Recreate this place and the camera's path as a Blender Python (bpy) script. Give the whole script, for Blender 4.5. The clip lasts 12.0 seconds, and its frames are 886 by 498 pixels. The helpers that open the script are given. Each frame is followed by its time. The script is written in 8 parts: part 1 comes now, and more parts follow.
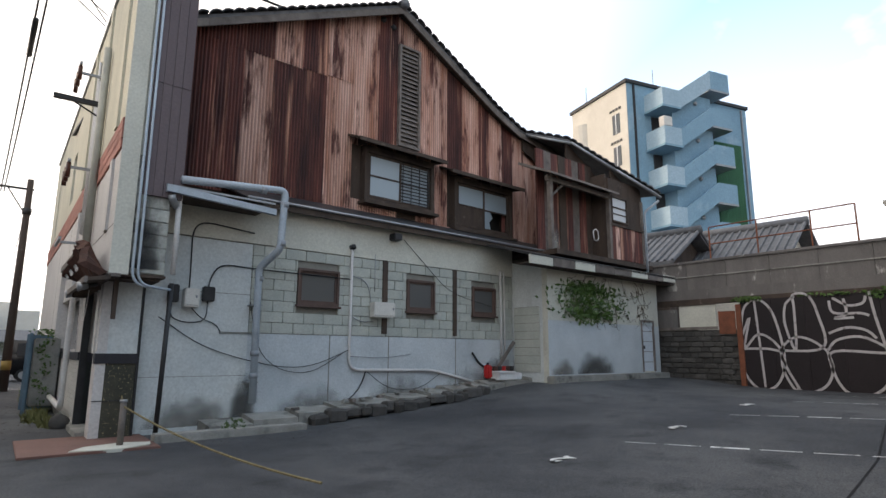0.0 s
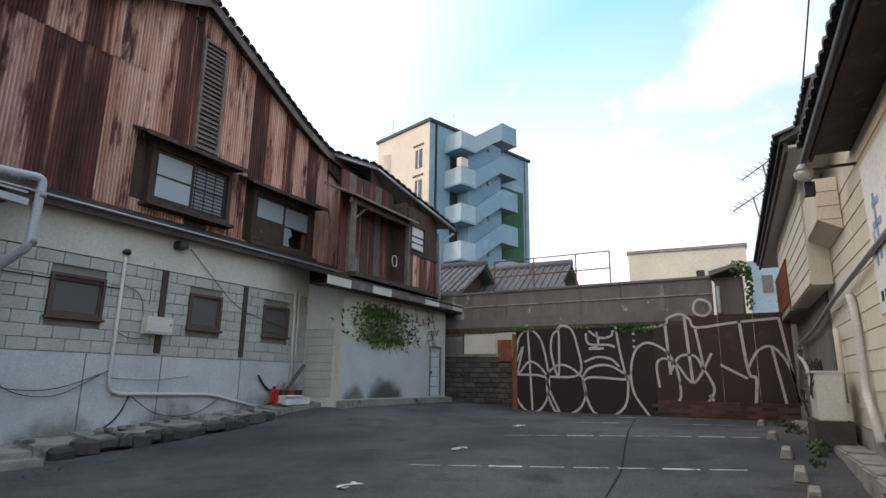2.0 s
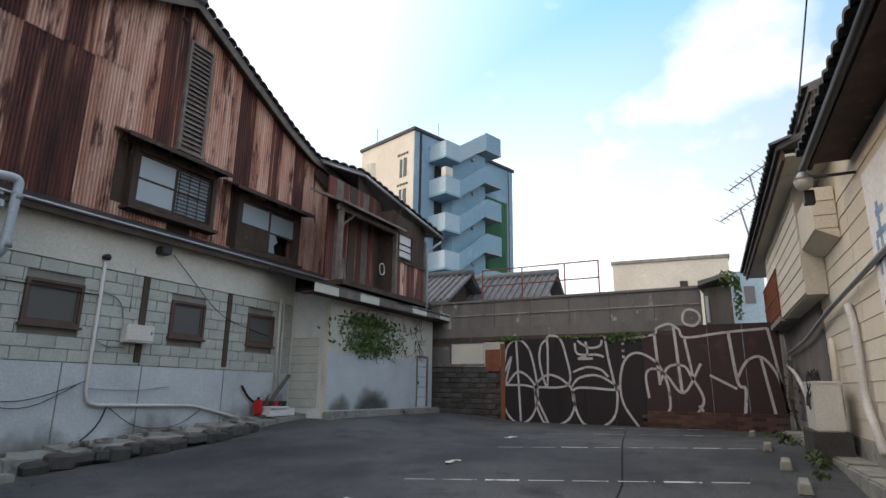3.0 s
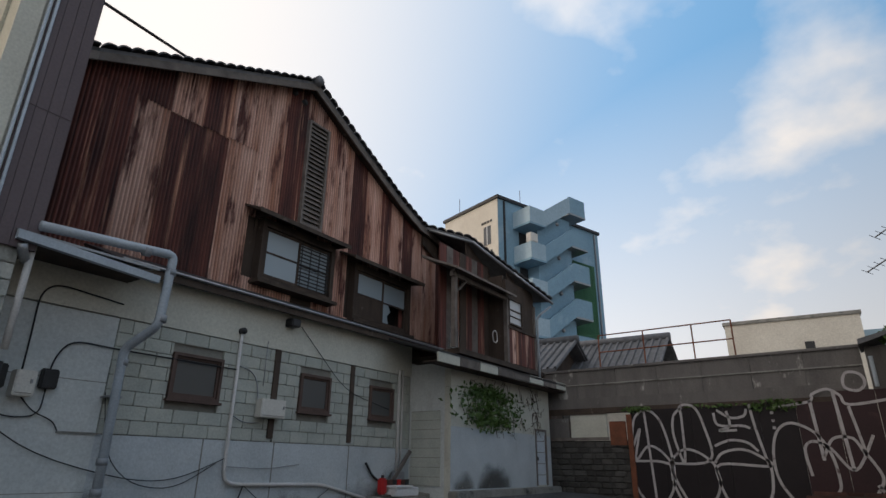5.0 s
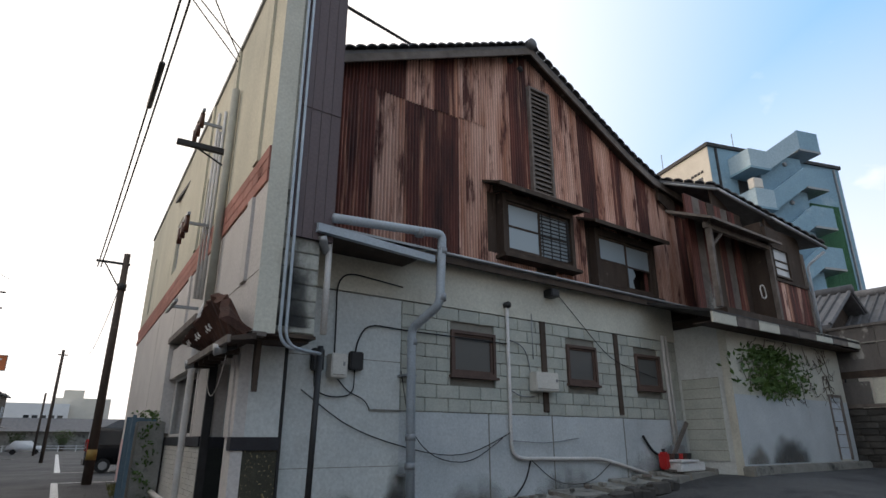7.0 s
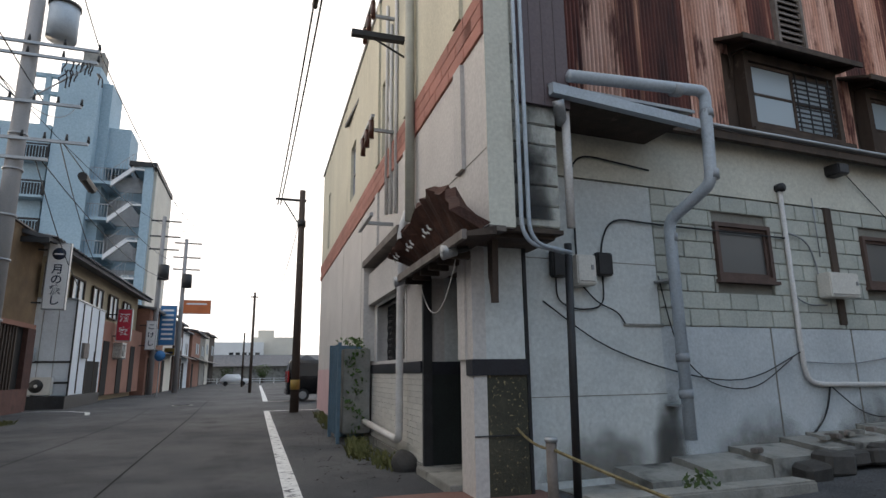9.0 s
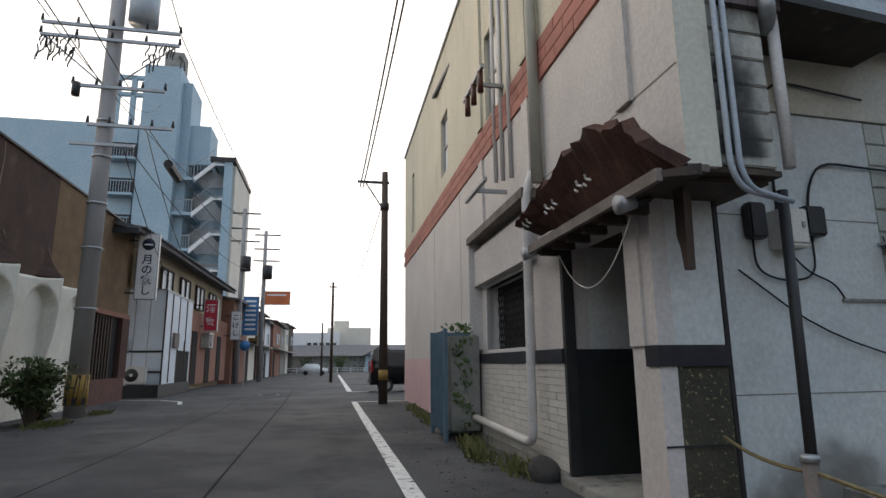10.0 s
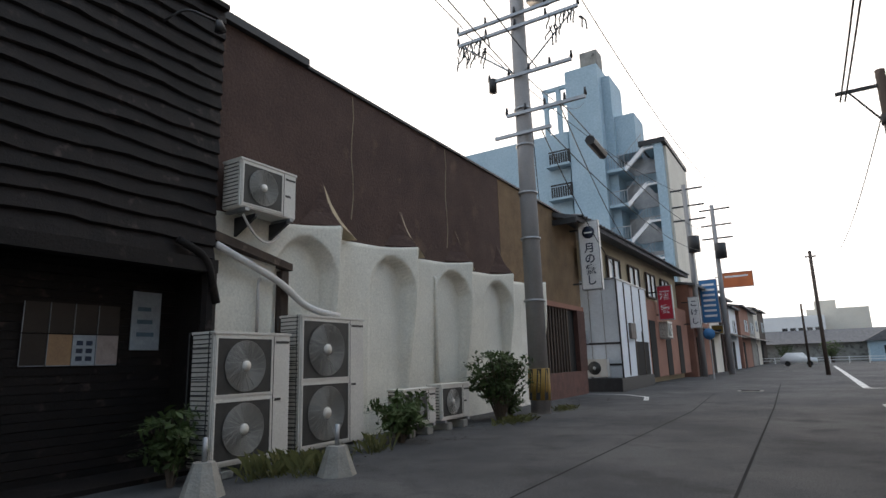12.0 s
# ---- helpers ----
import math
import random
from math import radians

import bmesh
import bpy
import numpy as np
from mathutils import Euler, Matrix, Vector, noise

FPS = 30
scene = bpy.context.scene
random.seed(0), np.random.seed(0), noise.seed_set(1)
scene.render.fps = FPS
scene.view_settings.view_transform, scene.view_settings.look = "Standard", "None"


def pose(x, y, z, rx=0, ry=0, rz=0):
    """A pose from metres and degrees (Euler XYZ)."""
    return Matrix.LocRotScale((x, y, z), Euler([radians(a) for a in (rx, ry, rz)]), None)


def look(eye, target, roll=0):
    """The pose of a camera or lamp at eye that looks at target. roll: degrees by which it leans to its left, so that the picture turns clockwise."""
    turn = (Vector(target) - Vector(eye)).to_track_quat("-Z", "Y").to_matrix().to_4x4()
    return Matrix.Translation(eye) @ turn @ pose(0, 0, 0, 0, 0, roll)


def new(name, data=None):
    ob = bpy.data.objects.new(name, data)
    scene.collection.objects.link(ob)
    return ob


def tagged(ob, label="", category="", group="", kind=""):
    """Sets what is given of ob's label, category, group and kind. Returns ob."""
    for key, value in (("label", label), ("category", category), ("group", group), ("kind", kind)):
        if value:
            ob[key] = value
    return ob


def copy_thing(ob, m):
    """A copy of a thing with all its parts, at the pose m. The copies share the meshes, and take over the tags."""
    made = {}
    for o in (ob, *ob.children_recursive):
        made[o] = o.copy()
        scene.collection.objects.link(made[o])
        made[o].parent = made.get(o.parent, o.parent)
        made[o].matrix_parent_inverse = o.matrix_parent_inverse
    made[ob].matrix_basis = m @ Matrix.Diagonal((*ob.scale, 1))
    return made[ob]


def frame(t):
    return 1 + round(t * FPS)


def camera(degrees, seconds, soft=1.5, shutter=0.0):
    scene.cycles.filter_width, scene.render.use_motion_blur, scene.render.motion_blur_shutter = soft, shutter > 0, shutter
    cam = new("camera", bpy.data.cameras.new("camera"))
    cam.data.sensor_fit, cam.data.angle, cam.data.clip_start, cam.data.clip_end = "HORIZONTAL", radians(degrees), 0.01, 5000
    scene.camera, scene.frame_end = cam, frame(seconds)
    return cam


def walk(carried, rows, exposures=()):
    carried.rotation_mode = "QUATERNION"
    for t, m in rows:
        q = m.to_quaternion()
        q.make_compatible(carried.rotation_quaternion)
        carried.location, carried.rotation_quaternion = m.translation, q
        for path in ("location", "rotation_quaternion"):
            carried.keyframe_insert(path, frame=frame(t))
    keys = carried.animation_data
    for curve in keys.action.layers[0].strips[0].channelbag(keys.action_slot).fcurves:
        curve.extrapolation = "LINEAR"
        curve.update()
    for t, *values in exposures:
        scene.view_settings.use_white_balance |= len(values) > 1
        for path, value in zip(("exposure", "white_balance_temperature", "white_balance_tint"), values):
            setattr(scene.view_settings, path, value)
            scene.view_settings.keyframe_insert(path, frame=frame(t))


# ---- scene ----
# The plan below is drawn in plan units; UNIT is the size of one in metres.
UNIT = 0.85
cam = camera(75.1, 12.0)
PATH = [
    (0, (0.029, -0.882, 1.551), (1.26, 0.654, 1.904), 0.3),
    (0.5, (0.102, -0.753, 1.536), (1.572, 0.546, 1.925), 0.6),
    (1, (0.124, -0.686, 1.526), (1.709, 0.463, 1.937), 0.7),
    (1.5, (0.103, -0.7, 1.509), (1.746, 0.356, 1.94), 0.7),
    (2, (0.108, -0.675, 1.501), (1.782, 0.327, 1.944), 0.8),
    (2.5, (0.161, -0.605, 1.501), (1.854, 0.363, 1.945), 0.8),
    (4.3, (0.26, 0.642, 1.508), (1.904, 1.586, 2.145), 0.9),
    (4.5, (0.21, 0.75, 1.499), (1.819, 1.737, 2.16), 0.9),
    (5, (0.032, 0.973, 1.515), (1.529, 2.097, 2.218), 0.7),
    (5.5, (-0.14, 1.195, 1.495), (1.304, 2.386, 2.199), 0.7),
    (6, (-0.218, 1.566, 1.464), (1.126, 2.881, 2.146), 0.5),
    (6.5, (-0.296, 1.96, 1.47), (0.882, 3.433, 2.137), 0.2),
    (7, (-0.443, 2.47, 1.458), (0.602, 4.055, 2.088), 0.0),
    (7.2, (-0.479, 2.666, 1.423), (0.54, 4.278, 2.026), 0.1),
    (8.8, (-0.629, 4.712, 1.362), (0.034, 6.549, 1.795), -0.6),
    (9, (-0.661, 5.004, 1.365), (-0.035, 6.857, 1.782), -0.7),
    (9.5, (-0.89, 5.782, 1.384), (-0.4, 7.678, 1.79), -0.7),
    (10, (-1.062, 6.626, 1.371), (-0.659, 8.546, 1.758), -0.6),
    (10.5, (-1.297, 7.464, 1.413), (-1.057, 9.414, 1.791), -0.9),
    (11, (-1.444, 8.273, 1.398), (-1.496, 10.231, 1.8), -1.1),
    (11.5, (-1.536, 8.929, 1.357), (-2.104, 10.798, 1.786), -1.4),
    (12, (-1.53, 9.732, 1.347), (-2.545, 11.411, 1.737), -1.7),
]
walk(cam, [(t, look(Vector(eye) * UNIT, Vector(target) * UNIT, roll)) for t, eye, target, roll in PATH],
     exposures=[(0, 0.4), (1.0, 0.35), (2.7, 0.35), (4.0, -0.4), (4.6, -0.5), (6.0, -0.42), (7.0, -0.1), (7.2, -0.04), (8.8, 0.2), (10.0, 0.1), (11.0, 0.03), (11.5, -0.08), (12.0, 0.24)])

# ---- world and sun ----
world = bpy.data.worlds.new("evening_sky")
scene.world = world
world.use_nodes = True
wn, wl = world.node_tree.nodes, world.node_tree.links
wn.clear()
SUN_AZ, SUN_EL = radians(-38), radians(7)
sky = wn.new("ShaderNodeTexSky")
sky.sky_type = "NISHITA"
sky.sun_disc = False
sky.sun_elevation, sky.sun_rotation = SUN_EL, SUN_AZ
sky.air_density, sky.dust_density, sky.ozone_density = 1.0, 2.0, 1.5
coord = wn.new("ShaderNodeTexCoord")
sep = wn.new("ShaderNodeSeparateXYZ")
wl.new(coord.outputs["Generated"], sep.inputs[0])
# clouds: flattened noise on the dome
div = wn.new("ShaderNodeVectorMath")
div.operation = "DIVIDE"
lift = wn.new("ShaderNodeMath")
lift.operation = "ADD"
lift.inputs[1].default_value = 0.35
wl.new(sep.outputs["Z"], lift.inputs[0])
comb = wn.new("ShaderNodeCombineXYZ")
for k in range(3):
    wl.new(lift.outputs[0], comb.inputs[k])
wl.new(coord.outputs["Generated"], div.inputs[0])
wl.new(comb.outputs[0], div.inputs[1])
cn = wn.new("ShaderNodeTexNoise")
cn.inputs["Scale"].default_value = 3.0
cn.inputs["Detail"].default_value = 6
cn.inputs["Roughness"].default_value = 0.5
wl.new(div.outputs[0], cn.inputs["Vector"])
cr = wn.new("ShaderNodeMapRange")
cr.inputs["From Min"].default_value, cr.inputs["From Max"].default_value = 0.43, 0.70
wl.new(cn.outputs["Fac"], cr.inputs["Value"])
# haze: whitest towards the low sun and the horizon
dot = wn.new("ShaderNodeVectorMath")
dot.operation = "DOT_PRODUCT"
dot.inputs[1].default_value = (math.sin(SUN_AZ), math.cos(SUN_AZ), 0.25)
wl.new(coord.outputs["Generated"], dot.inputs[0])
hz = wn.new("ShaderNodeMapRange")
hz.interpolation_type = "SMOOTHSTEP"
hz.inputs["From Min"].default_value, hz.inputs["From Max"].default_value = -0.3, 0.6
wl.new(dot.outputs["Value"], hz.inputs["Value"])
hor = wn.new("ShaderNodeMapRange")
hor.inputs["From Min"].default_value, hor.inputs["From Max"].default_value = 0.6, 0.1
hor.inputs["To Max"].default_value = 0.92
wl.new(sep.outputs["Z"], hor.inputs["Value"])
mx1 = wn.new("ShaderNodeMath")
mx1.operation = "MAXIMUM"
wl.new(hz.outputs[0], mx1.inputs[0])
wl.new(cr.outputs[0], mx1.inputs[1])
mx2 = wn.new("ShaderNodeMath")
mx2.operation = "MAXIMUM"
wl.new(mx1.outputs[0], mx2.inputs[0])
wl.new(hor.outputs[0], mx2.inputs[1])
blue = wn.new("ShaderNodeMix")
blue.data_type = "RGBA"
blue.blend_type = "ADD"
blue.inputs["Factor"].default_value = 1.0
tint = wn.new("ShaderNodeVectorMath")
tint.operation = "SCALE"
tint.inputs["Scale"].default_value = 0.10
wl.new(sky.outputs[0], tint.inputs[0])
wl.new(tint.outputs[0], blue.inputs["A"])
blue.inputs["B"].default_value = (0.26, 0.57, 0.96, 1)
mixc = wn.new("ShaderNodeMix")
mixc.data_type = "RGBA"
wl.new(mx2.outputs[0], mixc.inputs["Factor"])
wl.new(blue.outputs["Result"], mixc.inputs["A"])
mixc.inputs["B"].default_value = (1.52, 1.43, 1.36, 1)
bg = wn.new("ShaderNodeBackground")
# the sky is dimmer on the side away from the setting sun
away = wn.new("ShaderNodeMapRange")
away.interpolation_type = "SMOOTHSTEP"
away.inputs["From Min"].default_value, away.inputs["From Max"].default_value = -0.9, -0.1
away.inputs["To Min"].default_value, away.inputs["To Max"].default_value = 0.5, 1.0
wl.new(dot.outputs["Value"], away.inputs["Value"])
dim = wn.new("ShaderNodeVectorMath")
dim.operation = "SCALE"
wl.new(mixc.outputs["Result"], dim.inputs[0])
wl.new(away.outputs[0], dim.inputs["Scale"])
wl.new(dim.outputs[0], bg.inputs["Color"])
bg.inputs["Strength"].default_value = 1.0
wo = wn.new("ShaderNodeOutputWorld")
wl.new(bg.outputs[0], wo.inputs["Surface"])

sun = new("sun", bpy.data.lights.new("sun", "SUN"))
sun.data.energy, sun.data.angle, sun.data.color = 1.3, radians(12), (1.0, 0.78, 0.58)
sun.matrix_world = look((0, 0, 0), (-math.sin(SUN_AZ) * math.cos(SUN_EL), -math.cos(SUN_AZ) * math.cos(SUN_EL), -math.sin(SUN_EL)))

# ---- materials ----
def mat(name, base, dark=None, rough=0.8, metal=0.0, scale=3.0, fine=60.0, amount=0.5, bump=0.15, streak=1.0, piece=0.0, spec=0.3, stain=None, stain_at=(0.55, 0.7), stain_scale=1.5, stain_streak=1.0, speckle=0.15):
    """Two-scale procedural surface: broad patches, fine grain, optional stains; streak < 1 draws the patches out upright."""
    m = bpy.data.materials.new(name)
    m.use_nodes = True
    n, l = m.node_tree.nodes, m.node_tree.links
    b = n["Principled BSDF"]
    b.inputs["Roughness"].default_value, b.inputs["Metallic"].default_value = rough, metal
    b.inputs["Specular IOR Level"].default_value = spec
    dark = dark or tuple(c * 0.72 for c in base)
    tc = n.new("ShaderNodeTexCoord")
    info = n.new("ShaderNodeObjectInfo")
    shift = n.new("ShaderNodeVectorMath")
    shift.operation = "MULTIPLY_ADD"
    l.new(info.outputs["Random"], shift.inputs[0])
    shift.inputs[1].default_value = (17, 31, 11)
    l.new(tc.outputs["Object"], shift.inputs[2])

    def noise_at(s, detail, st):
        mp = n.new("ShaderNodeMapping")
        mp.inputs["Scale"].default_value = (s, s, s * st)
        l.new(shift.outputs[0], mp.inputs["Vector"])
        t = n.new("ShaderNodeTexNoise")
        t.inputs["Scale"].default_value, t.inputs["Detail"].default_value, t.inputs["Roughness"].default_value = 1, detail, 0.62
        l.new(mp.outputs[0], t.inputs["Vector"])
        return t

    broad, grain = noise_at(scale, 5, streak), noise_at(fine, 4, 1)
    mr = n.new("ShaderNodeMapRange")
    mr.inputs["From Min"].default_value, mr.inputs["From Max"].default_value = 0.5 - 0.25 / max(amount, 0.05) * 0.5, 0.5 + 0.25 / max(amount, 0.05) * 0.5
    l.new(broad.outputs["Fac"], mr.inputs["Value"])
    mix = n.new("ShaderNodeMix")
    mix.data_type = "RGBA"
    l.new(mr.outputs[0], mix.inputs["Factor"])
    mix.inputs["A"].default_value, mix.inputs["B"].default_value = (*dark, 1), (*base, 1)
    out = mix.outputs["Result"]
    if stain:
        st = noise_at(stain_scale, 6, stain_streak)
        sr = n.new("ShaderNodeMapRange")
        sr.inputs["From Min"].default_value, sr.inputs["From Max"].default_value = stain_at
        l.new(st.outputs["Fac"], sr.inputs["Value"])
        m2 = n.new("ShaderNodeMix")
        m2.data_type = "RGBA"
        l.new(sr.outputs[0], m2.inputs["Factor"])
        l.new(out, m2.inputs["A"])
        m2.inputs["B"].default_value = (*stain, 1)
        out = m2.outputs["Result"]
    hsv = n.new("ShaderNodeHueSaturation")
    val = n.new("ShaderNodeMapRange")
    val.inputs["From Min"].default_value, val.inputs["From Max"].default_value = 0.25, 0.75
    val.inputs["To Min"].default_value, val.inputs["To Max"].default_value = 1 - speckle, 1 + speckle
    l.new(grain.outputs["Fac"], val.inputs["Value"])
    if piece:
        pv = n.new("ShaderNodeMapRange")
        pv.inputs["To Min"].default_value, pv.inputs["To Max"].default_value = 1 - piece, 1 + piece
        l.new(info.outputs["Random"], pv.inputs["Value"])
        mu = n.new("ShaderNodeMath")
        mu.operation = "MULTIPLY"
        l.new(pv.outputs[0], mu.inputs[0])
        l.new(val.outputs[0], mu.inputs[1])
        l.new(mu.outputs[0], hsv.inputs["Value"])
    else:
        l.new(val.outputs[0], hsv.inputs["Value"])
    l.new(out, hsv.inputs["Color"])
    l.new(hsv.outputs[0], b.inputs["Base Color"])
    if bump:
        bp = n.new("ShaderNodeBump")
        bp.inputs["Strength"].default_value, bp.inputs["Distance"].default_value = bump, 0.02
        l.new(grain.outputs["Fac"], bp.inputs["Height"])
        l.new(bp.outputs[0], b.inputs["Normal"])
    return m


def glass(name, tint=(0.02, 0.025, 0.03), rough=0.06):
    """An opaque glossy pane; its tint alone gives the room's dark, the sky's white or dust."""
    m = bpy.data.materials.new(name)
    m.use_nodes = True
    b = m.node_tree.nodes["Principled BSDF"]
    b.inputs["Base Color"].default_value = (*tint, 1)
    b.inputs["Roughness"].default_value, b.inputs["Specular IOR Level"].default_value = rough, 0.8
    return m


ASPHALT = mat("asphalt", (0.088, 0.089, 0.092), (0.040, 0.042, 0.047), 0.85, scale=0.4, fine=55, amount=0.9, bump=0.9, stain=(0.032, 0.033, 0.036), stain_at=(0.52, 0.7), stain_scale=1.3, speckle=0.75)
CONCRETE = mat("weathered_concrete", (0.34, 0.33, 0.30), (0.17, 0.165, 0.15), 0.9, scale=2, fine=40, bump=0.5, stain=(0.06, 0.06, 0.055), stain_scale=2.5)
ROAD_PAINT = mat("worn_road_paint", (0.72, 0.72, 0.70), (0.45, 0.45, 0.45), 0.7, scale=6, fine=70, stain=(0.1, 0.1, 0.11), stain_at=(0.56, 0.62), stain_scale=9)
RUST_DARK = mat("dark_rusted_sheet", (0.15, 0.052, 0.04), (0.04, 0.018, 0.017), 0.75, scale=4, fine=30, amount=0.8, streak=0.1, piece=0.25, bump=0.1, stain=(0.42, 0.22, 0.15), stain_at=(0.57, 0.7), stain_scale=5, stain_streak=0.05)
RUST_LIGHT = mat("pale_rusted_sheet", (0.58, 0.38, 0.31), (0.33, 0.155, 0.105), 0.75, scale=4.0, fine=30, amount=0.8, streak=0.09, piece=0.2, bump=0.1, stain=(0.085, 0.032, 0.027), stain_at=(0.52, 0.62), stain_scale=3.4, stain_streak=0.2)


def rib_tone(m, pitch, low, high):
    """Colour across corrugated sheet: lighter on the crests, darker in the valleys, at the ribs' pitch."""
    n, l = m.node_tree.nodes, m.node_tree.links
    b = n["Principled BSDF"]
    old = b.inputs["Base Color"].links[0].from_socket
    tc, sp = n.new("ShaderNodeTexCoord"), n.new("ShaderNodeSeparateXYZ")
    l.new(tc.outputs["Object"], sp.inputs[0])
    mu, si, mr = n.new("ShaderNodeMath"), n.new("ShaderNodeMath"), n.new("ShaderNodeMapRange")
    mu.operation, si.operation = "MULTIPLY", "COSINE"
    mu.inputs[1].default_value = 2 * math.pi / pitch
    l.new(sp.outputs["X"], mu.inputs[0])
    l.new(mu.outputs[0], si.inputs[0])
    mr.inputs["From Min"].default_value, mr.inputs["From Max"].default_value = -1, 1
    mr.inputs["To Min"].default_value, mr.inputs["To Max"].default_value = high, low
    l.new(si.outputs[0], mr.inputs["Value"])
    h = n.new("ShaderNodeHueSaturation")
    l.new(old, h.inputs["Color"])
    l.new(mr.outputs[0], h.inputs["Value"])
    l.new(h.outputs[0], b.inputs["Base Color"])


rib_tone(RUST_DARK, 0.085 * UNIT, 0.72, 1.3)
rib_tone(RUST_LIGHT, 0.085 * UNIT, 0.7, 1.32)
WALL_PALE = mat("pale_painted_plaster", (0.60, 0.62, 0.60), (0.46, 0.485, 0.48), 0.8, scale=0.9, fine=25, bump=0.12, stain=(0.36, 0.36, 0.34), stain_at=(0.6, 0.8), stain_scale=1.4, stain_streak=0.35)
WALL_CREAM = mat("cream_painted_plaster", (0.60, 0.59, 0.51), (0.46, 0.45, 0.39), 0.8, scale=0.8, fine=25, bump=0.12, stain=(0.3, 0.27, 0.22), stain_at=(0.62, 0.8), stain_scale=1.2, stain_streak=0.3)
BLOCK = mat("painted_block", (0.48, 0.49, 0.435), (0.35, 0.365, 0.33), 0.85, scale=2, fine=30, piece=0.06, bump=0.3, stain=(0.3, 0.3, 0.28), stain_at=(0.62, 0.8))
BLOCK_BLUE = mat("blue_white_painted_block", (0.54, 0.57, 0.58), (0.40, 0.43, 0.445), 0.8, scale=1.2, fine=30, bump=0.15, stain=(0.33, 0.33, 0.32), stain_at=(0.6, 0.8), stain_streak=0.4)
JOINT = mat("block_joint", (0.25, 0.24, 0.21), scale=5, bump=0.2)
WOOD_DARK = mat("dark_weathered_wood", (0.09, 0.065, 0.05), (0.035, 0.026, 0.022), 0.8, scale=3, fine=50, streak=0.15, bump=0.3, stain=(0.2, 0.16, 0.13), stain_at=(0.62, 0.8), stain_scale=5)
WOOD_GREY = mat("grey_weathered_wood", (0.22, 0.19, 0.17), (0.10, 0.085, 0.075), 0.85, scale=4, fine=50, bump=0.3, piece=0.2)
TILE = mat("grey_roof_tile", (0.14, 0.14, 0.145), (0.07, 0.07, 0.075), 0.7, scale=4, fine=40, piece=0.25, bump=0.2)
PURPLE = mat("mauve_metal_sheet", (0.135, 0.105, 0.11), (0.10, 0.075, 0.08), 0.55, scale=1.5, fine=30, streak=0.3, bump=0.05)
PIPE = mat("blue_grey_plastic_pipe", (0.42, 0.47, 0.52), (0.32, 0.36, 0.4), 0.5, scale=3, fine=40, bump=0.03)
PIPE_WHITE = mat("white_plastic_pipe", (0.62, 0.60, 0.58), (0.48, 0.46, 0.44), 0.5, scale=3, fine=40, bump=0.03)
METAL_DARK = mat("dark_painted_metal", (0.035, 0.035, 0.038), (0.02, 0.02, 0.02), 0.5, scale=5, fine=50, bump=0.05)
METAL_GREY = mat("galvanised_metal", (0.36, 0.37, 0.38), (0.26, 0.27, 0.28), 0.45, 0.6, scale=4, fine=50, bump=0.05)
WIRE = mat("black_cable", (0.02, 0.02, 0.022), rough=0.6, scale=5, bump=0)
GLASS = glass("window_glass")
GLASS_PALE = glass("frosted_pale_glass", (0.30, 0.36, 0.40), 0.3)
DUSTY = glass("dusty_grey_glass", (0.075, 0.078, 0.078), 0.3)
FRAME_BROWN = mat("brown_window_timber", (0.13, 0.085, 0.07), (0.07, 0.047, 0.04), 0.7, scale=3, fine=50, streak=0.3, bump=0.15)
CRACK = mat("dark_crack_filler", (0.03, 0.03, 0.032), rough=0.95, scale=3, bump=0, spec=0.05)
GRAF_DARK = mat("black_brown_metal_wall", (0.022, 0.016, 0.018), (0.013, 0.01, 0.011), 0.6, scale=0.8, fine=30, bump=0.05)
GRAF = mat("maroon_brown_metal_wall", (0.05, 0.024, 0.026), (0.03, 0.016, 0.018), 0.6, scale=0.8, fine=30, bump=0.05, stain=(0.09, 0.045, 0.04), stain_at=(0.6, 0.8))
SPRAY = mat("white_spray_paint", (0.52, 0.49, 0.49), (0.36, 0.33, 0.33), 0.7, scale=5, fine=40, bump=0, stain=(0.14, 0.11, 0.11), stain_at=(0.58, 0.68), stain_scale=7)
STONE_DARK = mat("blackened_stone", (0.085, 0.08, 0.075), (0.045, 0.043, 0.04), 0.9, scale=3, fine=30, piece=0.3, bump=0.5)
CONC_STREAK = mat("streaked_grey_concrete", (0.19, 0.175, 0.165), (0.10, 0.092, 0.088), 0.9, scale=1.6, fine=30, streak=0.25, bump=0.3, stain=(0.42, 0.40, 0.37), stain_at=(0.6, 0.66), stain_scale=1.8, stain_streak=0.5)
BRICK = mat("red_brown_brick", (0.12, 0.06, 0.048), (0.06, 0.034, 0.03), 0.9, scale=4, fine=40, piece=0.35, bump=0.4)
BLUE_PAINT = mat("blue_painted_concrete", (0.23, 0.36, 0.45), (0.18, 0.30, 0.39), 0.8, scale=0.3, fine=8, bump=0.03, stain=(0.40, 0.5, 0.56), stain_at=(0.6, 0.85), stain_scale=0.35)
BLUE_PALE = mat("pale_blue_paint", (0.37, 0.48, 0.55), (0.30, 0.41, 0.48), 0.8, scale=0.4, fine=8, bump=0.03)
CREAM = mat("cream_render", (0.66, 0.62, 0.54), (0.55, 0.51, 0.44), 0.85, scale=0.6, fine=15, bump=0.05)
GREEN = mat("green_corrugated_plastic", (0.07, 0.20, 0.11), (0.05, 0.13, 0.075), 0.5, scale=1, fine=20, streak=0.2, bump=0.05)
SIDING = mat("cream_siding_board", (0.66, 0.60, 0.50), (0.56, 0.51, 0.42), 0.7, scale=1.2, fine=40, piece=0.05, bump=0.06, stain=(0.36, 0.31, 0.24), stain_at=(0.64, 0.85))
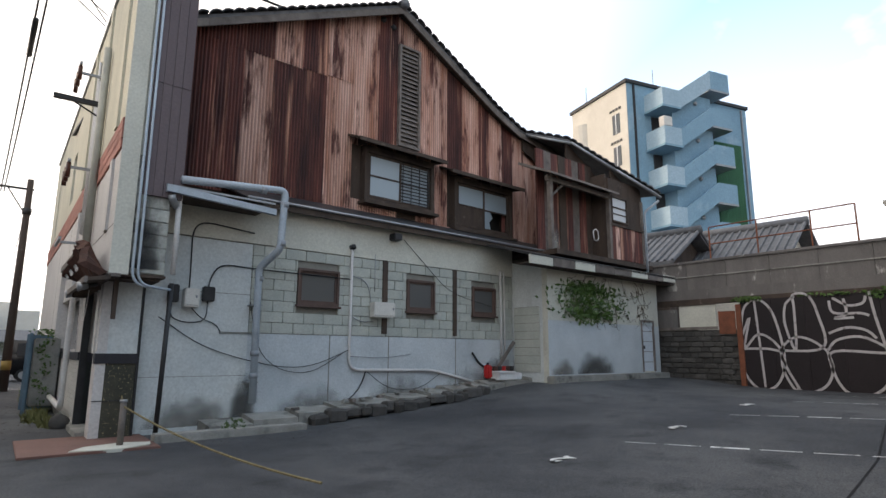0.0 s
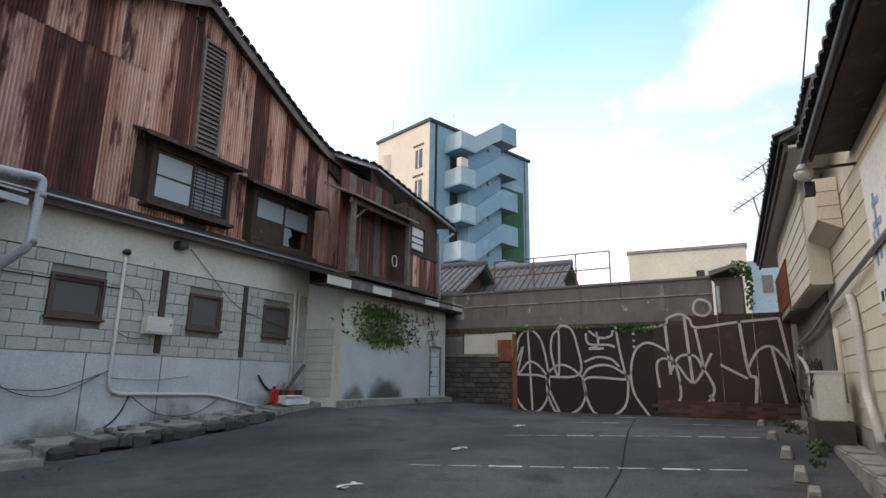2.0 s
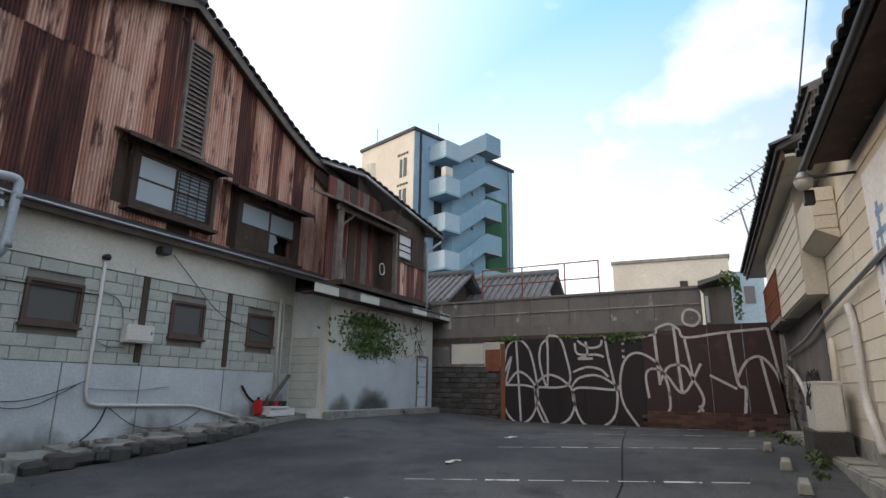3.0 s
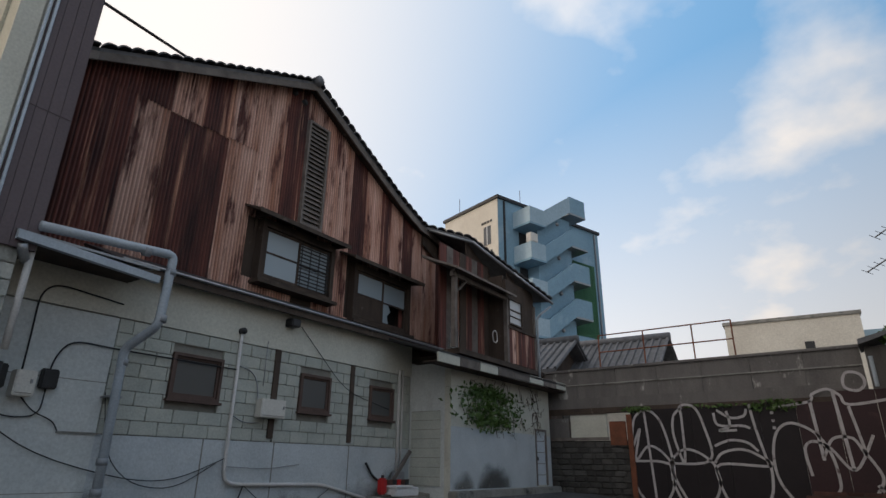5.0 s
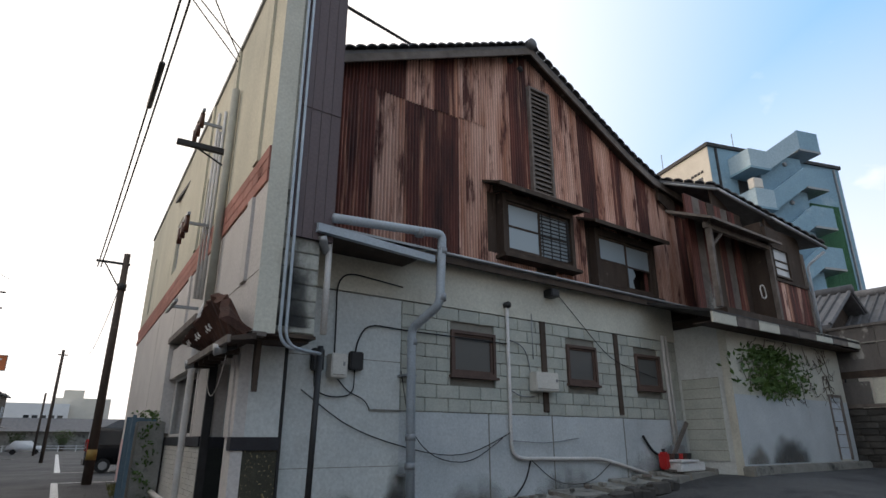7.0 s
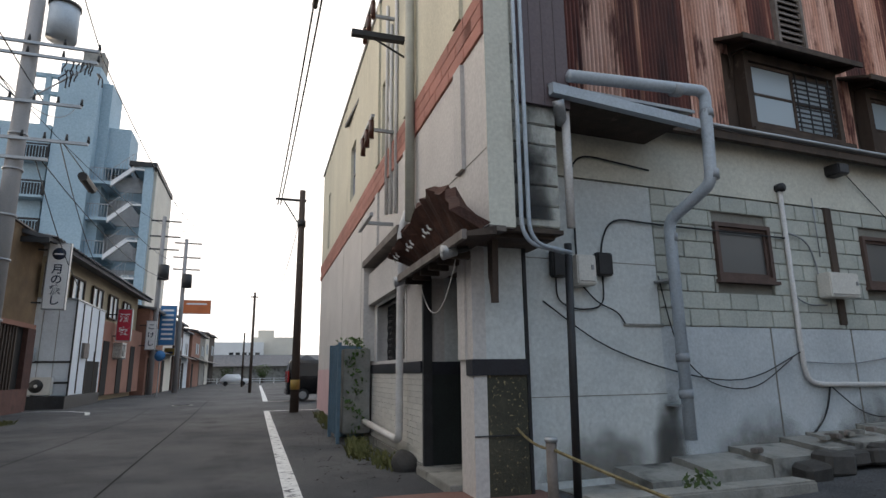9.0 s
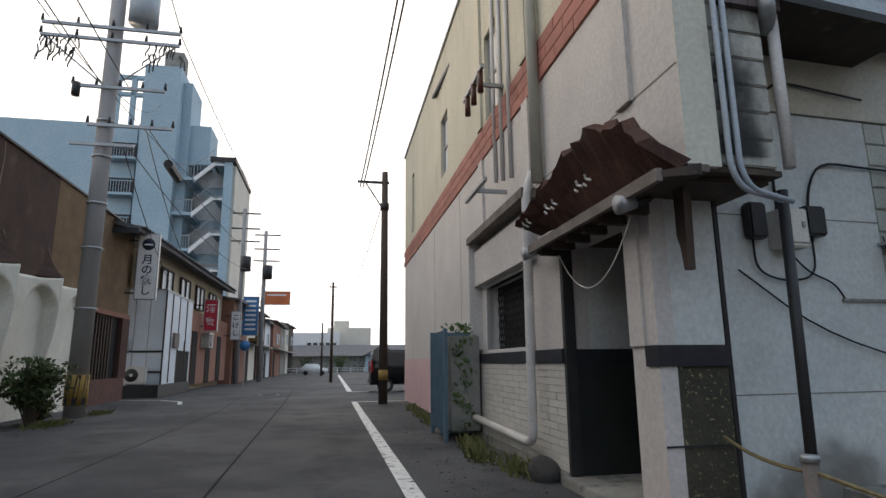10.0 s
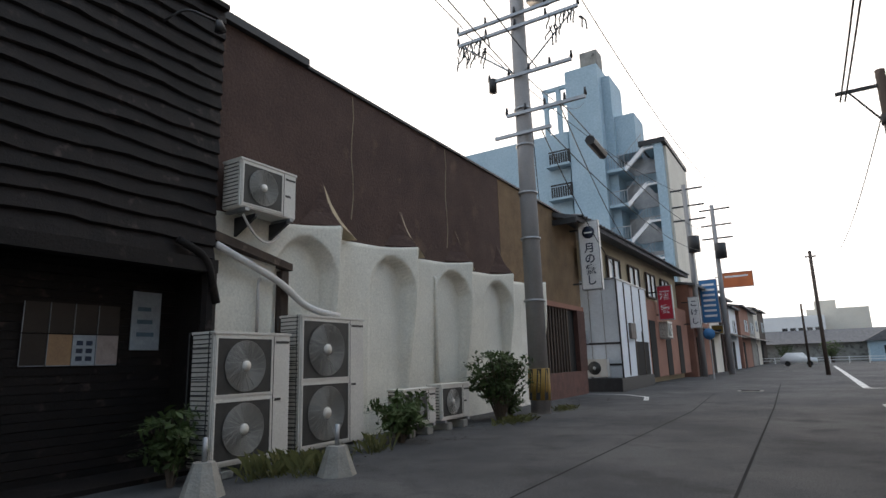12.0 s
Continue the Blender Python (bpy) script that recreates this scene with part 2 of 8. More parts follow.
OLIVE = mat("olive_cream_render", (0.56, 0.53, 0.42), (0.42, 0.40, 0.32), 0.85, scale=0.8, fine=25, bump=0.12, streak=0.4, stain=(0.28, 0.26, 0.2), stain_at=(0.6, 0.85), stain_streak=0.3)
FACADE = mat("off_white_render", (0.58, 0.55, 0.52), (0.46, 0.435, 0.415), 0.8, scale=0.7, fine=25, bump=0.12, stain=(0.42, 0.38, 0.35), stain_at=(0.62, 0.85), stain_streak=0.3)
PINK = mat("pink_render", (0.62, 0.42, 0.42), (0.52, 0.35, 0.36), 0.7, scale=0.8, fine=25, bump=0.1)
RED_BAND = mat("red_brown_tile_band", (0.36, 0.15, 0.115), (0.24, 0.10, 0.08), 0.75, scale=1.5, fine=40, bump=0.3, piece=0.12)
TILE_WHITE = mat("ivory_wall_tile", (0.60, 0.58, 0.53), (0.50, 0.48, 0.44), 0.45, scale=2, fine=30, piece=0.06, bump=0.04)
BLACK_BAND = mat("black_stone_band", (0.03, 0.032, 0.04), (0.02, 0.02, 0.025), 0.35, scale=4, fine=40, bump=0.1)
MARBLE = mat("dark_green_stone", (0.03, 0.036, 0.034), (0.018, 0.02, 0.02), 0.3, scale=3, fine=40, bump=0.03, stain=(0.10, 0.10, 0.09), stain_at=(0.66, 0.75), stain_scale=6)
PEBBLE = mat("pebble_dash", (0.07, 0.065, 0.045), (0.035, 0.035, 0.025), 0.6, scale=3, fine=40, bump=0.6, stain=(0.36, 0.30, 0.16), stain_at=(0.60, 0.66), stain_scale=26)
BROWN_WALL = mat("brown_rough_plaster", (0.088, 0.056, 0.046), (0.055, 0.035, 0.03), 0.95, scale=1.2, fine=22, bump=0.8, stain=(0.15, 0.10, 0.07), stain_at=(0.6, 0.8))
OCHRE_WALL = mat("ochre_brown_plaster", (0.20, 0.135, 0.075), (0.12, 0.08, 0.05), 0.95, scale=2, fine=22, bump=0.8)
SCALLOP = mat("white_rough_plaster", (0.72, 0.70, 0.62), (0.60, 0.58, 0.51), 0.9, scale=1.2, fine=30, bump=0.35, stain=(0.45, 0.40, 0.32), stain_at=(0.66, 0.85))
LOG = mat("black_brown_log", (0.011, 0.0075, 0.0065), (0.004, 0.003, 0.003), 0.75, scale=2.5, fine=40, piece=0.3, bump=0.4, stain=(0.045, 0.033, 0.028), stain_at=(0.6, 0.7), stain_scale=4)
AC_PAINT = mat("ivory_appliance_paint", (0.62, 0.60, 0.55), (0.54, 0.52, 0.48), 0.45, scale=2, fine=40, bump=0.02, stain=(0.4, 0.37, 0.32), stain_at=(0.66, 0.85))
AC_DARK = mat("dark_fan_grille", (0.055, 0.053, 0.05), (0.03, 0.03, 0.028), 0.5, scale=5, bump=0.02)
POLE = mat("grey_concrete_pole", (0.30, 0.29, 0.29), (0.22, 0.215, 0.21), 0.85, scale=2, fine=40, bump=0.1, streak=0.3)
RUSTY = mat("rusty_iron", (0.24, 0.085, 0.045), (0.12, 0.05, 0.03), 0.85, scale=6, fine=50, bump=0.3)
BARK = mat("ragged_brown_bark", (0.10, 0.045, 0.03), (0.03, 0.014, 0.011), 0.8, scale=4, fine=40, bump=0.8, stain=(0.22, 0.12, 0.07), stain_at=(0.62, 0.75))
SIGN_WHITE = mat("white_sign_panel", (0.75, 0.75, 0.74), (0.66, 0.66, 0.66), 0.5, scale=1, fine=20, bump=0)
SIGN_RED = mat("red_sign_panel", (0.50, 0.035, 0.06), (0.42, 0.03, 0.05), 0.5, scale=1, bump=0)
SIGN_BLUE = mat("blue_sign_panel", (0.05, 0.17, 0.36), (0.04, 0.14, 0.3), 0.5, scale=1, bump=0)
INK = mat("dark_blue_sign_ink", (0.03, 0.04, 0.07), rough=0.6, scale=2, bump=0)
ORANGE = mat("orange_sign_panel", (0.6, 0.17, 0.06), rough=0.5, scale=1, bump=0)
YELLOW = mat("yellow_marking", (0.36, 0.23, 0.05), (0.22, 0.14, 0.04), 0.6, scale=3, bump=0)
LEAF = mat("green_leaf", (0.075, 0.115, 0.035), (0.04, 0.065, 0.02), 0.6, scale=4, piece=0.3, bump=0.05)
IVY = mat("ivy_leaf", (0.10, 0.17, 0.04), (0.04, 0.075, 0.02), 0.55, scale=6, bump=0.05)
GRASS = mat("dry_grass", (0.17, 0.16, 0.06), (0.08, 0.09, 0.03), 0.8, scale=6, bump=0.05)
VINE = mat("bare_vine", (0.13, 0.10, 0.075), (0.07, 0.055, 0.045), 0.9, scale=6, bump=0.1)
SOIL = mat("brown_soil", (0.10, 0.075, 0.055), (0.05, 0.04, 0.032), 0.95, scale=4, fine=40, bump=0.8)
WHITE_SHEET = mat("white_painted_sheet", (0.62, 0.66, 0.70), (0.52, 0.56, 0.6), 0.6, scale=0.8, fine=25, bump=0.05, stain=(0.3, 0.16, 0.08), stain_at=(0.70, 0.8), stain_scale=2, stain_streak=0.2)
SALMON = mat("salmon_brown_render", (0.30, 0.15, 0.105), (0.2, 0.10, 0.075), 0.85, scale=1, fine=20, bump=0.1)
GUARD = mat("grey_fan_guard", (0.40, 0.39, 0.36), (0.3, 0.29, 0.27), 0.5, scale=3, bump=0)
ROPE = mat("yellow_black_rope", (0.24, 0.19, 0.09), (0.08, 0.065, 0.04), 0.9, scale=25, bump=0.2)
RED_PLASTIC = mat("red_plastic", (0.5, 0.03, 0.03), rough=0.4, scale=3, bump=0)
BLUE_MESH = mat("blue_grey_painted_metal", (0.12, 0.19, 0.24), (0.07, 0.11, 0.145), 0.55, scale=3, fine=30, bump=0.05)
CAR_BLACK = mat("black_car_paint", (0.012, 0.012, 0.014), rough=0.25, scale=2, bump=0, spec=0.5)
RUBBER = mat("black_rubber", (0.02, 0.02, 0.02), rough=0.8, scale=5, bump=0.1)
TAIL = mat("red_tail_light", (0.5, 0.02, 0.02), rough=0.2, scale=2, bump=0)
PAPER = mat("faded_paper_notice", (0.3, 0.32, 0.35), (0.22, 0.23, 0.25), 0.7, scale=3, piece=0.3, bump=0)
# near-black colour stands in for the shade inside rooms, doorways and recesses
ROOM_SHADE = mat("painted_interior_shade", (0.015, 0.014, 0.013), rough=0.9, scale=2, bump=0)
ANTENNA = mat("thin_grey_metal", (0.2, 0.2, 0.21), rough=0.4, metal=0.6, scale=4, bump=0)
# tan of the plaster cracks, and painted sunlight on the fin sides
TAN_FIN = mat("tan_plaster", (0.46, 0.38, 0.26), (0.34, 0.28, 0.19), 0.9, scale=2, fine=25, bump=0.4)


def damp(name, colour, low=0.0, strength=1.0):
    """A stain with soft ragged edges: thickest at its foot, thinning outwards."""
    m = bpy.data.materials.new(name)
    m.use_nodes = True
    n, l = m.node_tree.nodes, m.node_tree.links
    b = n["Principled BSDF"]
    b.inputs["Base Color"].default_value, b.inputs["Roughness"].default_value = (*colour, 1), 0.9
    tc = n.new("ShaderNodeTexCoord")
    sp = n.new("ShaderNodeSeparateXYZ")
    l.new(tc.outputs["Generated"], sp.inputs[0])

    def calc(op, a, c):
        k = n.new("ShaderNodeMath")
        k.operation = op
        for i, v in enumerate((a, c)):
            if isinstance(v, (int, float)):
                k.inputs[i].default_value = v
            else:
                l.new(v, k.inputs[i])
        return k.outputs[0]

    side = calc("ABSOLUTE", calc("SUBTRACT", calc("MULTIPLY", sp.outputs["X"], 2.0), 1.0), 0)
    far = calc("ADD", calc("POWER", side, 2.0), calc("POWER", sp.outputs["Z"], 1.4))
    t = n.new("ShaderNodeTexNoise")
    t.inputs["Scale"].default_value, t.inputs["Detail"].default_value = 3.5, 6
    l.new(tc.outputs["Object"], t.inputs["Vector"])
    edge = calc("SUBTRACT", calc("ADD", calc("MULTIPLY", t.outputs["Fac"], 0.7), 0.5), far)
    r = n.new("ShaderNodeMapRange")
    r.interpolation_type = "SMOOTHSTEP"
    r.inputs["From Min"].default_value, r.inputs["From Max"].default_value = 0.0, 1.15
    r.inputs["To Max"].default_value = strength
    l.new(edge, r.inputs["Value"])
    l.new(r.outputs[0], b.inputs["Alpha"])
    return m


STAIN_DARK = damp("dark_damp_stain", (0.10, 0.10, 0.095), strength=0.85)
STAIN_GREY = damp("grey_dirt_stain", (0.22, 0.21, 0.19), strength=0.7)

# ---- building tools ----
rng = random.Random(7)


def at(x, y, z, rx=0, ry=0, rz=0):
    return pose(x * UNIT, y * UNIT, z * UNIT, rx, ry, rz)


def mesh_of(name, bm, material):
    bmesh.ops.scale(bm, vec=(UNIT, UNIT, UNIT), verts=bm.verts)
    bmesh.ops.recalc_face_normals(bm, faces=bm.faces)
    me = bpy.data.meshes.new(name)
    bm.to_mesh(me)
    bm.free()
    me.materials.append(material)
    return me


def part(name, bm, material, parent, label="", m=None):
    """One mesh object under a thing or under a part."""
    ob = new(name, mesh_of(name, bm, material))
    ob.parent = parent
    if m is not None:
        ob.matrix_basis = m
    return tagged(ob, label)


def thing(name, label, category, m=None, group="", kind=""):
    ob = new(name)
    if m is not None:
        ob.matrix_world = m
    return tagged(ob, label, category, group, kind)


def solo(name, bm, material, label, category, m=None, group="", kind=""):
    ob = new(name, mesh_of(name, bm, material))
    if m is not None:
        ob.matrix_world = m
    return tagged(ob, label, category, group, kind)


def piece(name, me, parent, m):
    ob = new(name, me)
    ob.parent = parent
    ob.matrix_basis = m
    return ob


def bm_new():
    return bmesh.new()


def box(bm, x0, x1, y0, y1, z0, z1):
    vs = [bm.verts.new(p) for p in ((x0, y0, z0), (x1, y0, z0), (x1, y1, z0), (x0, y1, z0), (x0, y0, z1), (x1, y0, z1), (x1, y1, z1), (x0, y1, z1))]
    for f in ((0, 3, 2, 1), (4, 5, 6, 7), (0, 1, 5, 4), (1, 2, 6, 5), (2, 3, 7, 6), (3, 0, 4, 7)):
        bm.faces.new([vs[i] for i in f])
    return bm


def bbox(x0, x1, y0, y1, z0, z1, bevel=0.0):
    bm = box(bm_new(), x0, x1, y0, y1, z0, z1)
    if bevel:
        bmesh.ops.bevel(bm, geom=bm.edges[:], offset=bevel, segments=2, affect="EDGES")
    return bm


def prism(bm, pts, axis, a, b):
    """Extrude a closed outline; axis 'x': pts are (y, z); 'y': (x, z); 'z': (x, y)."""
    def p3(p, c):
        return {"x": (c, p[0], p[1]), "y": (p[0], c, p[1]), "z": (p[0], p[1], c)}[axis]
    va, vb = [bm.verts.new(p3(p, a)) for p in pts], [bm.verts.new(p3(p, b)) for p in pts]
    bm.faces.new(va)
    bm.faces.new(vb[::-1])
    for i in range(len(pts)):
        j = (i + 1) % len(pts)
        bm.faces.new((va[i], vb[i], vb[j], va[j]))
    return bm


def tube(bm, pts, r, n=8, r1=None):
    """A round bar along points."""
    pts = [Vector(p) for p in pts]
    rings = []
    for i, p in enumerate(pts):
        d = (pts[min(i + 1, len(pts) - 1)] - pts[max(i - 1, 0)]).normalized()
        a = d.orthogonal().normalized() if abs(d.z) < 0.95 else Vector((1, 0, 0))
        a = (a - d * a.dot(d)).normalized()
        b = d.cross(a)
        if rings:
            pa = rings[-1][1]
            a = (pa - d * pa.dot(d)).normalized()
            b = d.cross(a)
        rr = r if r1 is None else r + (r1 - r) * i / (len(pts) - 1)
        rings.append(([bm.verts.new(p + (a * math.cos(2 * math.pi * k / n) + b * math.sin(2 * math.pi * k / n)) * rr) for k in range(n)], a))
    for (u, _), (v, _) in zip(rings, rings[1:]):
        for k in range(n):
            bm.faces.new((u[k], u[(k + 1) % n], v[(k + 1) % n], v[k]))
    bm.faces.new(rings[0][0][::-1])
    bm.faces.new(rings[-1][0])
    return bm


def smooth(me):
    for p in me.data.polygons:
        p.use_smooth = True
    return me


def arc(pts, cut=0.15, n=4):
    """Round the corners of a line."""
    out = [Vector(pts[0])]
    for i in range(1, len(pts) - 1):
        p, a, b = Vector(pts[i]), Vector(pts[i - 1]), Vector(pts[i + 1])
        pa, pb = p + (a - p).normalized() * min(cut, (a - p).length * 0.45), p + (b - p).normalized() * min(cut, (b - p).length * 0.45)
        for k in range(n + 1):
            t = k / n
            out.append(pa.lerp(p, t).lerp(p.lerp(pb, t), t))
    return out + [Vector(pts[-1])]


def sag(a, b, drop, n=14):
    a, b = Vector(a), Vector(b)
    return [a.lerp(b, i / n) - Vector((0, 0, drop * 4 * (i / n) * (1 - i / n))) for i in range(n + 1)]


def cable(name, pts, r, label, material=None, category="cable", group="overhead cables", m=None):
    return solo(name, tube(bm_new(), pts, r, 5), material or WIRE, label, category, m, group)


def wall_with_holes(bm, u0, u1, z0, z1, holes, v0, v1, top=None):
    """An upright slab along u with rectangular openings; top(u) may slope."""
    us = sorted({u0, u1, *[h[0] for h in holes], *[h[1] for h in holes]})
    for a, b in zip(us, us[1:]):
        mid = (a + b) / 2
        cuts = sorted([(h[2], h[3]) for h in holes if h[0] < mid < h[1]])
        z = z0
        for c, d in cuts:
            if c > z:
                box(bm, a, b, v0, v1, z, c)
            z = d
        if top is None:
            box(bm, a, b, v0, v1, z, z1)
        else:
            prism(bm, [(a, z), (b, z), (b, top(b)), (a, top(a))], "y", v0, v1)
    return bm


def sstep(x):
    x = min(max(x, 0.0), 1.0)
    return x * x * (3 - 2 * x)


def gz(x, y):
    """Height of the ground: the yard climbs from the level street."""
    yard = 0.5 * sstep((x - 4.0) / 10.0) * (1.0 if y < 12 else max(0.0, 1 - (y - 12) / 10))
    bank = 0.22 * sstep((x - 9.5) / 3.5) * sstep((y - 7.2) / 2.6) if y < 12 and x < 21 else 0.0
    return yard + bank


def leaf_cloud(bm, centre, size, count, leaf, r):
    for _ in range(count):
        while True:
            p = Vector((r.uniform(-1, 1), r.uniform(-1, 1), r.uniform(-1, 1)))
            if p.length < 1:
                break
        c = Vector(centre) + Vector((p.x * size[0], p.y * size[1], p.z * size[2]))
        d = Vector((r.gauss(0, 1), r.gauss(0, 1), r.gauss(0.3, 0.7))).normalized()
        e = d.orthogonal().normalized()
        e.rotate(Matrix.Rotation(r.uniform(0, 6.3), 3, d))
        f = d.cross(e)
        s = leaf * r.uniform(0.6, 1.3)
        q = [c - e * s, c + f * s * 0.45 + d * s * 0.1, c + e * s, c - f * s * 0.45 + d * s * 0.1]
        bm.faces.new([bm.verts.new(v) for v in q])
    return bm


def text_part(name, body, size, material, parent, m, label="", squeeze=1.0):
    cu = bpy.data.curves.new(name, "FONT")
    cu.body, cu.size, cu.align_x, cu.align_y, cu.extrude, cu.offset = body, size * UNIT, "CENTER", "CENTER", 0.004, 0.012 * size
    tmp = bpy.data.objects.new(name, cu)
    me = bpy.data.meshes.new_from_object(tmp)
    bpy.data.objects.remove(tmp)
    me.materials.clear()
    me.materials.append(material)
    ob = new(name, me)
    ob.parent, ob.matrix_basis = parent, m @ Matrix.Diagonal((squeeze, 1, 1, 1))
    return tagged(ob, label)

# ---- ground, street markings ----
def ground():
    bm = bm_new()
    xs = sorted({-400, -200, -100, -60, -40, *range(-30, 31, 1), 40, 60, 100, 200, 400})
    ys = sorted({-400, -200, -100, -60, -40, *range(-30, 111, 1), 130, 180, 260, 400})
    grid = [[bm.verts.new((x, y, gz(x, y))) for y in ys] for x in xs]
    for i in range(len(xs) - 1):
        for j in range(len(ys) - 1):
            bm.faces.new((grid[i][j], grid[i + 1][j], grid[i + 1][j + 1], grid[i][j + 1]))
    return smooth(solo("ground", bm, ASPHALT, "worn grey asphalt street and sloping car park", "ground", kind="structure"))


ground()


def strip(name, pts, w, label, material=ROAD_PAINT, lift=0.006, category="marking"):
    """A painted band that follows the ground."""
    bm = bm_new()
    dense = []
    for a, b in zip(pts, pts[1:]):
        k = max(1, int((Vector(b) - Vector(a)).length / 0.7))
        dense += [Vector(a).lerp(Vector(b), i / k) for i in range(k)]
    dense.append(Vector(pts[-1]))
    prev = None
    for i, p in enumerate(dense):
        d = (dense[min(i + 1, len(dense) - 1)] - dense[max(i - 1, 0)]).normalized()
        s = Vector((-d.y, d.x)) * w / 2
        row = [bm.verts.new((q.x, q.y, gz(q.x, q.y) + lift)) for q in (p - s, p + s)]
        if prev:
            bm.faces.new((prev[0], row[0], row[1], prev[1]))
        prev = row
    return solo(name, bm, material, label, category, kind="structure")


strip("edge_line", [(-0.2, 4.0), (-0.06, 12.9), (0.16, 28.45)], 0.2, "worn white painted street edge line")
strip("edge_line", [(0.06, 28.45), (2.2, 28.45)], 0.2, "worn white painted line across the side yard")
strip("edge_line", [(0.38, 36.5), (1.1, 80.0)], 0.25, "worn white line farther along the street")
strip("edge_line", [(0.4, 36.5), (3.4, 36.5)], 0.2, "white line across a side opening")
strip("junction_line", [(-9.0, 32.8), (-7.3, 32.3), (-6.3, 31.0), (-5.95, 29.3)], 0.16, "curved worn white line at the lane mouth")
# parking bay lines and numbers
for x, y0, y1, slant in ((7.9, 5.3, -0.1, 1.9), (11.1, 5.1, -0.1, 2.2), (14.3, 5.1, 0.6, 2.3), (17.0, 5.3, 0.9, 2.3)):
    n = 9
    for k in range(1, n):
        a, b = y0 + (y1 - y0) * k / n, y0 + (y1 - y0) * (k + 0.8) / n
        strip("bay_line", [(x + slant * k / n, a), (x + slant * (k + 0.8) / n, b)], 0.025 + 0.04 * (k % 4 == 3) + 0.02 * k / n, "worn white parking bay line on asphalt")
for (x, y), ch in (((6.6, 4.63), "2"), ((9.6, 4.6), "3"), ((12.9, 4.87), "5")):
    t = thing("bay_number", "worn white painted bay number on asphalt", "marking", at(x, y, gz(x, y) + 0.02), kind="structure")
    text_part("digit", ch, 0.62, ROAD_PAINT, t, at(0, 0, 0, 0, -2.5, 90), squeeze=0.6)
strip("seam", [(6.5, 1.3), (9.0, 1.6), (12.8, 2.4), (17, 3.2)], 0.03, "dark crack across the car park", CRACK, 0.004, "road seam")
strip("seam", [(-2.15, 4.0), (-2.24, 15.4), (-2.3, 27.3), (-2.5, 40)], 0.035, "dark filled seam in the asphalt", CRACK, 0.004, "road seam")
strip("seam", [(-4.3, 8.0), (-4.2, 15.8), (-4.03, 25.6), (-4.4, 33)], 0.03, "thin dark crack along the street", CRACK, 0.004, "road seam")


def manhole(x, y, r=0.45):
    bm = bm_new()
    bmesh.ops.create_cone(bm, cap_ends=True, segments=28, radius1=r, radius2=r, depth=0.02)
    t = thing("manhole_cover", "pale iron manhole cover set in the asphalt", "manhole", at(x, y, gz(x, y)))
    part("lid", bm, CONCRETE, t)
    bm = bm_new()
    for k in range(6):
        box(bm, -r * 0.7, r * 0.7, -r * 0.7 + k * r * 0.27, -r * 0.7 + k * r * 0.27 + 0.03, 0.008, 0.016)
    part("tread", bm, METAL_DARK, t)


manhole(-3.34, 34.8)
manhole(-2.6, 62, 0.5)
# grit, fallen leaves and litter near the walls
bm = bm_new()
r_ = random.Random(3)
for _ in range(900):
    if r_.random() < 0.5:
        x, y = r_.uniform(-8.6, -6.9), r_.uniform(13, 32)
    else:
        x, y = r_.uniform(0.3, 1.4), r_.uniform(12, 28)
    if r_.random() < 0.35:
        x, y = r_.uniform(3, 14), r_.uniform(9.2, 10.4)
    s = r_.uniform(0.006, 0.025)
    z = gz(x, y) + 0.004
    q = [(x - s, y, z), (x, y - s * 0.6, z + s * 0.5), (x + s, y, z), (x, y + s * 0.7, z + s * 0.3)]
    bm.faces.new([bm.verts.new(v) for v in q])
solo("grit", bm, SOIL, "scattered grit and dry leaf litter along the walls", "litter", kind="stuff")

# ---- the gabled rusty building beside the car park ----
GM = at(1.65, 11.32, 0, 0, 0, 2.3)
UD = 1.4
ROOF = [(0.6, 8.82), (1.9, 9.42), (7.65, 12.15), (9.9, 10.96), (11.8, 9.98), (13.0, 9.5), (15.4, 9.12)]


def roof_z(u):
    for (a, za), (b, zb) in zip(ROOF, ROOF[1:]):
        if u <= b:
            return za + (zb - za) * (u - a) / (b - a)
    return ROOF[-1][1]


def window_frame(t, u0, u1, z0, z1, v, w, d, material=WOOD_DARK, name="window_frame"):
    bm = bm_new()
    box(bm, u0, u1, v - d, v, z0, z0 + w)
    box(bm, u0, u1, v - d, v, z1 - w, z1)
    box(bm, u0, u0 + w, v - d, v, z0 + w, z1 - w)
    box(bm, u1 - w, u1, v - d, v, z0 + w, z1 - w)
    return part(name, bm, material, t)


SW = [(4.0, 5.08, 2.61, 3.45), (7.14, 8.1, 2.62, 3.46), (9.53, 10.5, 2.62, 3.45)]
SLOTS = [(6.36, 6.52, 2.0, 3.88), (8.78, 8.93, 2.0, 3.86)]
lower = thing("wall_gable_lower", "pale painted block wall with cement skirting, stained", "wall", GM, kind="structure")
bm = bm_new()
wall_with_holes(bm, 0.75, 11.3, -0.4, 4.76, [(a, b, c, d) for a, b, c, d in SW], 0.02, 0.35)
part("wall_core", bm, JOINT, lower)
part("upper_plaster", bbox(0.75, 11.3, -0.03, 0.02, 3.88, 4.75), WALL_CREAM, lower, "cream plaster band under the eave")
part("side_plaster", bbox(0.7, 2.9, -0.035, 0.02, -0.4, 3.85), WALL_PALE, lower, "pale plastered panel")
bm = bm_new()
wall_with_holes(bm, 2.905, 11.3, -0.4, 1.93, [], -0.02, 0.02)
part("lower_paint", bm, BLOCK_BLUE, lower, "blue-white painted lower wall")
part("step_trim", bbox(2.3, 2.93, -0.06, -0.03, 1.92, 1.95), CONCRETE, lower)
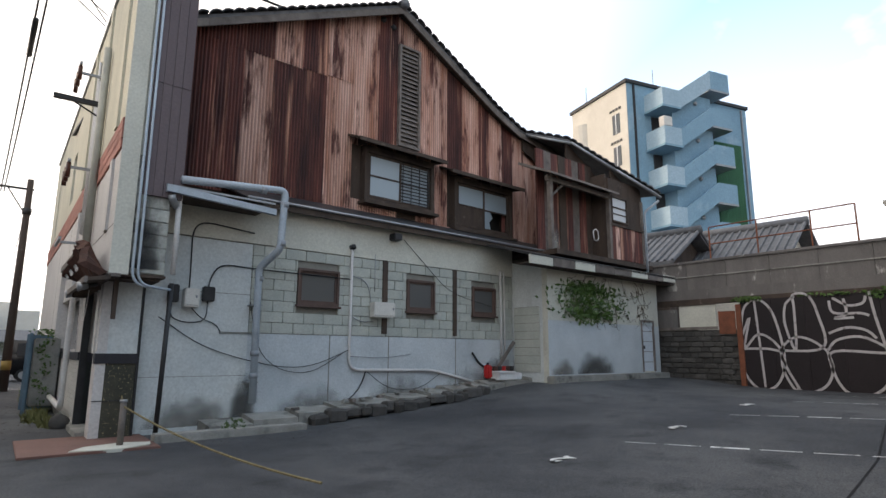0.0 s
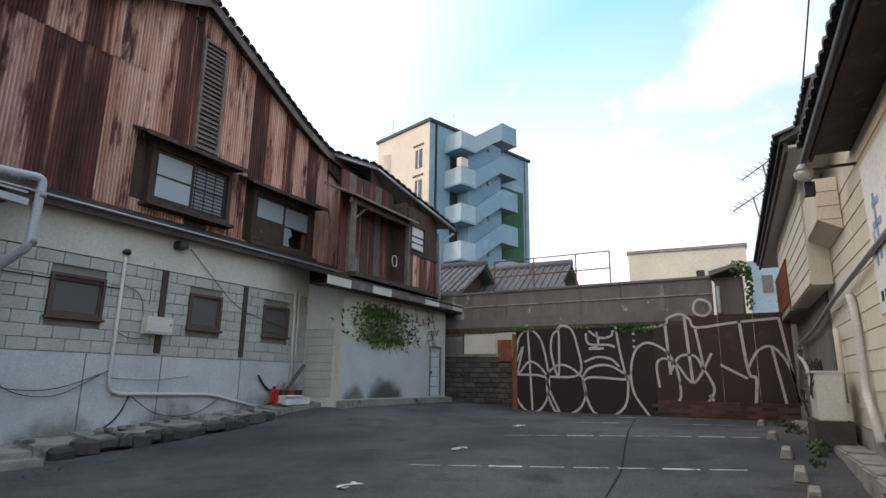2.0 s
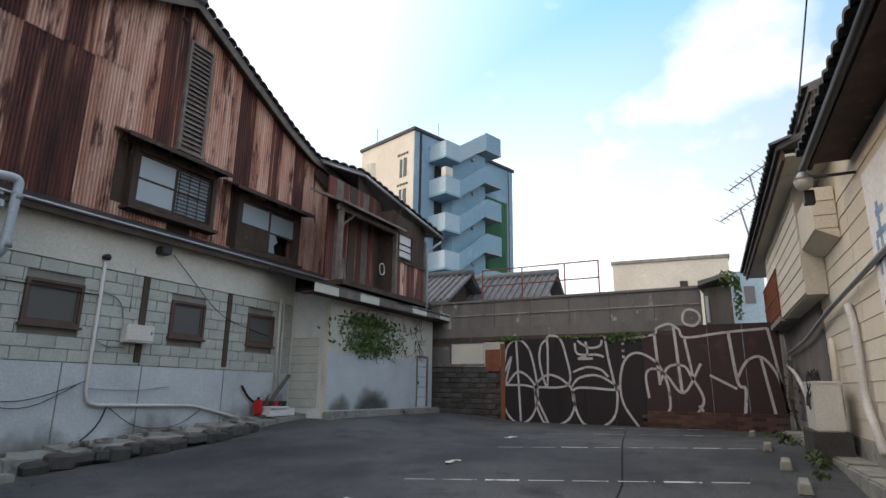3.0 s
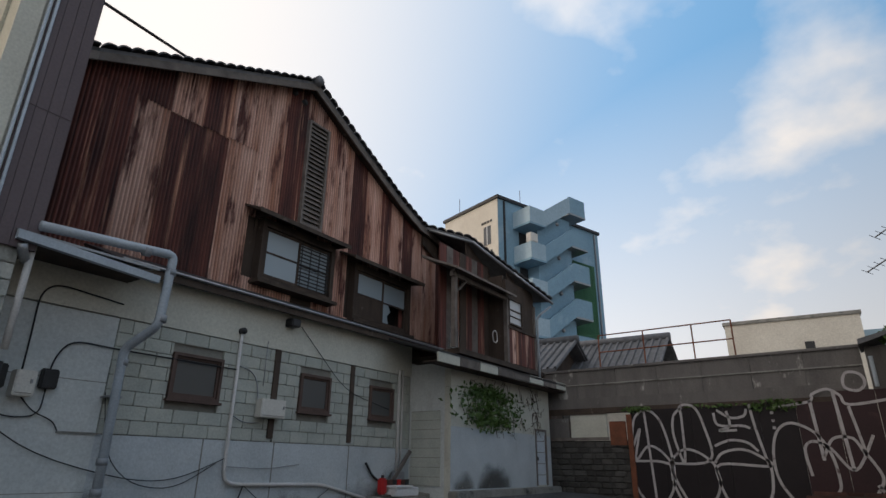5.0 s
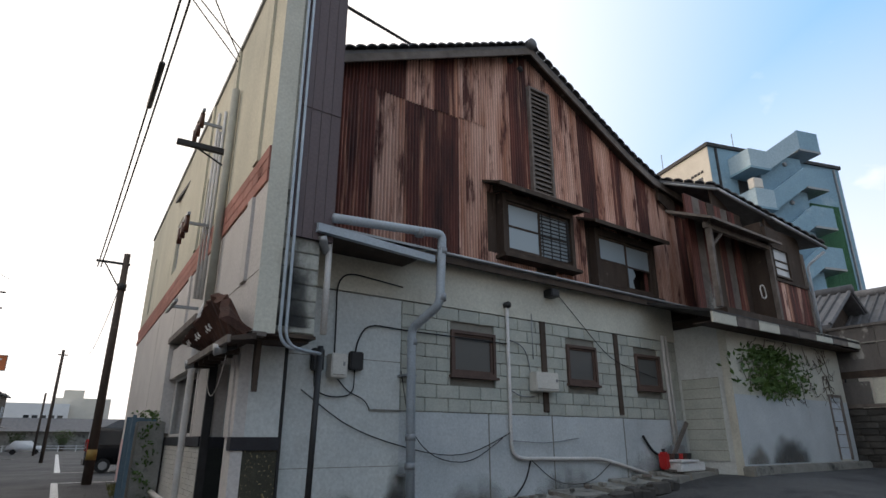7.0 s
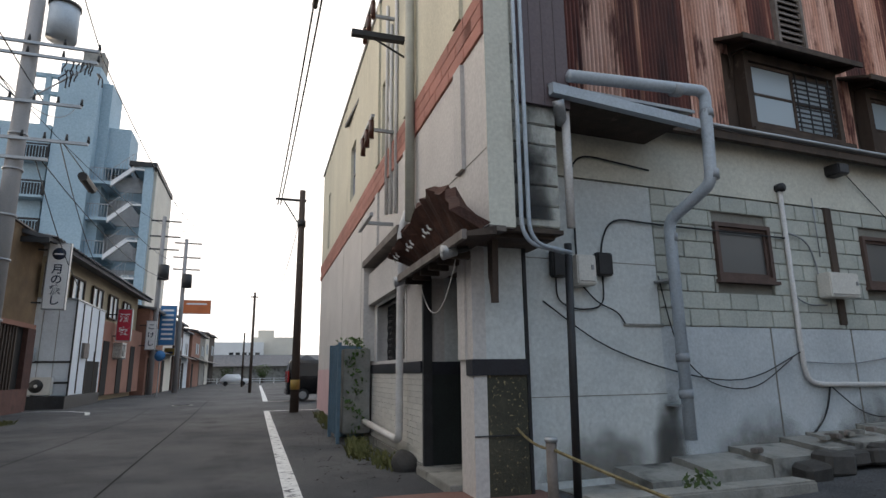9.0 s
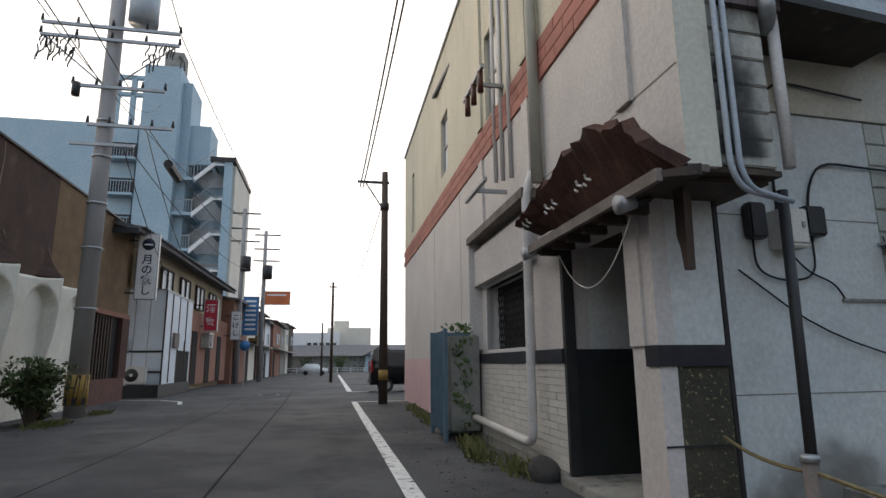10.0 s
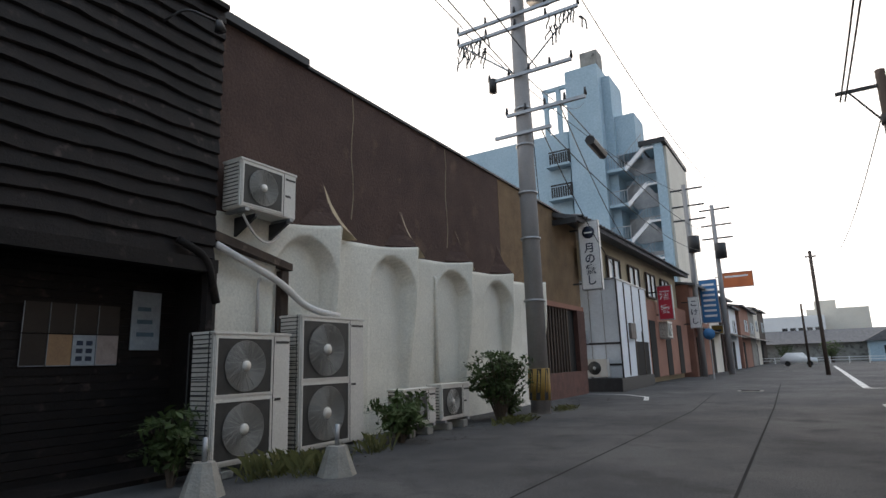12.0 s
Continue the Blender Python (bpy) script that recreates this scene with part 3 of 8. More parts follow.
part("panel_joint", bbox(0.8, 2.9, -0.039, -0.034, 1.05, 1.06), JOINT, lower)
part("panel_joint", bbox(0.8, 2.9, -0.039, -0.034, 2.74, 2.752), JOINT, lower)
for u in (4.9, 6.6, 8.9):
    part("pilaster_seam", bbox(u - 0.012, u + 0.012, -0.026, -0.018, 0.2, 1.93), JOINT, lower)
# plinth
bm = bm_new()
r_ = random.Random(5)
u = 2.0
while u < 11.2:
    w = r_.uniform(0.5, 1.1)
    h = 0.14 + 0.075 * max(0, u - 1.8)
    o = r_.uniform(-0.04, 0.04)
    prism(bm, [(-0.75 + o, -0.3), (0.03, -0.3), (0.03, h + 0.06), (-0.2, h + 0.04 + o * 0.3), (-0.72 + o, h - 0.02)], "x", u, u + w - 0.015)
    u += w
ledge = part("plinth", bm, CONCRETE, lower, "broken concrete footing along the wall")
bm = bm_new()
u = 4.0
stone = bm_new()
bmesh.ops.create_cube(stone, size=1)
bmesh.ops.bevel(stone, geom=stone.edges[:], offset=0.16, segments=1, affect="EDGES")
STONE_ME = mesh_of("stone", stone, STONE_DARK)
while u < 9.2:
    w = r_.uniform(0.22, 0.5)
    h = 0.10 + 0.075 * (u - 1.8)
    piece("stone", STONE_ME, lower, at(u + w / 2, -0.86 + r_.uniform(-0.08, 0.05), h - 0.12 + r_.uniform(-0.05, 0.03), r_.uniform(-9, 9), r_.uniform(-9, 9), r_.uniform(-12, 12)) @ Matrix.Diagonal((w, 0.3, r_.uniform(0.16, 0.3), 1)))
    u += w * 0.97
part("dirt_bank", prism(bm_new(), [(-1.25, -0.3), (0.0, -0.3), (0.0, 0.02), (-0.7, 0.02), (-1.2, -0.1)], "x", 1.2, 4.2), CONCRETE, lower)
for a, b, c, d in SW:
    t = thing("window", "small fixed window with brown wooden frame and dusty dark glass", "window", GM, "small windows of the block wall")
    window_frame(t, a, b, c, d, 0.03, 0.06, 0.11, FRAME_BROWN)
    window_frame(t, a + 0.062, b - 0.062, c + 0.062, d - 0.062, 0.02, 0.045, 0.06, FRAME_BROWN, "sash")
    part("pane", bbox(a + 0.1, b - 0.1, -0.015, -0.005, c + 0.1, d - 0.1), DUSTY, t)
    part("sill", bbox(a - 0.04, b + 0.04, -0.12, 0.02, c - 0.05, c - 0.002), FRAME_BROWN, t)
    part("room_box", bbox(a - 0.1, b + 0.1, 0.36, 0.9, c - 0.1, d + 0.1), ROOM_SHADE, t)
for a, b, c, d in SLOTS:
    solo("dark_post", bbox(a, b, -0.06, 0.02, c, d, 0.01), WOOD_DARK, "charred dark wooden post let into block wall", "post", GM)

for u0, u1, z1, m_ in ((0.8, 3.0, 0.9, STAIN_GREY), (2.5, 3.3, 1.4, STAIN_DARK), (3.2, 6.0, 0.95, STAIN_GREY), (5.5, 8.5, 1.2, STAIN_GREY), (8.0, 11.2, 1.5, STAIN_GREY), (9.8, 11.3, 1.9, STAIN_DARK)):
    part("dirt_stain", bbox(u0, u1, -0.043, -0.040, 0.1, z1), m_, lower)
# lean-to roof over the lower storey
lean = thing("lean_to_roof", "narrow sheet-metal lean-to roof with timber fascia", "roof", GM, kind="structure")
part("roof_sheet", prism(bm_new(), [(-0.32, 4.78), (-0.32, 4.82), (UD + 0.02, 5.5), (UD + 0.02, 5.44)], "x", 2.6, 15.4), METAL_DARK, lean)
part("fascia", bbox(2.6, 12.9, -0.30, -0.24, 4.66, 4.78), WOOD_DARK, lean)
part("soffit", bbox(2.6, 11.3, -0.24, 0.02, 4.75, 4.77), WOOD_GREY, lean)
smooth(part("eave_rail", tube(bm_new(), [(2.6, -0.33, 4.83), (12.9, -0.33, 4.83)], 0.03, 6), METAL_GREY, lean))

# upper storey: real corrugated sheets over a timber wall
upper = thing("wall_gable_upper", "gable wall clad in streaked rusty corrugated sheets", "wall", GM, kind="structure")
bm = bm_new()
W1, W2, LV = (6.6, 8.92, 5.85, 7.18), (10.02, 12.5, 5.55, 6.98), (7.78, 8.5, 7.7, 11.02)
wall_with_holes(bm, 0.6, 15.4, 4.9, 9, [W1, W2], UD, UD + 0.25, top=lambda u: roof_z(u) - 0.08)
part("timber_wall", bm, WOOD_DARK, upper)


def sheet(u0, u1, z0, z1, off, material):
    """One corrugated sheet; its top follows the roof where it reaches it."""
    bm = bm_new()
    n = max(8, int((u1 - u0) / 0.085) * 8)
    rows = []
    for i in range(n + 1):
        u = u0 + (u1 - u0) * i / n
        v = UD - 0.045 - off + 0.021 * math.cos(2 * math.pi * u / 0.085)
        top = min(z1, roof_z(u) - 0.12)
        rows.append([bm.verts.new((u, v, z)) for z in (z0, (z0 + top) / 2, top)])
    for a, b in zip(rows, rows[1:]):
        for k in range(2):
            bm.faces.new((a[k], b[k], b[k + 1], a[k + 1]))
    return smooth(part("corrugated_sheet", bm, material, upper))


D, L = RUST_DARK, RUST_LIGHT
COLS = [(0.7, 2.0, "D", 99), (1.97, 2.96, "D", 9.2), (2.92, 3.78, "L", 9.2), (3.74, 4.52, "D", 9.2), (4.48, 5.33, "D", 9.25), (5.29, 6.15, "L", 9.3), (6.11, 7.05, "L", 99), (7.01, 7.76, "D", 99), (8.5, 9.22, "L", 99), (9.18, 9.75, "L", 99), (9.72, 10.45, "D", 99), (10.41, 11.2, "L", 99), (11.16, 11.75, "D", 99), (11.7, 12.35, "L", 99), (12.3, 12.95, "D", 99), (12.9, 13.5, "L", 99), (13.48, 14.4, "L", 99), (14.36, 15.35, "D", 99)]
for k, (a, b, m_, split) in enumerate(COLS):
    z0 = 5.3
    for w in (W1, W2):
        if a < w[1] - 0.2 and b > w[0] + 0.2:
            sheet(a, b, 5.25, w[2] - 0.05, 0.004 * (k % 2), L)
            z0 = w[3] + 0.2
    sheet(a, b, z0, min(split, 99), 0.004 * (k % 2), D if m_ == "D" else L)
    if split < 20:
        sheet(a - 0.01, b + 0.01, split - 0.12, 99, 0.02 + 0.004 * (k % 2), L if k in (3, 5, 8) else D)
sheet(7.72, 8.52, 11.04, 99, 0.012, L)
# tall louvre
t = thing("louvre_vent", "tall weathered wooden louvre in the gable", "vent", GM)
window_frame(t, LV[0] - 0.05, LV[1] + 0.05, LV[2], LV[3], UD + 0.0, 0.07, 0.16, WOOD_GREY, "frame")
z = LV[2] + 0.1
while z < LV[3] - 0.1:
    part("slat", prism(bm_new(), [(UD - 0.13, z - 0.05), (UD - 0.11, z - 0.06), (UD - 0.02, z + 0.09), (UD - 0.04, z + 0.1)], "x", LV[0], LV[1]), WOOD_GREY, t)
    z += 0.14
part("backing", bbox(LV[0], LV[1], UD - 0.02, UD - 0.004, LV[2], LV[3]), ROOM_SHADE, t)


def big_window(w, bars, broken):
    a, b, c, d = w
    t = thing("window", "wooden sliding window with dark hood" + (", pane broken" if broken else ", half screened by slats"), "window", GM)
    part("casing", wall_with_holes(bm_new(), a - 0.12, b + 0.12, c - 0.15, d + 0.2, [(a, b, c, d)], UD - 0.28, UD - 0.02), WOOD_DARK, t, "projecting dark timber casing")
    mid = (a + b) / 2
    for k, (u0, u1) in enumerate(((a, mid + 0.05), (mid - 0.05, b))):
        v = UD - 0.2 + 0.05 * k
        sash = window_frame(t, u0 + 0.02, u1 - 0.02, c + 0.02, d - 0.02, v, 0.07, 0.045, WOOD_DARK, "sash")
        zm = c + (d - c) * 0.5
        part("bar", bbox(u0 + 0.08, u1 - 0.08, v - 0.04, v, zm - 0.025, zm + 0.025), WOOD_DARK, sash)
        if broken and k == 1:
            part("pane", prism(bm_new(), [(u0 + 0.08, c + 0.08), (u0 + 0.42, c + 0.1), (u0 + 0.36, c + 0.34), (u0 + 0.52, c + 0.5), (u0 + 0.40, zm), (u0 + 0.08, zm)], "y", v - 0.025, v - 0.02), GLASS_PALE, sash, "broken shard of glass")
            part("pane", bbox(u0 + 0.08, u1 - 0.08, v - 0.025, v - 0.02, zm, d - 0.08), GLASS_PALE, sash)
        else:
            part("pane", bbox(u0 + 0.08, u1 - 0.08, v - 0.025, v - 0.02, zm if broken else c + 0.08, d - 0.08), GLASS_PALE, sash)
            if broken:
                part("board", bbox(u0 + 0.08, u1 - 0.08, v - 0.025, v - 0.02, c + 0.08, zm), WOOD_DARK, sash)
    if bars:
        for k in range(11):
            zz = c + 0.12 + k * (d - c - 0.2) / 11
            part("slat", bbox(mid + 0.02, b - 0.06, UD - 0.27, UD - 0.25, zz, zz + 0.03), METAL_DARK, t)
        for k in range(4):
            uu = mid + 0.05 + k * (b - mid - 0.15) / 3.2
            part("upright", bbox(uu, uu + 0.02, UD - 0.285, UD - 0.265, c + 0.05, d - 0.05), METAL_DARK, t)
    part("hood", prism(bm_new(), [(UD - 0.03, d + 0.42), (UD - 0.03, d + 0.48), (UD - 0.7, d + 0.2), (UD - 0.7, d + 0.14)], "x", a - 0.6, b + 0.3), WOOD_DARK, t, "sagging dark timber hood")
    part("hood_edge", bbox(a - 0.6, b + 0.3, UD - 0.73, UD - 0.69, d + 0.1, d + 0.21), WOOD_DARK, t)
    for uu in (a - 0.2, b + 0.2):
        part("bracket", prism(bm_new(), [(UD - 0.05, d - 0.3), (UD - 0.05, d + 0.4), (UD - 0.6, d + 0.2), (UD - 0.6, d + 0.14), (UD - 0.1, d + 0.2)], "x", uu - 0.04, uu + 0.04), WOOD_DARK, t)
    part("sill", bbox(a - 0.2, b + 0.2, UD - 0.42, UD - 0.02, c - 0.2, c - 0.12), WOOD_DARK, t)
    part("room_box", bbox(a - 0.05, b + 0.05, UD + 0.26, UD + 1.2, c - 0.1, d + 0.1), ROOM_SHADE, t)


big_window(W1, True, False)
big_window(W2, False, True)
for uu, zz in ((7.12, 11.62), (7.5, 11.5)):
    smooth(solo("vent_pipe", tube(bm_new(), [(uu, UD - 0.12, zz), (uu, UD + 0.1, zz)], 0.09, 10), METAL_DARK, "short round vent pipe in the gable", "vent", GM))


# tiled roof: every tile of the verge is a piece
def tile_mesh(length, width):
    bm = bm_new()
    n = 6
    rows = []
    for j in range(2):
        row = []
        for i in range(n + 1):
            a = i / n
            row.append((a * width, j * length, 0.05 * math.sin(math.pi * a) + (0.03 if j == 0 else 0)))
        rows.append([bm.verts.new(p) for p in row])
    low = [[bm.verts.new((v.co.x, v.co.y, v.co.z - 0.035)) for v in row] for row in rows]
    for i in range(n):
        bm.faces.new((rows[0][i], rows[0][i + 1], rows[1][i + 1], rows[1][i]))
        bm.faces.new((rows[0][i], low[0][i], low[0][i + 1], rows[0][i + 1]))
        bm.faces.new((rows[1][i], rows[1][i + 1], low[1][i + 1], low[1][i]))
    bm.faces.new((rows[0][0], rows[1][0], low[1][0], low[0][0]))
    bm.faces.new((rows[0][n], low[0][n], low[1][n], rows[1][n]))
    return mesh_of("roof_tile", bm, TILE)


TILE_ME = tile_mesh(0.34, 0.3)
roof = thing("roof_gable", "grey clay-tiled gable roof with weathered verge boards", "roof", GM, kind="structure")
for (a, za), (b, zb) in zip(ROOF, ROOF[1:]):
    part("roof_slab", prism(bm_new(), [(a, za - 0.04), (b, zb - 0.04), (b, zb + 0.06), (a, za + 0.06)], "y", UD - 0.35, UD + 9), TILE, roof)
    part("verge_board", prism(bm_new(), [(a, za - 0.25), (b, zb - 0.25), (b, zb - 0.045), (a, za - 0.045)], "y", UD - 0.38, UD - 0.33), WOOD_GREY, roof)
    part("verge_soffit", prism(bm_new(), [(a, za - 0.09), (b, zb - 0.09), (b, zb - 0.045), (a, za - 0.045)], "y", UD - 0.33, UD + 0.02), WOOD_DARK, roof)
    ln = math.hypot(b - a, zb - za)
    ang = math.degrees(math.atan2(zb - za, b - a))
    k = int(ln / 0.3)
    for i in range(k):
        f = (i + 0.5) / k
        u = a + (b - a) * f
        zc = za + (zb - za) * f + 0.075
        for row in range(2):
            piece("roof_tile", TILE_ME, roof, at(u, UD - 0.45 + row * 0.3, zc, 0, 0, 0) @ pose(0, 0, 0, 0, -ang + (4 if zb < za else -4), 0) @ at(-0.15, 0, 0))
smooth(part("ridge_cap", tube(bm_new(), [(7.65, UD - 0.5, 12.2), (7.65, UD + 9, 12.2)], 0.16, 10), TILE, roof))
# other walls of the building, out of sight, keep it closed
part("side_wall", bbox(15.15, 15.4, UD + 0.25, UD + 9, 0, 9.4), WALL_PALE, upper)

# ---- street front of the same building ----
FX, FY0, FY1, FTOP = 1.52, 10.45, 29.2, 9.7
front_mark = set(bpy.data.objects)
FW = [(15.6, 16.4, 5.8, 7.5), (20.12, 21.08, 6.19, 7.81), (26.5, 27.05, 6.03, 8.22)]
front = thing("wall_street_front", "rendered shop front, olive above and off-white below", "wall", kind="structure")


def ywall(bm, x0, x1, y0, y1, z0, z1, holes):
    """A slab that runs along y, with openings (y0, y1, z0, z1)."""
    ys = sorted({y0, y1, *[h[0] for h in holes if y0 < h[0] < y1], *[h[1] for h in holes if y0 < h[1] < y1]})
    for a, b in zip(ys, ys[1:]):
        mid, z = (a + b) / 2, z0
        for h in sorted([h for h in holes if h[0] < mid < h[1] and h[3] > z0 and h[2] < z1], key=lambda h: h[2]):
            if h[2] > z:
                box(bm, x0, x1, a, b, z, h[2])
            z = min(h[3], z1)
        if z < z1:
            box(bm, x0, x1, a, b, z, z1)
    return bm


ENT = (11.55, 13.05, 0.0, 2.72)
GRL = (14.2, 16.6, 1.58, 2.68)
part("upper_render", ywall(bm_new(), FX, FX + 0.3, FY0, FY1, 5.74, FTOP, FW), OLIVE, front, "streaked olive-cream render")
part("lower_render", ywall(bm_new(), FX, FX + 0.3, 11.3, FY1, 1.5, 5.14, [ENT, GRL]), FACADE, front, "off-white render")
part("corner_render", bbox(FX, FX + 0.3, FY0, 11.3, 2.87, 5.14), FACADE, front)
part("pink_dado", bbox(FX - 0.012, FX + 0.29, 18.6, FY1, -0.1, 1.499), PINK, front, "pink lower wall")
part("dado_core", bbox(FX + 0.01, FX + 0.3, 13.05, 18.6, -0.1, 1.499), CONCRETE, front)
part("corner_skin", bbox(FX - 0.002, FX + 0.302, FY0 - 0.012, FY0 - 0.001, 2.87, FTOP), WALL_CREAM, front)
part("coping", bbox(FX - 0.05, FX + 0.35, FY0 - 0.05, FY1 + 0.05, FTOP, FTOP + 0.09), METAL_GREY, front)
part("dirt_stain", bbox(FX - 0.003, FX - 0.001, 17.2, 18.4, 1.6, 3.5), STAIN_GREY, front)
part("end_wall", bbox(FX + 0.02, FX + 9, FY1 - 0.28, FY1, -0.1, FTOP - 0.01), FACADE, front)
part("inner_back", bbox(FX + 0.6, FX + 0.75, 13.6, FY1 - 0.3, 0, 9.3), ROOM_SHADE, front)
part("flat_roof", bbox(FX + 0.3, FX + 0.76, FY0, FY1 - 0.3, 9.2, 9.3), CONCRETE, front)
# pilasters
for y in (11.15, 13.95, 16.6):
    part("pilaster", bbox(FX - 0.05, FX + 0.002, y, y + 0.28, 5.76, FTOP - 0.02), OLIVE, front)
    part("pilaster", bbox(FX - 0.05, FX + 0.002, y, y + 0.28, 3.75, 5.12), FACADE, front)
for y in (18.8, 22.2):
    part("render_joint", bbox(FX - 0.004, FX + 0.01, y, y + 0.02, 1.6, 5.12), JOINT, front)
part("render_joint", bbox(FX - 0.004, FX + 0.01, 10.46, 18, 3.75, 3.765), JOINT, front)
# red tile band: courses of long tiles
bt = bbox(0, 0.06, 0, 0.6, 0, 0.192, 0.006)
BAND_ME = mesh_of("band_tile", bt, RED_BAND)
part("band_bed", bbox(FX + 0.005, FX + 0.3, FY0, FY1, 5.14, 5.74), JOINT, front)
for row in range(3):
    y = FY0 + 0.01 - 0.3 * (row % 2)
    while y < FY1 - 0.2:
        piece("band_tile", BAND_ME, front, at(FX - 0.03, max(y, FY0), 5.145 + row * 0.199))
        y += 0.61
# panes of the three tall street windows
for a, b, c, d in FW:
    t = thing("window", "plain pale street window without curtains", "window")
    bm = bm_new()
    box(bm, FX + 0.08, FX + 0.14, a, b, c, c + 0.06)
    box(bm, FX + 0.08, FX + 0.14, a, b, d - 0.06, d)
    box(bm, FX + 0.08, FX + 0.14, a, a + 0.06, c + 0.06, d - 0.06)
    box(bm, FX + 0.08, FX + 0.14, b - 0.06, b, c + 0.06, d - 0.06)
    box(bm, FX + 0.08, FX + 0.14, a + 0.06, b - 0.06, (c + d) / 2 - 0.02, (c + d) / 2 + 0.02)
    part("window_frame", bm, METAL_GREY, t)
    # near-white base colour paints the sky's reflection into the pane
    part("pane", bbox(FX + 0.12, FX + 0.128, a + 0.05, b - 0.05, c + 0.05, d - 0.05), glass("painted_sky_glass", (0.8, 0.8, 0.8), 0.12), t)

# grilled window with shroud
t = thing("grilled_window", "shop window behind a dark diamond lattice grille", "window")
part("recess_back", bbox(FX + 0.34, FX + 0.37, GRL[0], GRL[1], GRL[2], GRL[3]), ROOM_SHADE, t)
bm = bm_new()
k = GRL[0] - 1.1
while k < GRL[1]:
    for s in (1, -1):
        pts = []
        for i in range(2):
            yy = k + i * (GRL[3] - GRL[2]) * 0.55
            zz = GRL[2] + i * (GRL[3] - GRL[2])
            if s < 0:
                zz = GRL[3] - i * (GRL[3] - GRL[2])
            pts.append((yy, zz))
        (ya, za), (yb, zb) = pts
        lo, hi = max(ya, GRL[0]), min(yb, GRL[1])
        if hi > lo + 0.02:
            f = lambda q: za + (zb - za) * (q - ya) / (yb - ya)
            tube(bm, [(FX + 0.2, lo, f(lo)), (FX + 0.2, hi, f(hi))], 0.011, 4)
    k += 0.13
part("lattice", bm, METAL_DARK, t)
bm = ywall(bm_new(), FX - 0.02, FX + 0.1, GRL[0] - 0.08, GRL[1] + 0.08, GRL[2] - 0.06, GRL[3] + 0.06, [GRL])
part("window_frame", bm, PIPE_WHITE, t)
part("shroud", prism(bm_new(), [(FX, 3.5), (FX - 0.14, 3.4), (FX - 0.14, 2.75), (FX, 2.75)], "y", 13.9, 17.0), FACADE, t, "boxed-out rendered panel over the window")
part("shroud_edge", bbox(FX - 0.27, FX - 0.0, 13.7, 17.05, 3.55, 3.68), WOOD_GREY, t)
part("shroud_side", bbox(FX - 0.24, FX, 16.98, 17.06, 1.6, 3.55), FACADE, t)
part("black_band", bbox(FX - 0.06, FX + 0.008, 13.06, 17.06, 1.36, 1.52), BLACK_BAND, t)

# ivory tile dado under the grille
dado = thing("tile_dado", "ivory wall tiles in long thin courses", "wall tiles", kind="structure")
TL_ME = mesh_of("tile", bbox(0, 0.02, 0, 0.58, 0, 0.082, 0.004), TILE_WHITE)
part("dado_bed", bbox(FX - 0.02, FX + 0.008, 13.06, 17.06, 0.12, 1.355), JOINT, dado)
part("dado_base", bbox(FX - 0.06, FX + 0.008, 13.06, 17.3, -0.1, 0.12), CONCRETE, dado)
for row in range(14):
    y = 13.07
    first = 0.29 if row % 2 else 0.58
    while y < 17.0:
        w = min(first, 17.05 - y)
        first = 0.58
        piece("tile", TL_ME, dado, at(FX - 0.035, y, 0.13 + row * 0.0875) @ Matrix.Diagonal((1, (w - 0.01) / 0.58, 1, 1)))
        y += w

# entrance recess
ent = thing("entrance_recess", "dark entrance recess with stone dado and raised step", "entrance", kind="structure")
part("side_wall_far", bbox(FX + 0.3, FX + 2.2, 13.05, 13.3, 1.5, 2.8), WALL_PALE, ent)
part("side_dado_far", bbox(FX + 0.02, FX + 2.2, 13.03, 13.3, 0.0, 1.33), MARBLE, ent, "dark green polished stone")
part("side_band_far", bbox(FX + 0.02, FX + 2.2, 13.02, 13.3, 1.33, 1.51), BLACK_BAND, ent)
# back and near wall near-black: the recess's shade is in their colour
part("back_wall", bbox(FX + 1.6, FX + 1.8, 11.6, 13.3, 0, 2.8), ROOM_SHADE, ent)
part("near_wall", bbox(FX + 0.2, FX + 0.68, 11.32, 11.5, 0, 2.8), ROOM_SHADE, ent)
part("recess_ceiling", bbox(FX + 0.0, FX + 0.86, 10.62, 11.5, 2.8, 2.845), WOOD_DARK, ent)
part("recess_ceiling", bbox(FX + 0.3, FX + 1.8, 11.5, 13.3, 2.74, 2.82), WOOD_DARK, ent)
part("step", bbox(FX - 0.12, FX + 1.7, 11.56, 13.1, -0.05, 0.1, 0.01), CONCRETE, ent)
part("door_jamb", bbox(FX - 0.03, FX + 0.1, 13.0, 13.08, 0.1, 2.75), METAL_DARK, ent)
solo("paving_slab", bbox(FX - 1.0, FX + 0.9, 9.6, 11.6, -0.05, 0.035, 0.01), mat("red_brown_paving", (0.19, 0.10, 0.08), (0.13, 0.075, 0.06), scale=2, bump=0.4), "red-brown paving slab before the entrance", "paving", kind="structure")
# corner pier under the overhang
pier = thing("corner_pier", "corner pier with pebble-dash panel and black band", "pier", kind="structure")
part("white_post", bbox(FX + 0.03, FX + 0.19, 11.12, 11.56, 0.02, 2.87), FACADE, pier, "white rendered post")
part("upper_panel", bbox(FX + 0.19, FX + 0.68, 11.14, 11.3, 1.5, 2.87), WALL_PALE, pier)
part("pebble_panel", bbox(FX + 0.191, FX + 0.68, 11.13, 11.3, -0.05, 1.32), PEBBLE, pier, "dark pebble-dash panel with pale stones")
part("black_band", bbox(FX + 0.01, FX + 0.69, 11.1, 11.31, 1.32, 1.5), BLACK_BAND, pier)
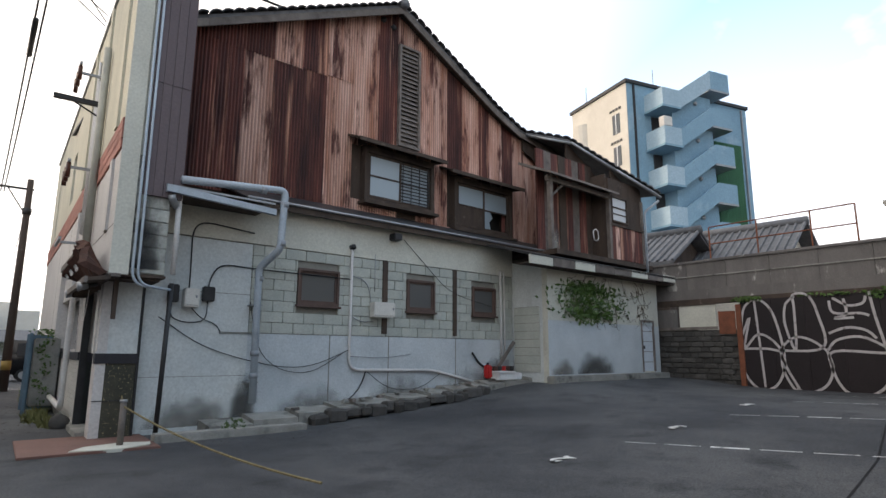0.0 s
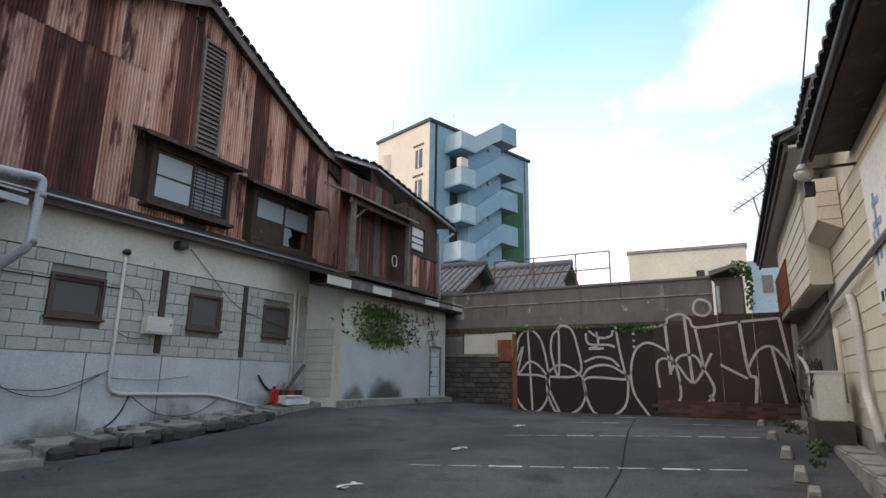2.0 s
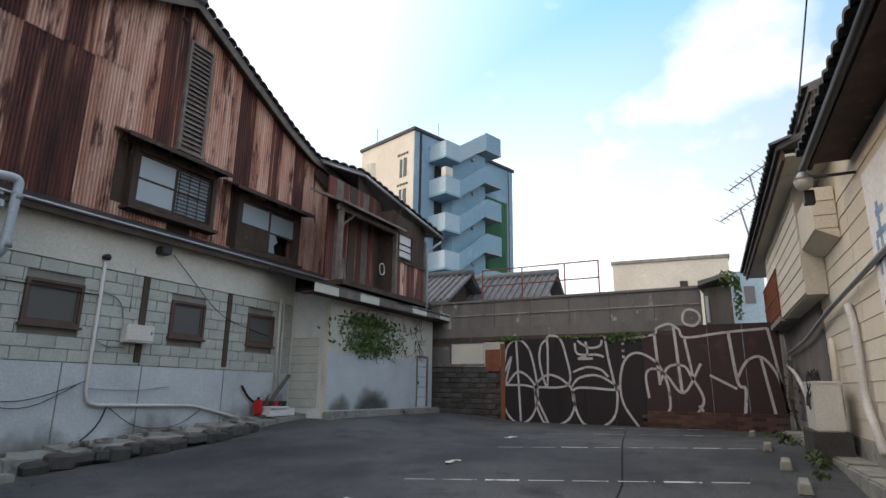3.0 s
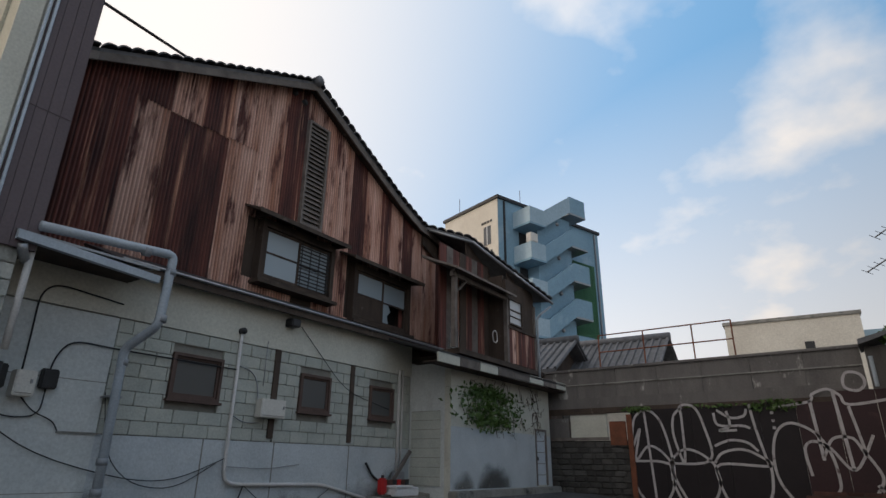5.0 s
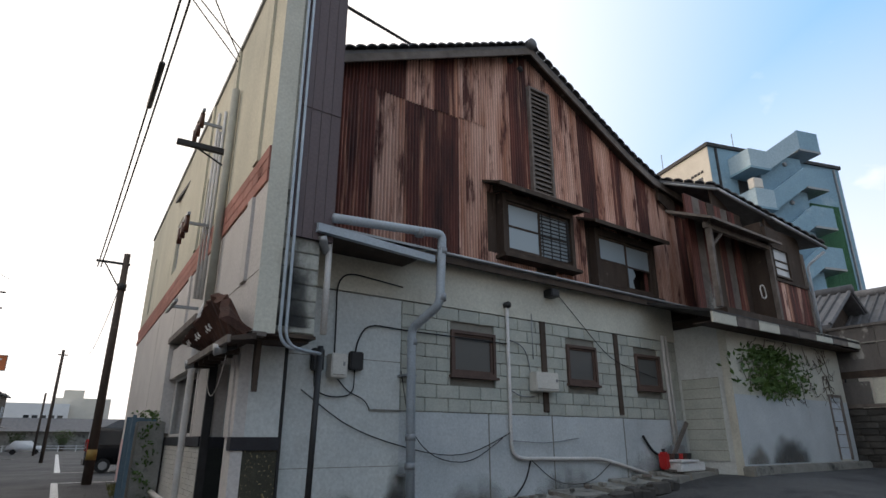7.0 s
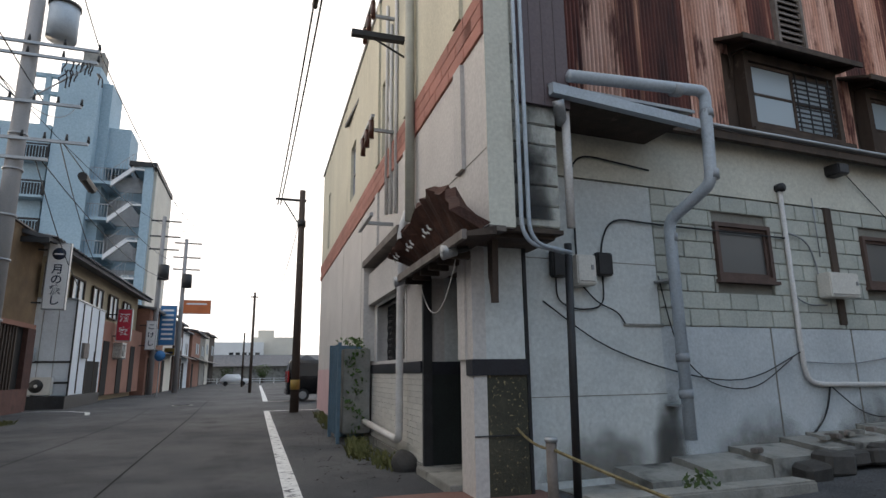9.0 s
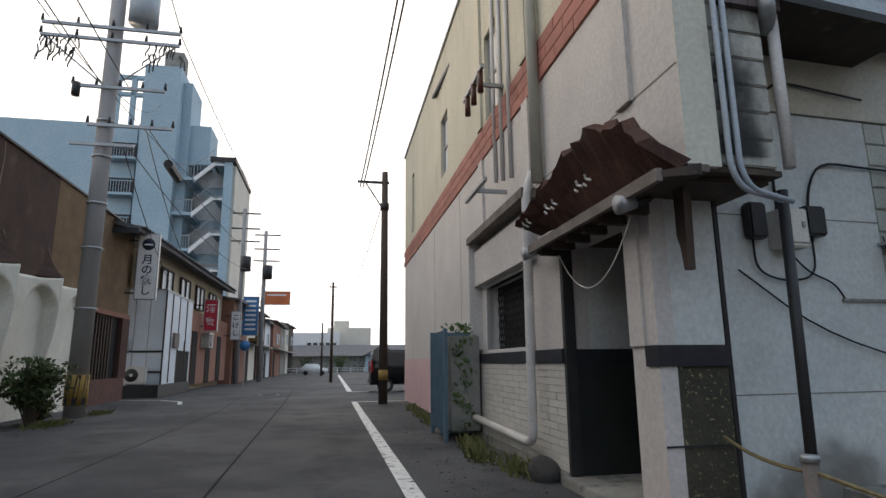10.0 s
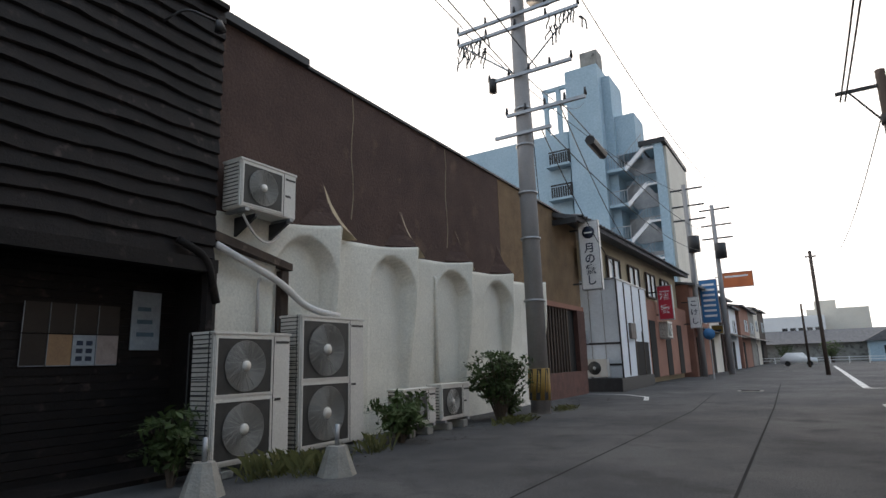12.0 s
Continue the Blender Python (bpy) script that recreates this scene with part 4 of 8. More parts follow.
part("corner_strip", bbox(FX + 0.69, FX + 0.73, 11.13, 11.19, -0.05, 2.87), METAL_DARK, pier)
part("panel_joint", bbox(FX + 0.03, FX + 0.68, 11.11, 11.118, 0.66, 0.675), METAL_DARK, pier)
# overhanging corner of blocks
ovh = thing("corner_overhang", "overhanging corner of soot-stained blocks and render", "wall", GM, kind="structure")
part("core", bbox(0.2, 0.93, -0.8, 0.02, 2.9, 9.3), JOINT, ovh)
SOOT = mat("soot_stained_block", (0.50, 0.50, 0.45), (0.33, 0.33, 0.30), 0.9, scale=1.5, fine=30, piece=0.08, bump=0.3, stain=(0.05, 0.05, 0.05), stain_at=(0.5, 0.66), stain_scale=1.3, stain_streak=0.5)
OB_ME = mesh_of("block", bbox(0, 0.72, 0, 0.05, 0, 0.232, 0.012), SOOT)
for k in range(9):
    piece("block", OB_ME, ovh, at(0.2, -0.84, 2.92 + k * 0.243))
part("corner_render", bbox(0.06, 0.19, -0.86, -0.3, 2.88, 9.7), WALL_CREAM, ovh)
part("upper_render", bbox(0.19, 0.93, -0.845, -0.8, 5.1, 9.7), WALL_CREAM, ovh)
part("soffit", bbox(0.05, 0.95, -0.84, 0.02, 2.85, 2.898), WOOD_DARK, ovh)
part("eave_moulding", bbox(-0.0, 0.2, -0.9, -0.5, 2.82, 2.88), WOOD_GREY, ovh)
# mauve cladding beside it
cl = thing("mauve_cladding", "mauve ribbed metal cladding on the corner tower", "cladding", GM)
for k in range(4):
    part("panel", bbox(0.42 + k * 0.17, 0.42 + k * 0.17 + 0.163, -0.9, -0.855, 4.36, 6.6), PURPLE, cl)
    part("panel", bbox(0.42 + k * 0.17, 0.42 + k * 0.17 + 0.163, -0.91, -0.865, 6.57, 9.9), PURPLE, cl)
part("side", bbox(0.93, 1.1, -0.895, UD, 4.36, 9.9), PURPLE, cl)
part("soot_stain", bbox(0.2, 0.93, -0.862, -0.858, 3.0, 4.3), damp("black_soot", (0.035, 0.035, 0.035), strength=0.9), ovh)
# white corner pipes
for du in (0.37, 0.46):
    smooth(solo("conduit", tube(bm_new(), arc([(du, -0.93, 9.5), (du, -0.93, 2.85), (du + 0.12, -0.9, 2.7), (du + 0.6, -0.8, 2.66)], 0.12), 0.024, 8), PIPE, "pale vertical conduit on the corner", "conduit", GM, "corner conduits"))
smooth(solo("downpipe", tube(bm_new(), [(1.09, -0.8, 4.5), (1.08, -0.8, 2.95)], 0.05, 10), PIPE_WHITE, "white plastic downpipe from the short awning", "pipe", GM))
smooth(solo("steel_post", tube(bm_new(), [(1.12, -0.65, 2.8), (1.06, -0.65, -0.05)], 0.045, 10), METAL_DARK, "dark steel post before the wall", "post", GM))

# ragged log slab sign above the entrance
bm = bm_new()
r_ = random.Random(11)
n = 30
ring = []
for i in range(n + 1):
    y = 10.35 + (13.4 - 10.35) * i / n
    taper = min(1, 0.35 + 4.0 * min(i / n, 1 - i / n))
    hi = 3.22 + 0.06 * math.sin(i * 0.9) + r_.uniform(-0.08, 0.08) + 0.22 * sstep((1 - i / n) * 1.6) * taper
    lo = 2.82 + 0.16 * i / n + r_.uniform(-0.03, 0.03)
    hi = lo + (hi - lo) * taper
    out = 0.24 + r_.uniform(-0.05, 0.05)
    ring.append([bm.verts.new(p) for p in ((FX - 0.14, y, lo - 0.02), (FX - out - 0.04, y, (lo + hi) / 2), (FX - out - 0.2, y, hi), (FX - out - 0.08, y, hi + 0.05), (FX - 0.02, y, lo + 0.06))])
for a, b in zip(ring, ring[1:]):
    for k in range(5):
        bm.faces.new((a[k], b[k], b[(k + 1) % 5], a[(k + 1) % 5]))
bm.faces.new(ring[0][::-1])
bm.faces.new(ring[-1])
slab = thing("log_sign", "ragged dark bark slab with broken white letters", "sign")
part("slab", bm, BARK, slab)
for k, y in enumerate((11.35, 11.55, 12.2, 12.4, 13.05, 13.2)):
    bm = bm_new()
    tube(bm, [(FX - 0.38, y, 3.02), (FX - 0.40, y + 0.06, 3.05), (FX - 0.42, y + 0.05, 3.09)], 0.013, 6)
    tube(bm, [(FX - 0.37, y + 0.12, 3.0), (FX - 0.39, y + 0.15, 3.03)], 0.012, 6)
    part("letter_fragment", bm, PIPE_WHITE, slab)
aw = thing("entrance_canopy", "dark timber canopy over the entrance", "canopy")
part("board", prism(bm_new(), [(FX + 0.02, 2.84), (FX - 0.32, 2.76), (FX - 0.32, 2.71), (FX + 0.02, 2.75)], "y", 10.3, 13.25), WOOD_DARK, aw)
part("front_moulding", bbox(FX - 0.36, FX - 0.31, 10.3, 13.25, 2.68, 2.78), WOOD_GREY, aw)
for k in range(6):
    y = 11.0 + k * 0.4
    part("rafter_end", bbox(FX - 0.28, FX - 0.02, y, y + 0.07, 2.62, 2.71), WOOD_DARK, aw)
part("hanging_bracket", prism(bm_new(), [(10.75, 2.8), (10.9, 2.8), (10.9, 2.4), (10.86, 2.3), (10.83, 2.1), (10.78, 2.1)], "x", FX + 0.15, FX + 0.22), WOOD_DARK, aw, "ragged hanging timber bracket")
# spot lamps
for y, z, dx in ((10.85, 2.66, -0.28), (13.4, 2.72, -0.25)):
    t = thing("spot_lamp", "small metal spot lamp under the canopy, unlit", "lamp")
    smooth(part("arm", tube(bm_new(), arc([(FX - 0.1, y, z + 0.05), (FX + dx + 0.15, y, z + 0.03), (FX + dx, y, z)], 0.08), 0.03, 8), METAL_DARK, t))
    smooth(part("head", tube(bm_new(), [(FX + dx + 0.04, y, z + 0.01), (FX + dx - 0.12, y, z - 0.02)], 0.055, 12, 0.085), METAL_GREY, t))
cable("loose_cable", sag((FX - 0.1, 12.9, 2.6), (FX - 0.2, 11.0, 2.6), 0.5), 0.006, "loose pale cable hanging in the entrance", PIPE_WHITE, m=None, group="loose cables")
# tall vertical service pipes on the front
smooth(solo("downpipe", tube(bm_new(), arc([(FX - 0.1, 13.72, 3.9), (FX - 0.2, 13.72, 3.6), (FX - 0.2, 13.8, 0.42), (FX - 0.2, 13.95, 0.36), (FX - 0.2, 17.2, 0.42)], 0.12), 0.06, 10), PIPE_WHITE, "white plastic downpipe turning along the dado", "pipe"))
smooth(solo("downpipe", tube(bm_new(), [(FX - 0.1, 13.52, 8.4), (FX - 0.1, 13.52, 3.7)], 0.08, 10), mat("olive_painted_pipe", (0.40, 0.39, 0.33), rough=0.6, scale=3, bump=0.03), "olive painted downpipe on the front", "pipe"))
for k, (y, z0, z1) in enumerate(((15.72, 4.4, 9.0), (14.85, 4.2, 8.6), (15.3, 4.3, 8.3))):
    smooth(solo("conduit", tube(bm_new(), [(FX - 0.035, y, z1), (FX - 0.035, y, z0)], 0.035, 8), PIPE_WHITE, "white service conduit on the front", "conduit", None, "front conduits"))
for z in (4.05, 5.9, 8.35):
    t = thing("service_bracket", "galvanised bracket with white insulators", "bracket")
    part("arm", bbox(FX - 0.55, FX, 15.2, 15.26, z, z + 0.06), METAL_GREY, t)
    part("cross_arm", bbox(FX - 0.55, FX - 0.49, 14.6, 15.9, z, z + 0.06), METAL_GREY, t)
    if z > 5:
        for k in range(3):
            smooth(part("insulator", tube(bm_new(), [(FX - 0.52, 14.75 + 0.45 * k, z - 0.35), (FX - 0.52, 14.75 + 0.45 * k, z)], 0.05, 8), mat("brown_insulator", (0.08, 0.03, 0.02), rough=0.3, bump=0), t))
t = thing("wall_bracket", "rusty projecting sign bracket", "bracket")
part("arm", bbox(FX - 1.0, FX, 14.1, 14.22, 7.2, 7.3), METAL_DARK, t)
part("stay", tube(bm_new(), [(FX - 0.6, 14.16, 7.2), (FX, 14.16, 6.9)], 0.02, 6), METAL_DARK, t)
# ivy-grown caged machine beside the front
un = thing("caged_machine", "old blue-grey caged machine overgrown with ivy", "machine", at(0, 0, 0))
part("body", bbox(FX - 0.62, FX - 0.08, 16.95, 17.7, 0.18, 1.85, 0.02), CONCRETE, un)
part("side_panel", bbox(FX - 0.68, FX - 0.06, 17.72, 17.8, 0.05, 1.95), BLUE_MESH, un)
for k in range(14):
    z = 0.22 + k * 0.125
    part("cage_bar", bbox(FX - 0.72, FX - 0.70, 17.0, 18.42, z, z + 0.03), BLUE_MESH, un)
for k in range(16):
    y = 17.0 + k * 0.093
    part("cage_bar", bbox(FX - 0.735, FX - 0.72, y, y + 0.02, 0.15, 1.95), BLUE_MESH, un)
for y in (16.95, 18.42):
    part("corner_post", bbox(FX - 0.75, FX - 0.68, y - 0.03, y + 0.04, 0, 1.98), BLUE_MESH, un)
part("back_body", bbox(FX - 0.66, FX - 0.08, 17.82, 18.42, 0.1, 1.9, 0.02), BLUE_MESH, un)
bm = bm_new()
r_ = random.Random(21)
for k in range(16):
    z = 0.3 + k * 0.11
    leaf_cloud(bm, (FX - 0.4 + 0.12 * math.sin(k), 16.9, z), (0.16, 0.05, 0.1), 9, 0.05, r_)
leaf_cloud(bm, (FX - 0.45, 17.1, 2.0), (0.35, 0.3, 0.1), 70, 0.05, r_)
solo("ivy", bm, IVY, "ivy climbing over the caged machine", "plant")
# weeds at the foot of the front
for (x, y, s, c) in ((1.15, 13.9, 0.35, 90), (0.95, 15.0, 0.45, 130), (1.1, 16.2, 0.4, 110), (1.1, 20.2, 0.45, 110), (1.1, 22.0, 0.4, 90), (1.15, 24, 0.4, 80)):
    bm = bm_new()
    for _ in range(c):
        a, d = r_.uniform(0, 6.28), r_.uniform(0, s)
        bx, by, h = x + math.cos(a) * d * 0.55, y + math.sin(a) * d * 1.6, r_.uniform(0.06, 0.26)
        lx, ly = r_.uniform(-0.12, 0.12), r_.uniform(-0.12, 0.12)
        p = [(bx - 0.012, by, 0), (bx + 0.012, by, 0), (bx + lx * 0.6 + 0.008, by + ly * 0.6, h * 0.7), (bx + lx, by + ly, h)]
        bm.faces.new([bm.verts.new(q) for q in p])
    leaf_cloud(bm, (x, y, 0.1), (s * 0.5, s * 1.2, 0.1), 60, 0.045, r_)
    solo("weeds", bm, GRASS, "tuft of dry weeds at the wall foot", "weeds", kind="stuff", group="weeds")
bm = bm_new()
bmesh.ops.create_icosphere(bm, subdivisions=3, radius=0.19)
for v in bm.verts:
    v.co *= 1 + 0.25 * noise.noise(v.co * 4)
solo("boulder", bm, STONE_DARK, "rounded grey stone at the dado corner", "stone", at(FX - 0.22, 13.4, 0.1))

# the whole street front stands turned a little from the street's line
FRONT_TURN = at(1.7, 10.45, 0, 0, 0, -1.3) @ at(-1.52, -10.45, 0)
for ob in list(bpy.data.objects):
    if ob not in front_mark and ob.parent is None and not ob.name.startswith(("corner_overhang", "mauve_cladding", "steel_post")) and not (ob.matrix_world.translation - GM.translation).length < 1e-4:
        ob.matrix_world = FRONT_TURN @ ob.matrix_world

# ---- annex, graffiti wall, yard ----
annex = thing("wall_annex", "pale plastered annex with stained foot and concrete plinth", "wall", GM, kind="structure")
AV = -1.43
part("front_wall", wall_with_holes(bm_new(), 11.25, 17.5, 0.2, 4.2, [(16.35, 17.1, 0.95, 2.65)], AV, AV + 0.2), WALL_CREAM, annex)
part("front_paint", wall_with_holes(bm_new(), 11.24, 17.5, 0.9, 2.5, [(16.35, 17.1, 0.9, 2.65)], AV - 0.006, AV - 0.001), BLOCK_BLUE, annex, "blue-white painted lower part")
part("side_wall", bbox(11.3, 11.5, AV + 0.2, 0.02, 0.2, 4.2), WALL_PALE, annex)
part("right_wall", bbox(17.3, 17.5, AV + 0.2, 6, 0.2, 4.2), WALL_PALE, annex)
part("plinth", bbox(11.1, 17.6, AV - 0.3, AV - 0.006, 0.0, 0.9, 0.03), CONCRETE, annex)
part("block_panel", bbox(11.27, 11.3, AV + 0.35, -0.1, 1.0, 2.9), BLOCK, annex)
part("foot_stain", bbox(12.2, 14.8, AV - 0.012, AV - 0.009, 0.93, 1.75), STAIN_DARK, annex)
part("foot_stain", bbox(11.24, 12.6, AV - 0.012, AV - 0.009, 0.93, 1.5), STAIN_GREY, annex)
for k in range(8):
    part("panel_joint", bbox(11.262, 11.27, AV + 0.35, -0.1, 1.22 + k * 0.24, 1.232 + k * 0.24), JOINT, annex)
d = thing("door", "narrow pale panel door of the annex, shut", "door", GM)
part("leaf", bbox(16.37, 17.08, AV + 0.02, AV + 0.06, 0.95, 2.63), WHITE_SHEET, d)
part("door_frame", wall_with_holes(bm_new(), 16.3, 17.15, 0.94, 2.7, [(16.37, 17.08, 0.94, 2.63)], AV - 0.03, AV + 0.08), WOOD_GREY, d)
for k in range(4):
    part("panel_line", bbox(16.42, 17.03, AV + 0.01, AV + 0.02, 1.25 + k * 0.35, 1.27 + k * 0.35), JOINT, d)
part("handle", bbox(16.45, 16.49, AV - 0.02, AV + 0.02, 1.7, 1.82), METAL_DARK, d)
eave = thing("annex_eave", "sagging eave of flaking white boards with gutter", "eave", GM, kind="structure")
u = 9.9
while u < 18.1:
    part("fascia_board", bbox(u, u + 1.0, -1.95, -1.9, 3.98 + 0.012 * (u - 10), 4.22 + 0.012 * (u - 10)), WALL_CREAM if int(u) % 2 else WOOD_GREY, eave)
    u += 1.03
part("eave_roof", prism(bm_new(), [(-1.95, 4.2), (-1.95, 4.27), (0.1, 4.85), (0.1, 4.78)], "x", 9.9, 18.2), METAL_DARK, eave)
part("eave_soffit", bbox(9.95, 18.1, -1.9, AV, 4.0, 4.02), WOOD_DARK, eave)

# upper shed on the annex: posts, boarded bay, window, porch roof
shed = thing("upper_shed", "decayed timber upper bay with rusty sheets, tiled porch roof", "shed", GM, kind="structure")
SV = -1.0
part("floor_beam", bbox(12.2, 18.0, SV - 0.1, 1.3, 4.62, 4.78), WOOD_DARK, shed)
for k in range(8):
    u = 12.25 + k * 0.39
    part("back_board", bbox(u, u + 0.375, -0.32 + 0.012 * (k % 3), -0.26, 4.78, 8.3), (RUST_DARK, WOOD_GREY, RUST_DARK, WOOD_DARK)[k % 4], shed)
part("plaster_patch", bbox(12.6, 13.5, -0.345, -0.325, 4.8, 6.2), damp("pale_flaked_plaster", (0.34, 0.32, 0.29), strength=0.8), shed)
part("bay_wall", wall_with_holes(bm_new(), 15.35, 17.5, 4.78, 7.75, [(15.45, 16.5, 6.15, 7.12)], SV, SV + 0.1), WOOD_DARK, shed)
part("bay_side", bbox(15.3, 15.4, SV + 0.1, -0.26, 4.78, 7.9), WOOD_DARK, shed)
part("right_side", bbox(17.4, 17.5, SV + 0.1, 5, 4.3, 7.7), WOOD_DARK, shed)
for k in range(8):
    u = 15.42 + k * 0.255
    part("rust_sheet", bbox(u, u + 0.245, SV - 0.03, SV - 0.004, 4.82, 6.0), RUST_LIGHT if k % 4 == 1 else RUST_DARK, shed)
part("sill_rail", bbox(15.35, 17.5, SV - 0.07, SV + 0.0, 6.0, 6.08), WOOD_DARK, shed)
for u in (12.0, 15.28, 17.42):
    part("post", bbox(u, u + 0.13, SV - 0.06, SV + 0.08, 4.78, 7.2), WOOD_GREY, shed)
part("brace", tube(bm_new(), [(12.15, SV, 6.5), (12.75, SV, 6.98)], 0.045, 4), WOOD_GREY, shed)
part("porch_beam", bbox(11.9, 15.4, SV - 0.05, SV + 0.07, 6.95, 7.1), WOOD_GREY, shed)
part("porch_roof", prism(bm_new(), [(SV - 0.35, 7.06), (SV - 0.35, 7.13), (0.0, 7.75), (0.0, 7.66)], "x", 11.7, 15.5), WOOD_GREY, shed, "flat board roof over the open bay")
# the old roof steps down and forward along its edge
EDGE = [Vector((13.3, 1.05, 9.42)), Vector((14.2, -0.2, 9.02)), Vector((15.9, -0.9, 8.2)), Vector((17.75, -1.6, 7.38))]
BACK = Vector((1.6, 3.4, 0.75))
bm = bm_new()
for a, b in zip(EDGE, EDGE[1:]):
    lo, hi = [bm.verts.new(p) for p in (a, b, b + BACK, a + BACK)], [bm.verts.new(p + Vector((0, 0, 0.1))) for p in (a, b, b + BACK, a + BACK)]
    bm.faces.new(lo)
    bm.faces.new(hi[::-1])
    for k in range(4):
        bm.faces.new((lo[k], hi[k], hi[(k + 1) % 4], lo[(k + 1) % 4]))
part("edge_roof", bm, TILE, shed, "old tiled roof with broken edge")
for a, b in zip(EDGE, EDGE[1:]):
    n_ = int((b - a).length / 0.28)
    head = math.degrees(math.atan2(b.y - a.y, b.x - a.x))
    fall = math.degrees(math.atan2(b.z - a.z, math.hypot(b.x - a.x, b.y - a.y)))
    for k in range(n_):
        p = a.lerp(b, (k + 0.2) / n_)
        piece("roof_tile", TILE_ME, shed, at(p.x, p.y - 0.06, p.z + 0.12, 0, 0, head) @ pose(0, 0, 0, 10, -fall, 0))
    smooth(part("gutter", tube(bm_new(), [a + Vector((0.05, -0.1, -0.05)), b + Vector((0, -0.1, -0.08))], 0.05, 8), METAL_GREY, shed))
    part("under_board", prism(bm_new(), [(a.x, a.z - 0.55), (b.x, b.z - 0.55), (b.x, b.z), (a.x, a.z)], "y", max(a.y, b.y) + 0.12, max(a.y, b.y) + 0.17), WOOD_DARK, shed)
smooth(part("downpipe", tube(bm_new(), arc([(17.75, -1.62, 7.2), (17.5, -1.15, 6.8), (17.55, -1.12, 4.3)], 0.15), 0.045, 8), PIPE, shed))
smooth(part("cable_coil", tube(bm_new(), [(14.4 + 0.16 * math.cos(a * 0.7), SV - 0.05 - 0.01 * (a % 3), 5.5 + 0.2 * math.sin(a * 0.7)) for a in range(26)], 0.018, 5), PIPE_WHITE, shed, "coil of pale cable"))
w = thing("window", "small pale sash window of the upper bay", "window", GM)
window_frame(w, 15.45, 16.5, 6.15, 7.12, SV + 0.02, 0.06, 0.08, WOOD_DARK)
# the mirrored sky is painted in: pale opaque base colour
part("pane", bbox(15.5, 16.45, SV + 0.0, SV + 0.01, 6.2, 7.08), glass("painted_pale_sky_glass", (0.5, 0.52, 0.54), 0.15), w)
part("bar", bbox(15.5, 16.45, SV - 0.03, SV - 0.005, 6.68, 6.72), WOOD_DARK, w)
part("meeting_rail", bbox(15.5, 16.45, SV - 0.03, SV - 0.005, 6.45, 6.48), WOOD_DARK, w)
# ivy and bare vines on the annex
bm = bm_new()
r_ = random.Random(17)
for k in range(46):
    a = r_.uniform(0, 1)
    z = 3.75 - a * 1.25 + r_.uniform(-0.12, 0.12)
    w_ = 1.0 + 0.6 * math.sin(a * 3.1)
    c = 13.15 + 0.2 * a
    for _ in range(26):
        leaf_cloud(bm, (c + r_.gauss(0, 0.75) * w_ * 0.72, AV - 0.07, z + r_.uniform(-0.06, 0.06)), (0.14, 0.06, 0.05), 1, r_.uniform(0.05, 0.1), r_)
leaf_cloud(bm, (14.6, AV - 0.06, 3.3), (0.9, 0.05, 0.4), 90, 0.05, r_)
solo("ivy", bm, IVY, "green ivy patch spreading over the annex wall", "plant", GM)
bm = bm_new()
for k in range(60):
    p = Vector((r_.uniform(12.0, 16.6), AV - 0.03, r_.uniform(2.7, 3.9)))
    pts = [p.copy()]
    dr = Vector((r_.uniform(-0.3, 1), 0, r_.uniform(-0.9, 0.5))).normalized()
    for _ in range(7):
        dr = (dr + Vector((r_.gauss(0, 0.6), 0, r_.gauss(0, 0.6)))).normalized()
        p = p + dr * 0.14
        p.z = min(max(p.z, 2.3), 3.95)
        pts.append(p.copy())
    tube(bm, pts, 0.011, 4, 0.004)
solo("bare_vines", bm, VINE, "tangle of bare vines on the annex wall", "plant", GM)
bm = bm_new()
for k in range(9):
    a0 = r_.uniform(0, 6)
    tube(bm, [(18.1 + 0.35 * math.cos(a0 + i * 0.5), AV - 0.2 + 0.2 * math.sin(i + k), 1.5 + 0.45 * math.sin(a0 + i * 0.5)) for i in range(9)], 0.012, 4)
solo("bare_vines", bm, VINE, "dry tangled vines beside the annex door", "plant", GM)

# graffiti wall
GX = 19.42
gw = thing("wall_graffiti", "maroon-brown sheet-metal fence sprayed with white graffiti", "wall", kind="structure")
for k in range(9):
    y0 = -0.75 + k * 0.947
    part("metal_panel", bbox(GX, GX + 0.06, y0 + 0.004, y0 + 0.943, 0.3, 3.28 if y0 > 1.6 else 3.55), GRAF_DARK if y0 > 2.5 else GRAF, gw)
part("lower_rail", bbox(GX - 0.02, GX, -0.75, 7.75, 0.4, 0.48), GRAF, gw)
part("edge_post", bbox(GX - 0.06, GX + 0.08, 7.74, 7.9, 0.3, 3.15), RUSTY, gw)


def py(px):
    """Along the fence, from the tag sketch's own scale."""
    return 7.9 - (px - 893) * (8.55 / 469.0)


def pz(q):
    return 3.18 - (q - 588) * (2.75 / 139.0)


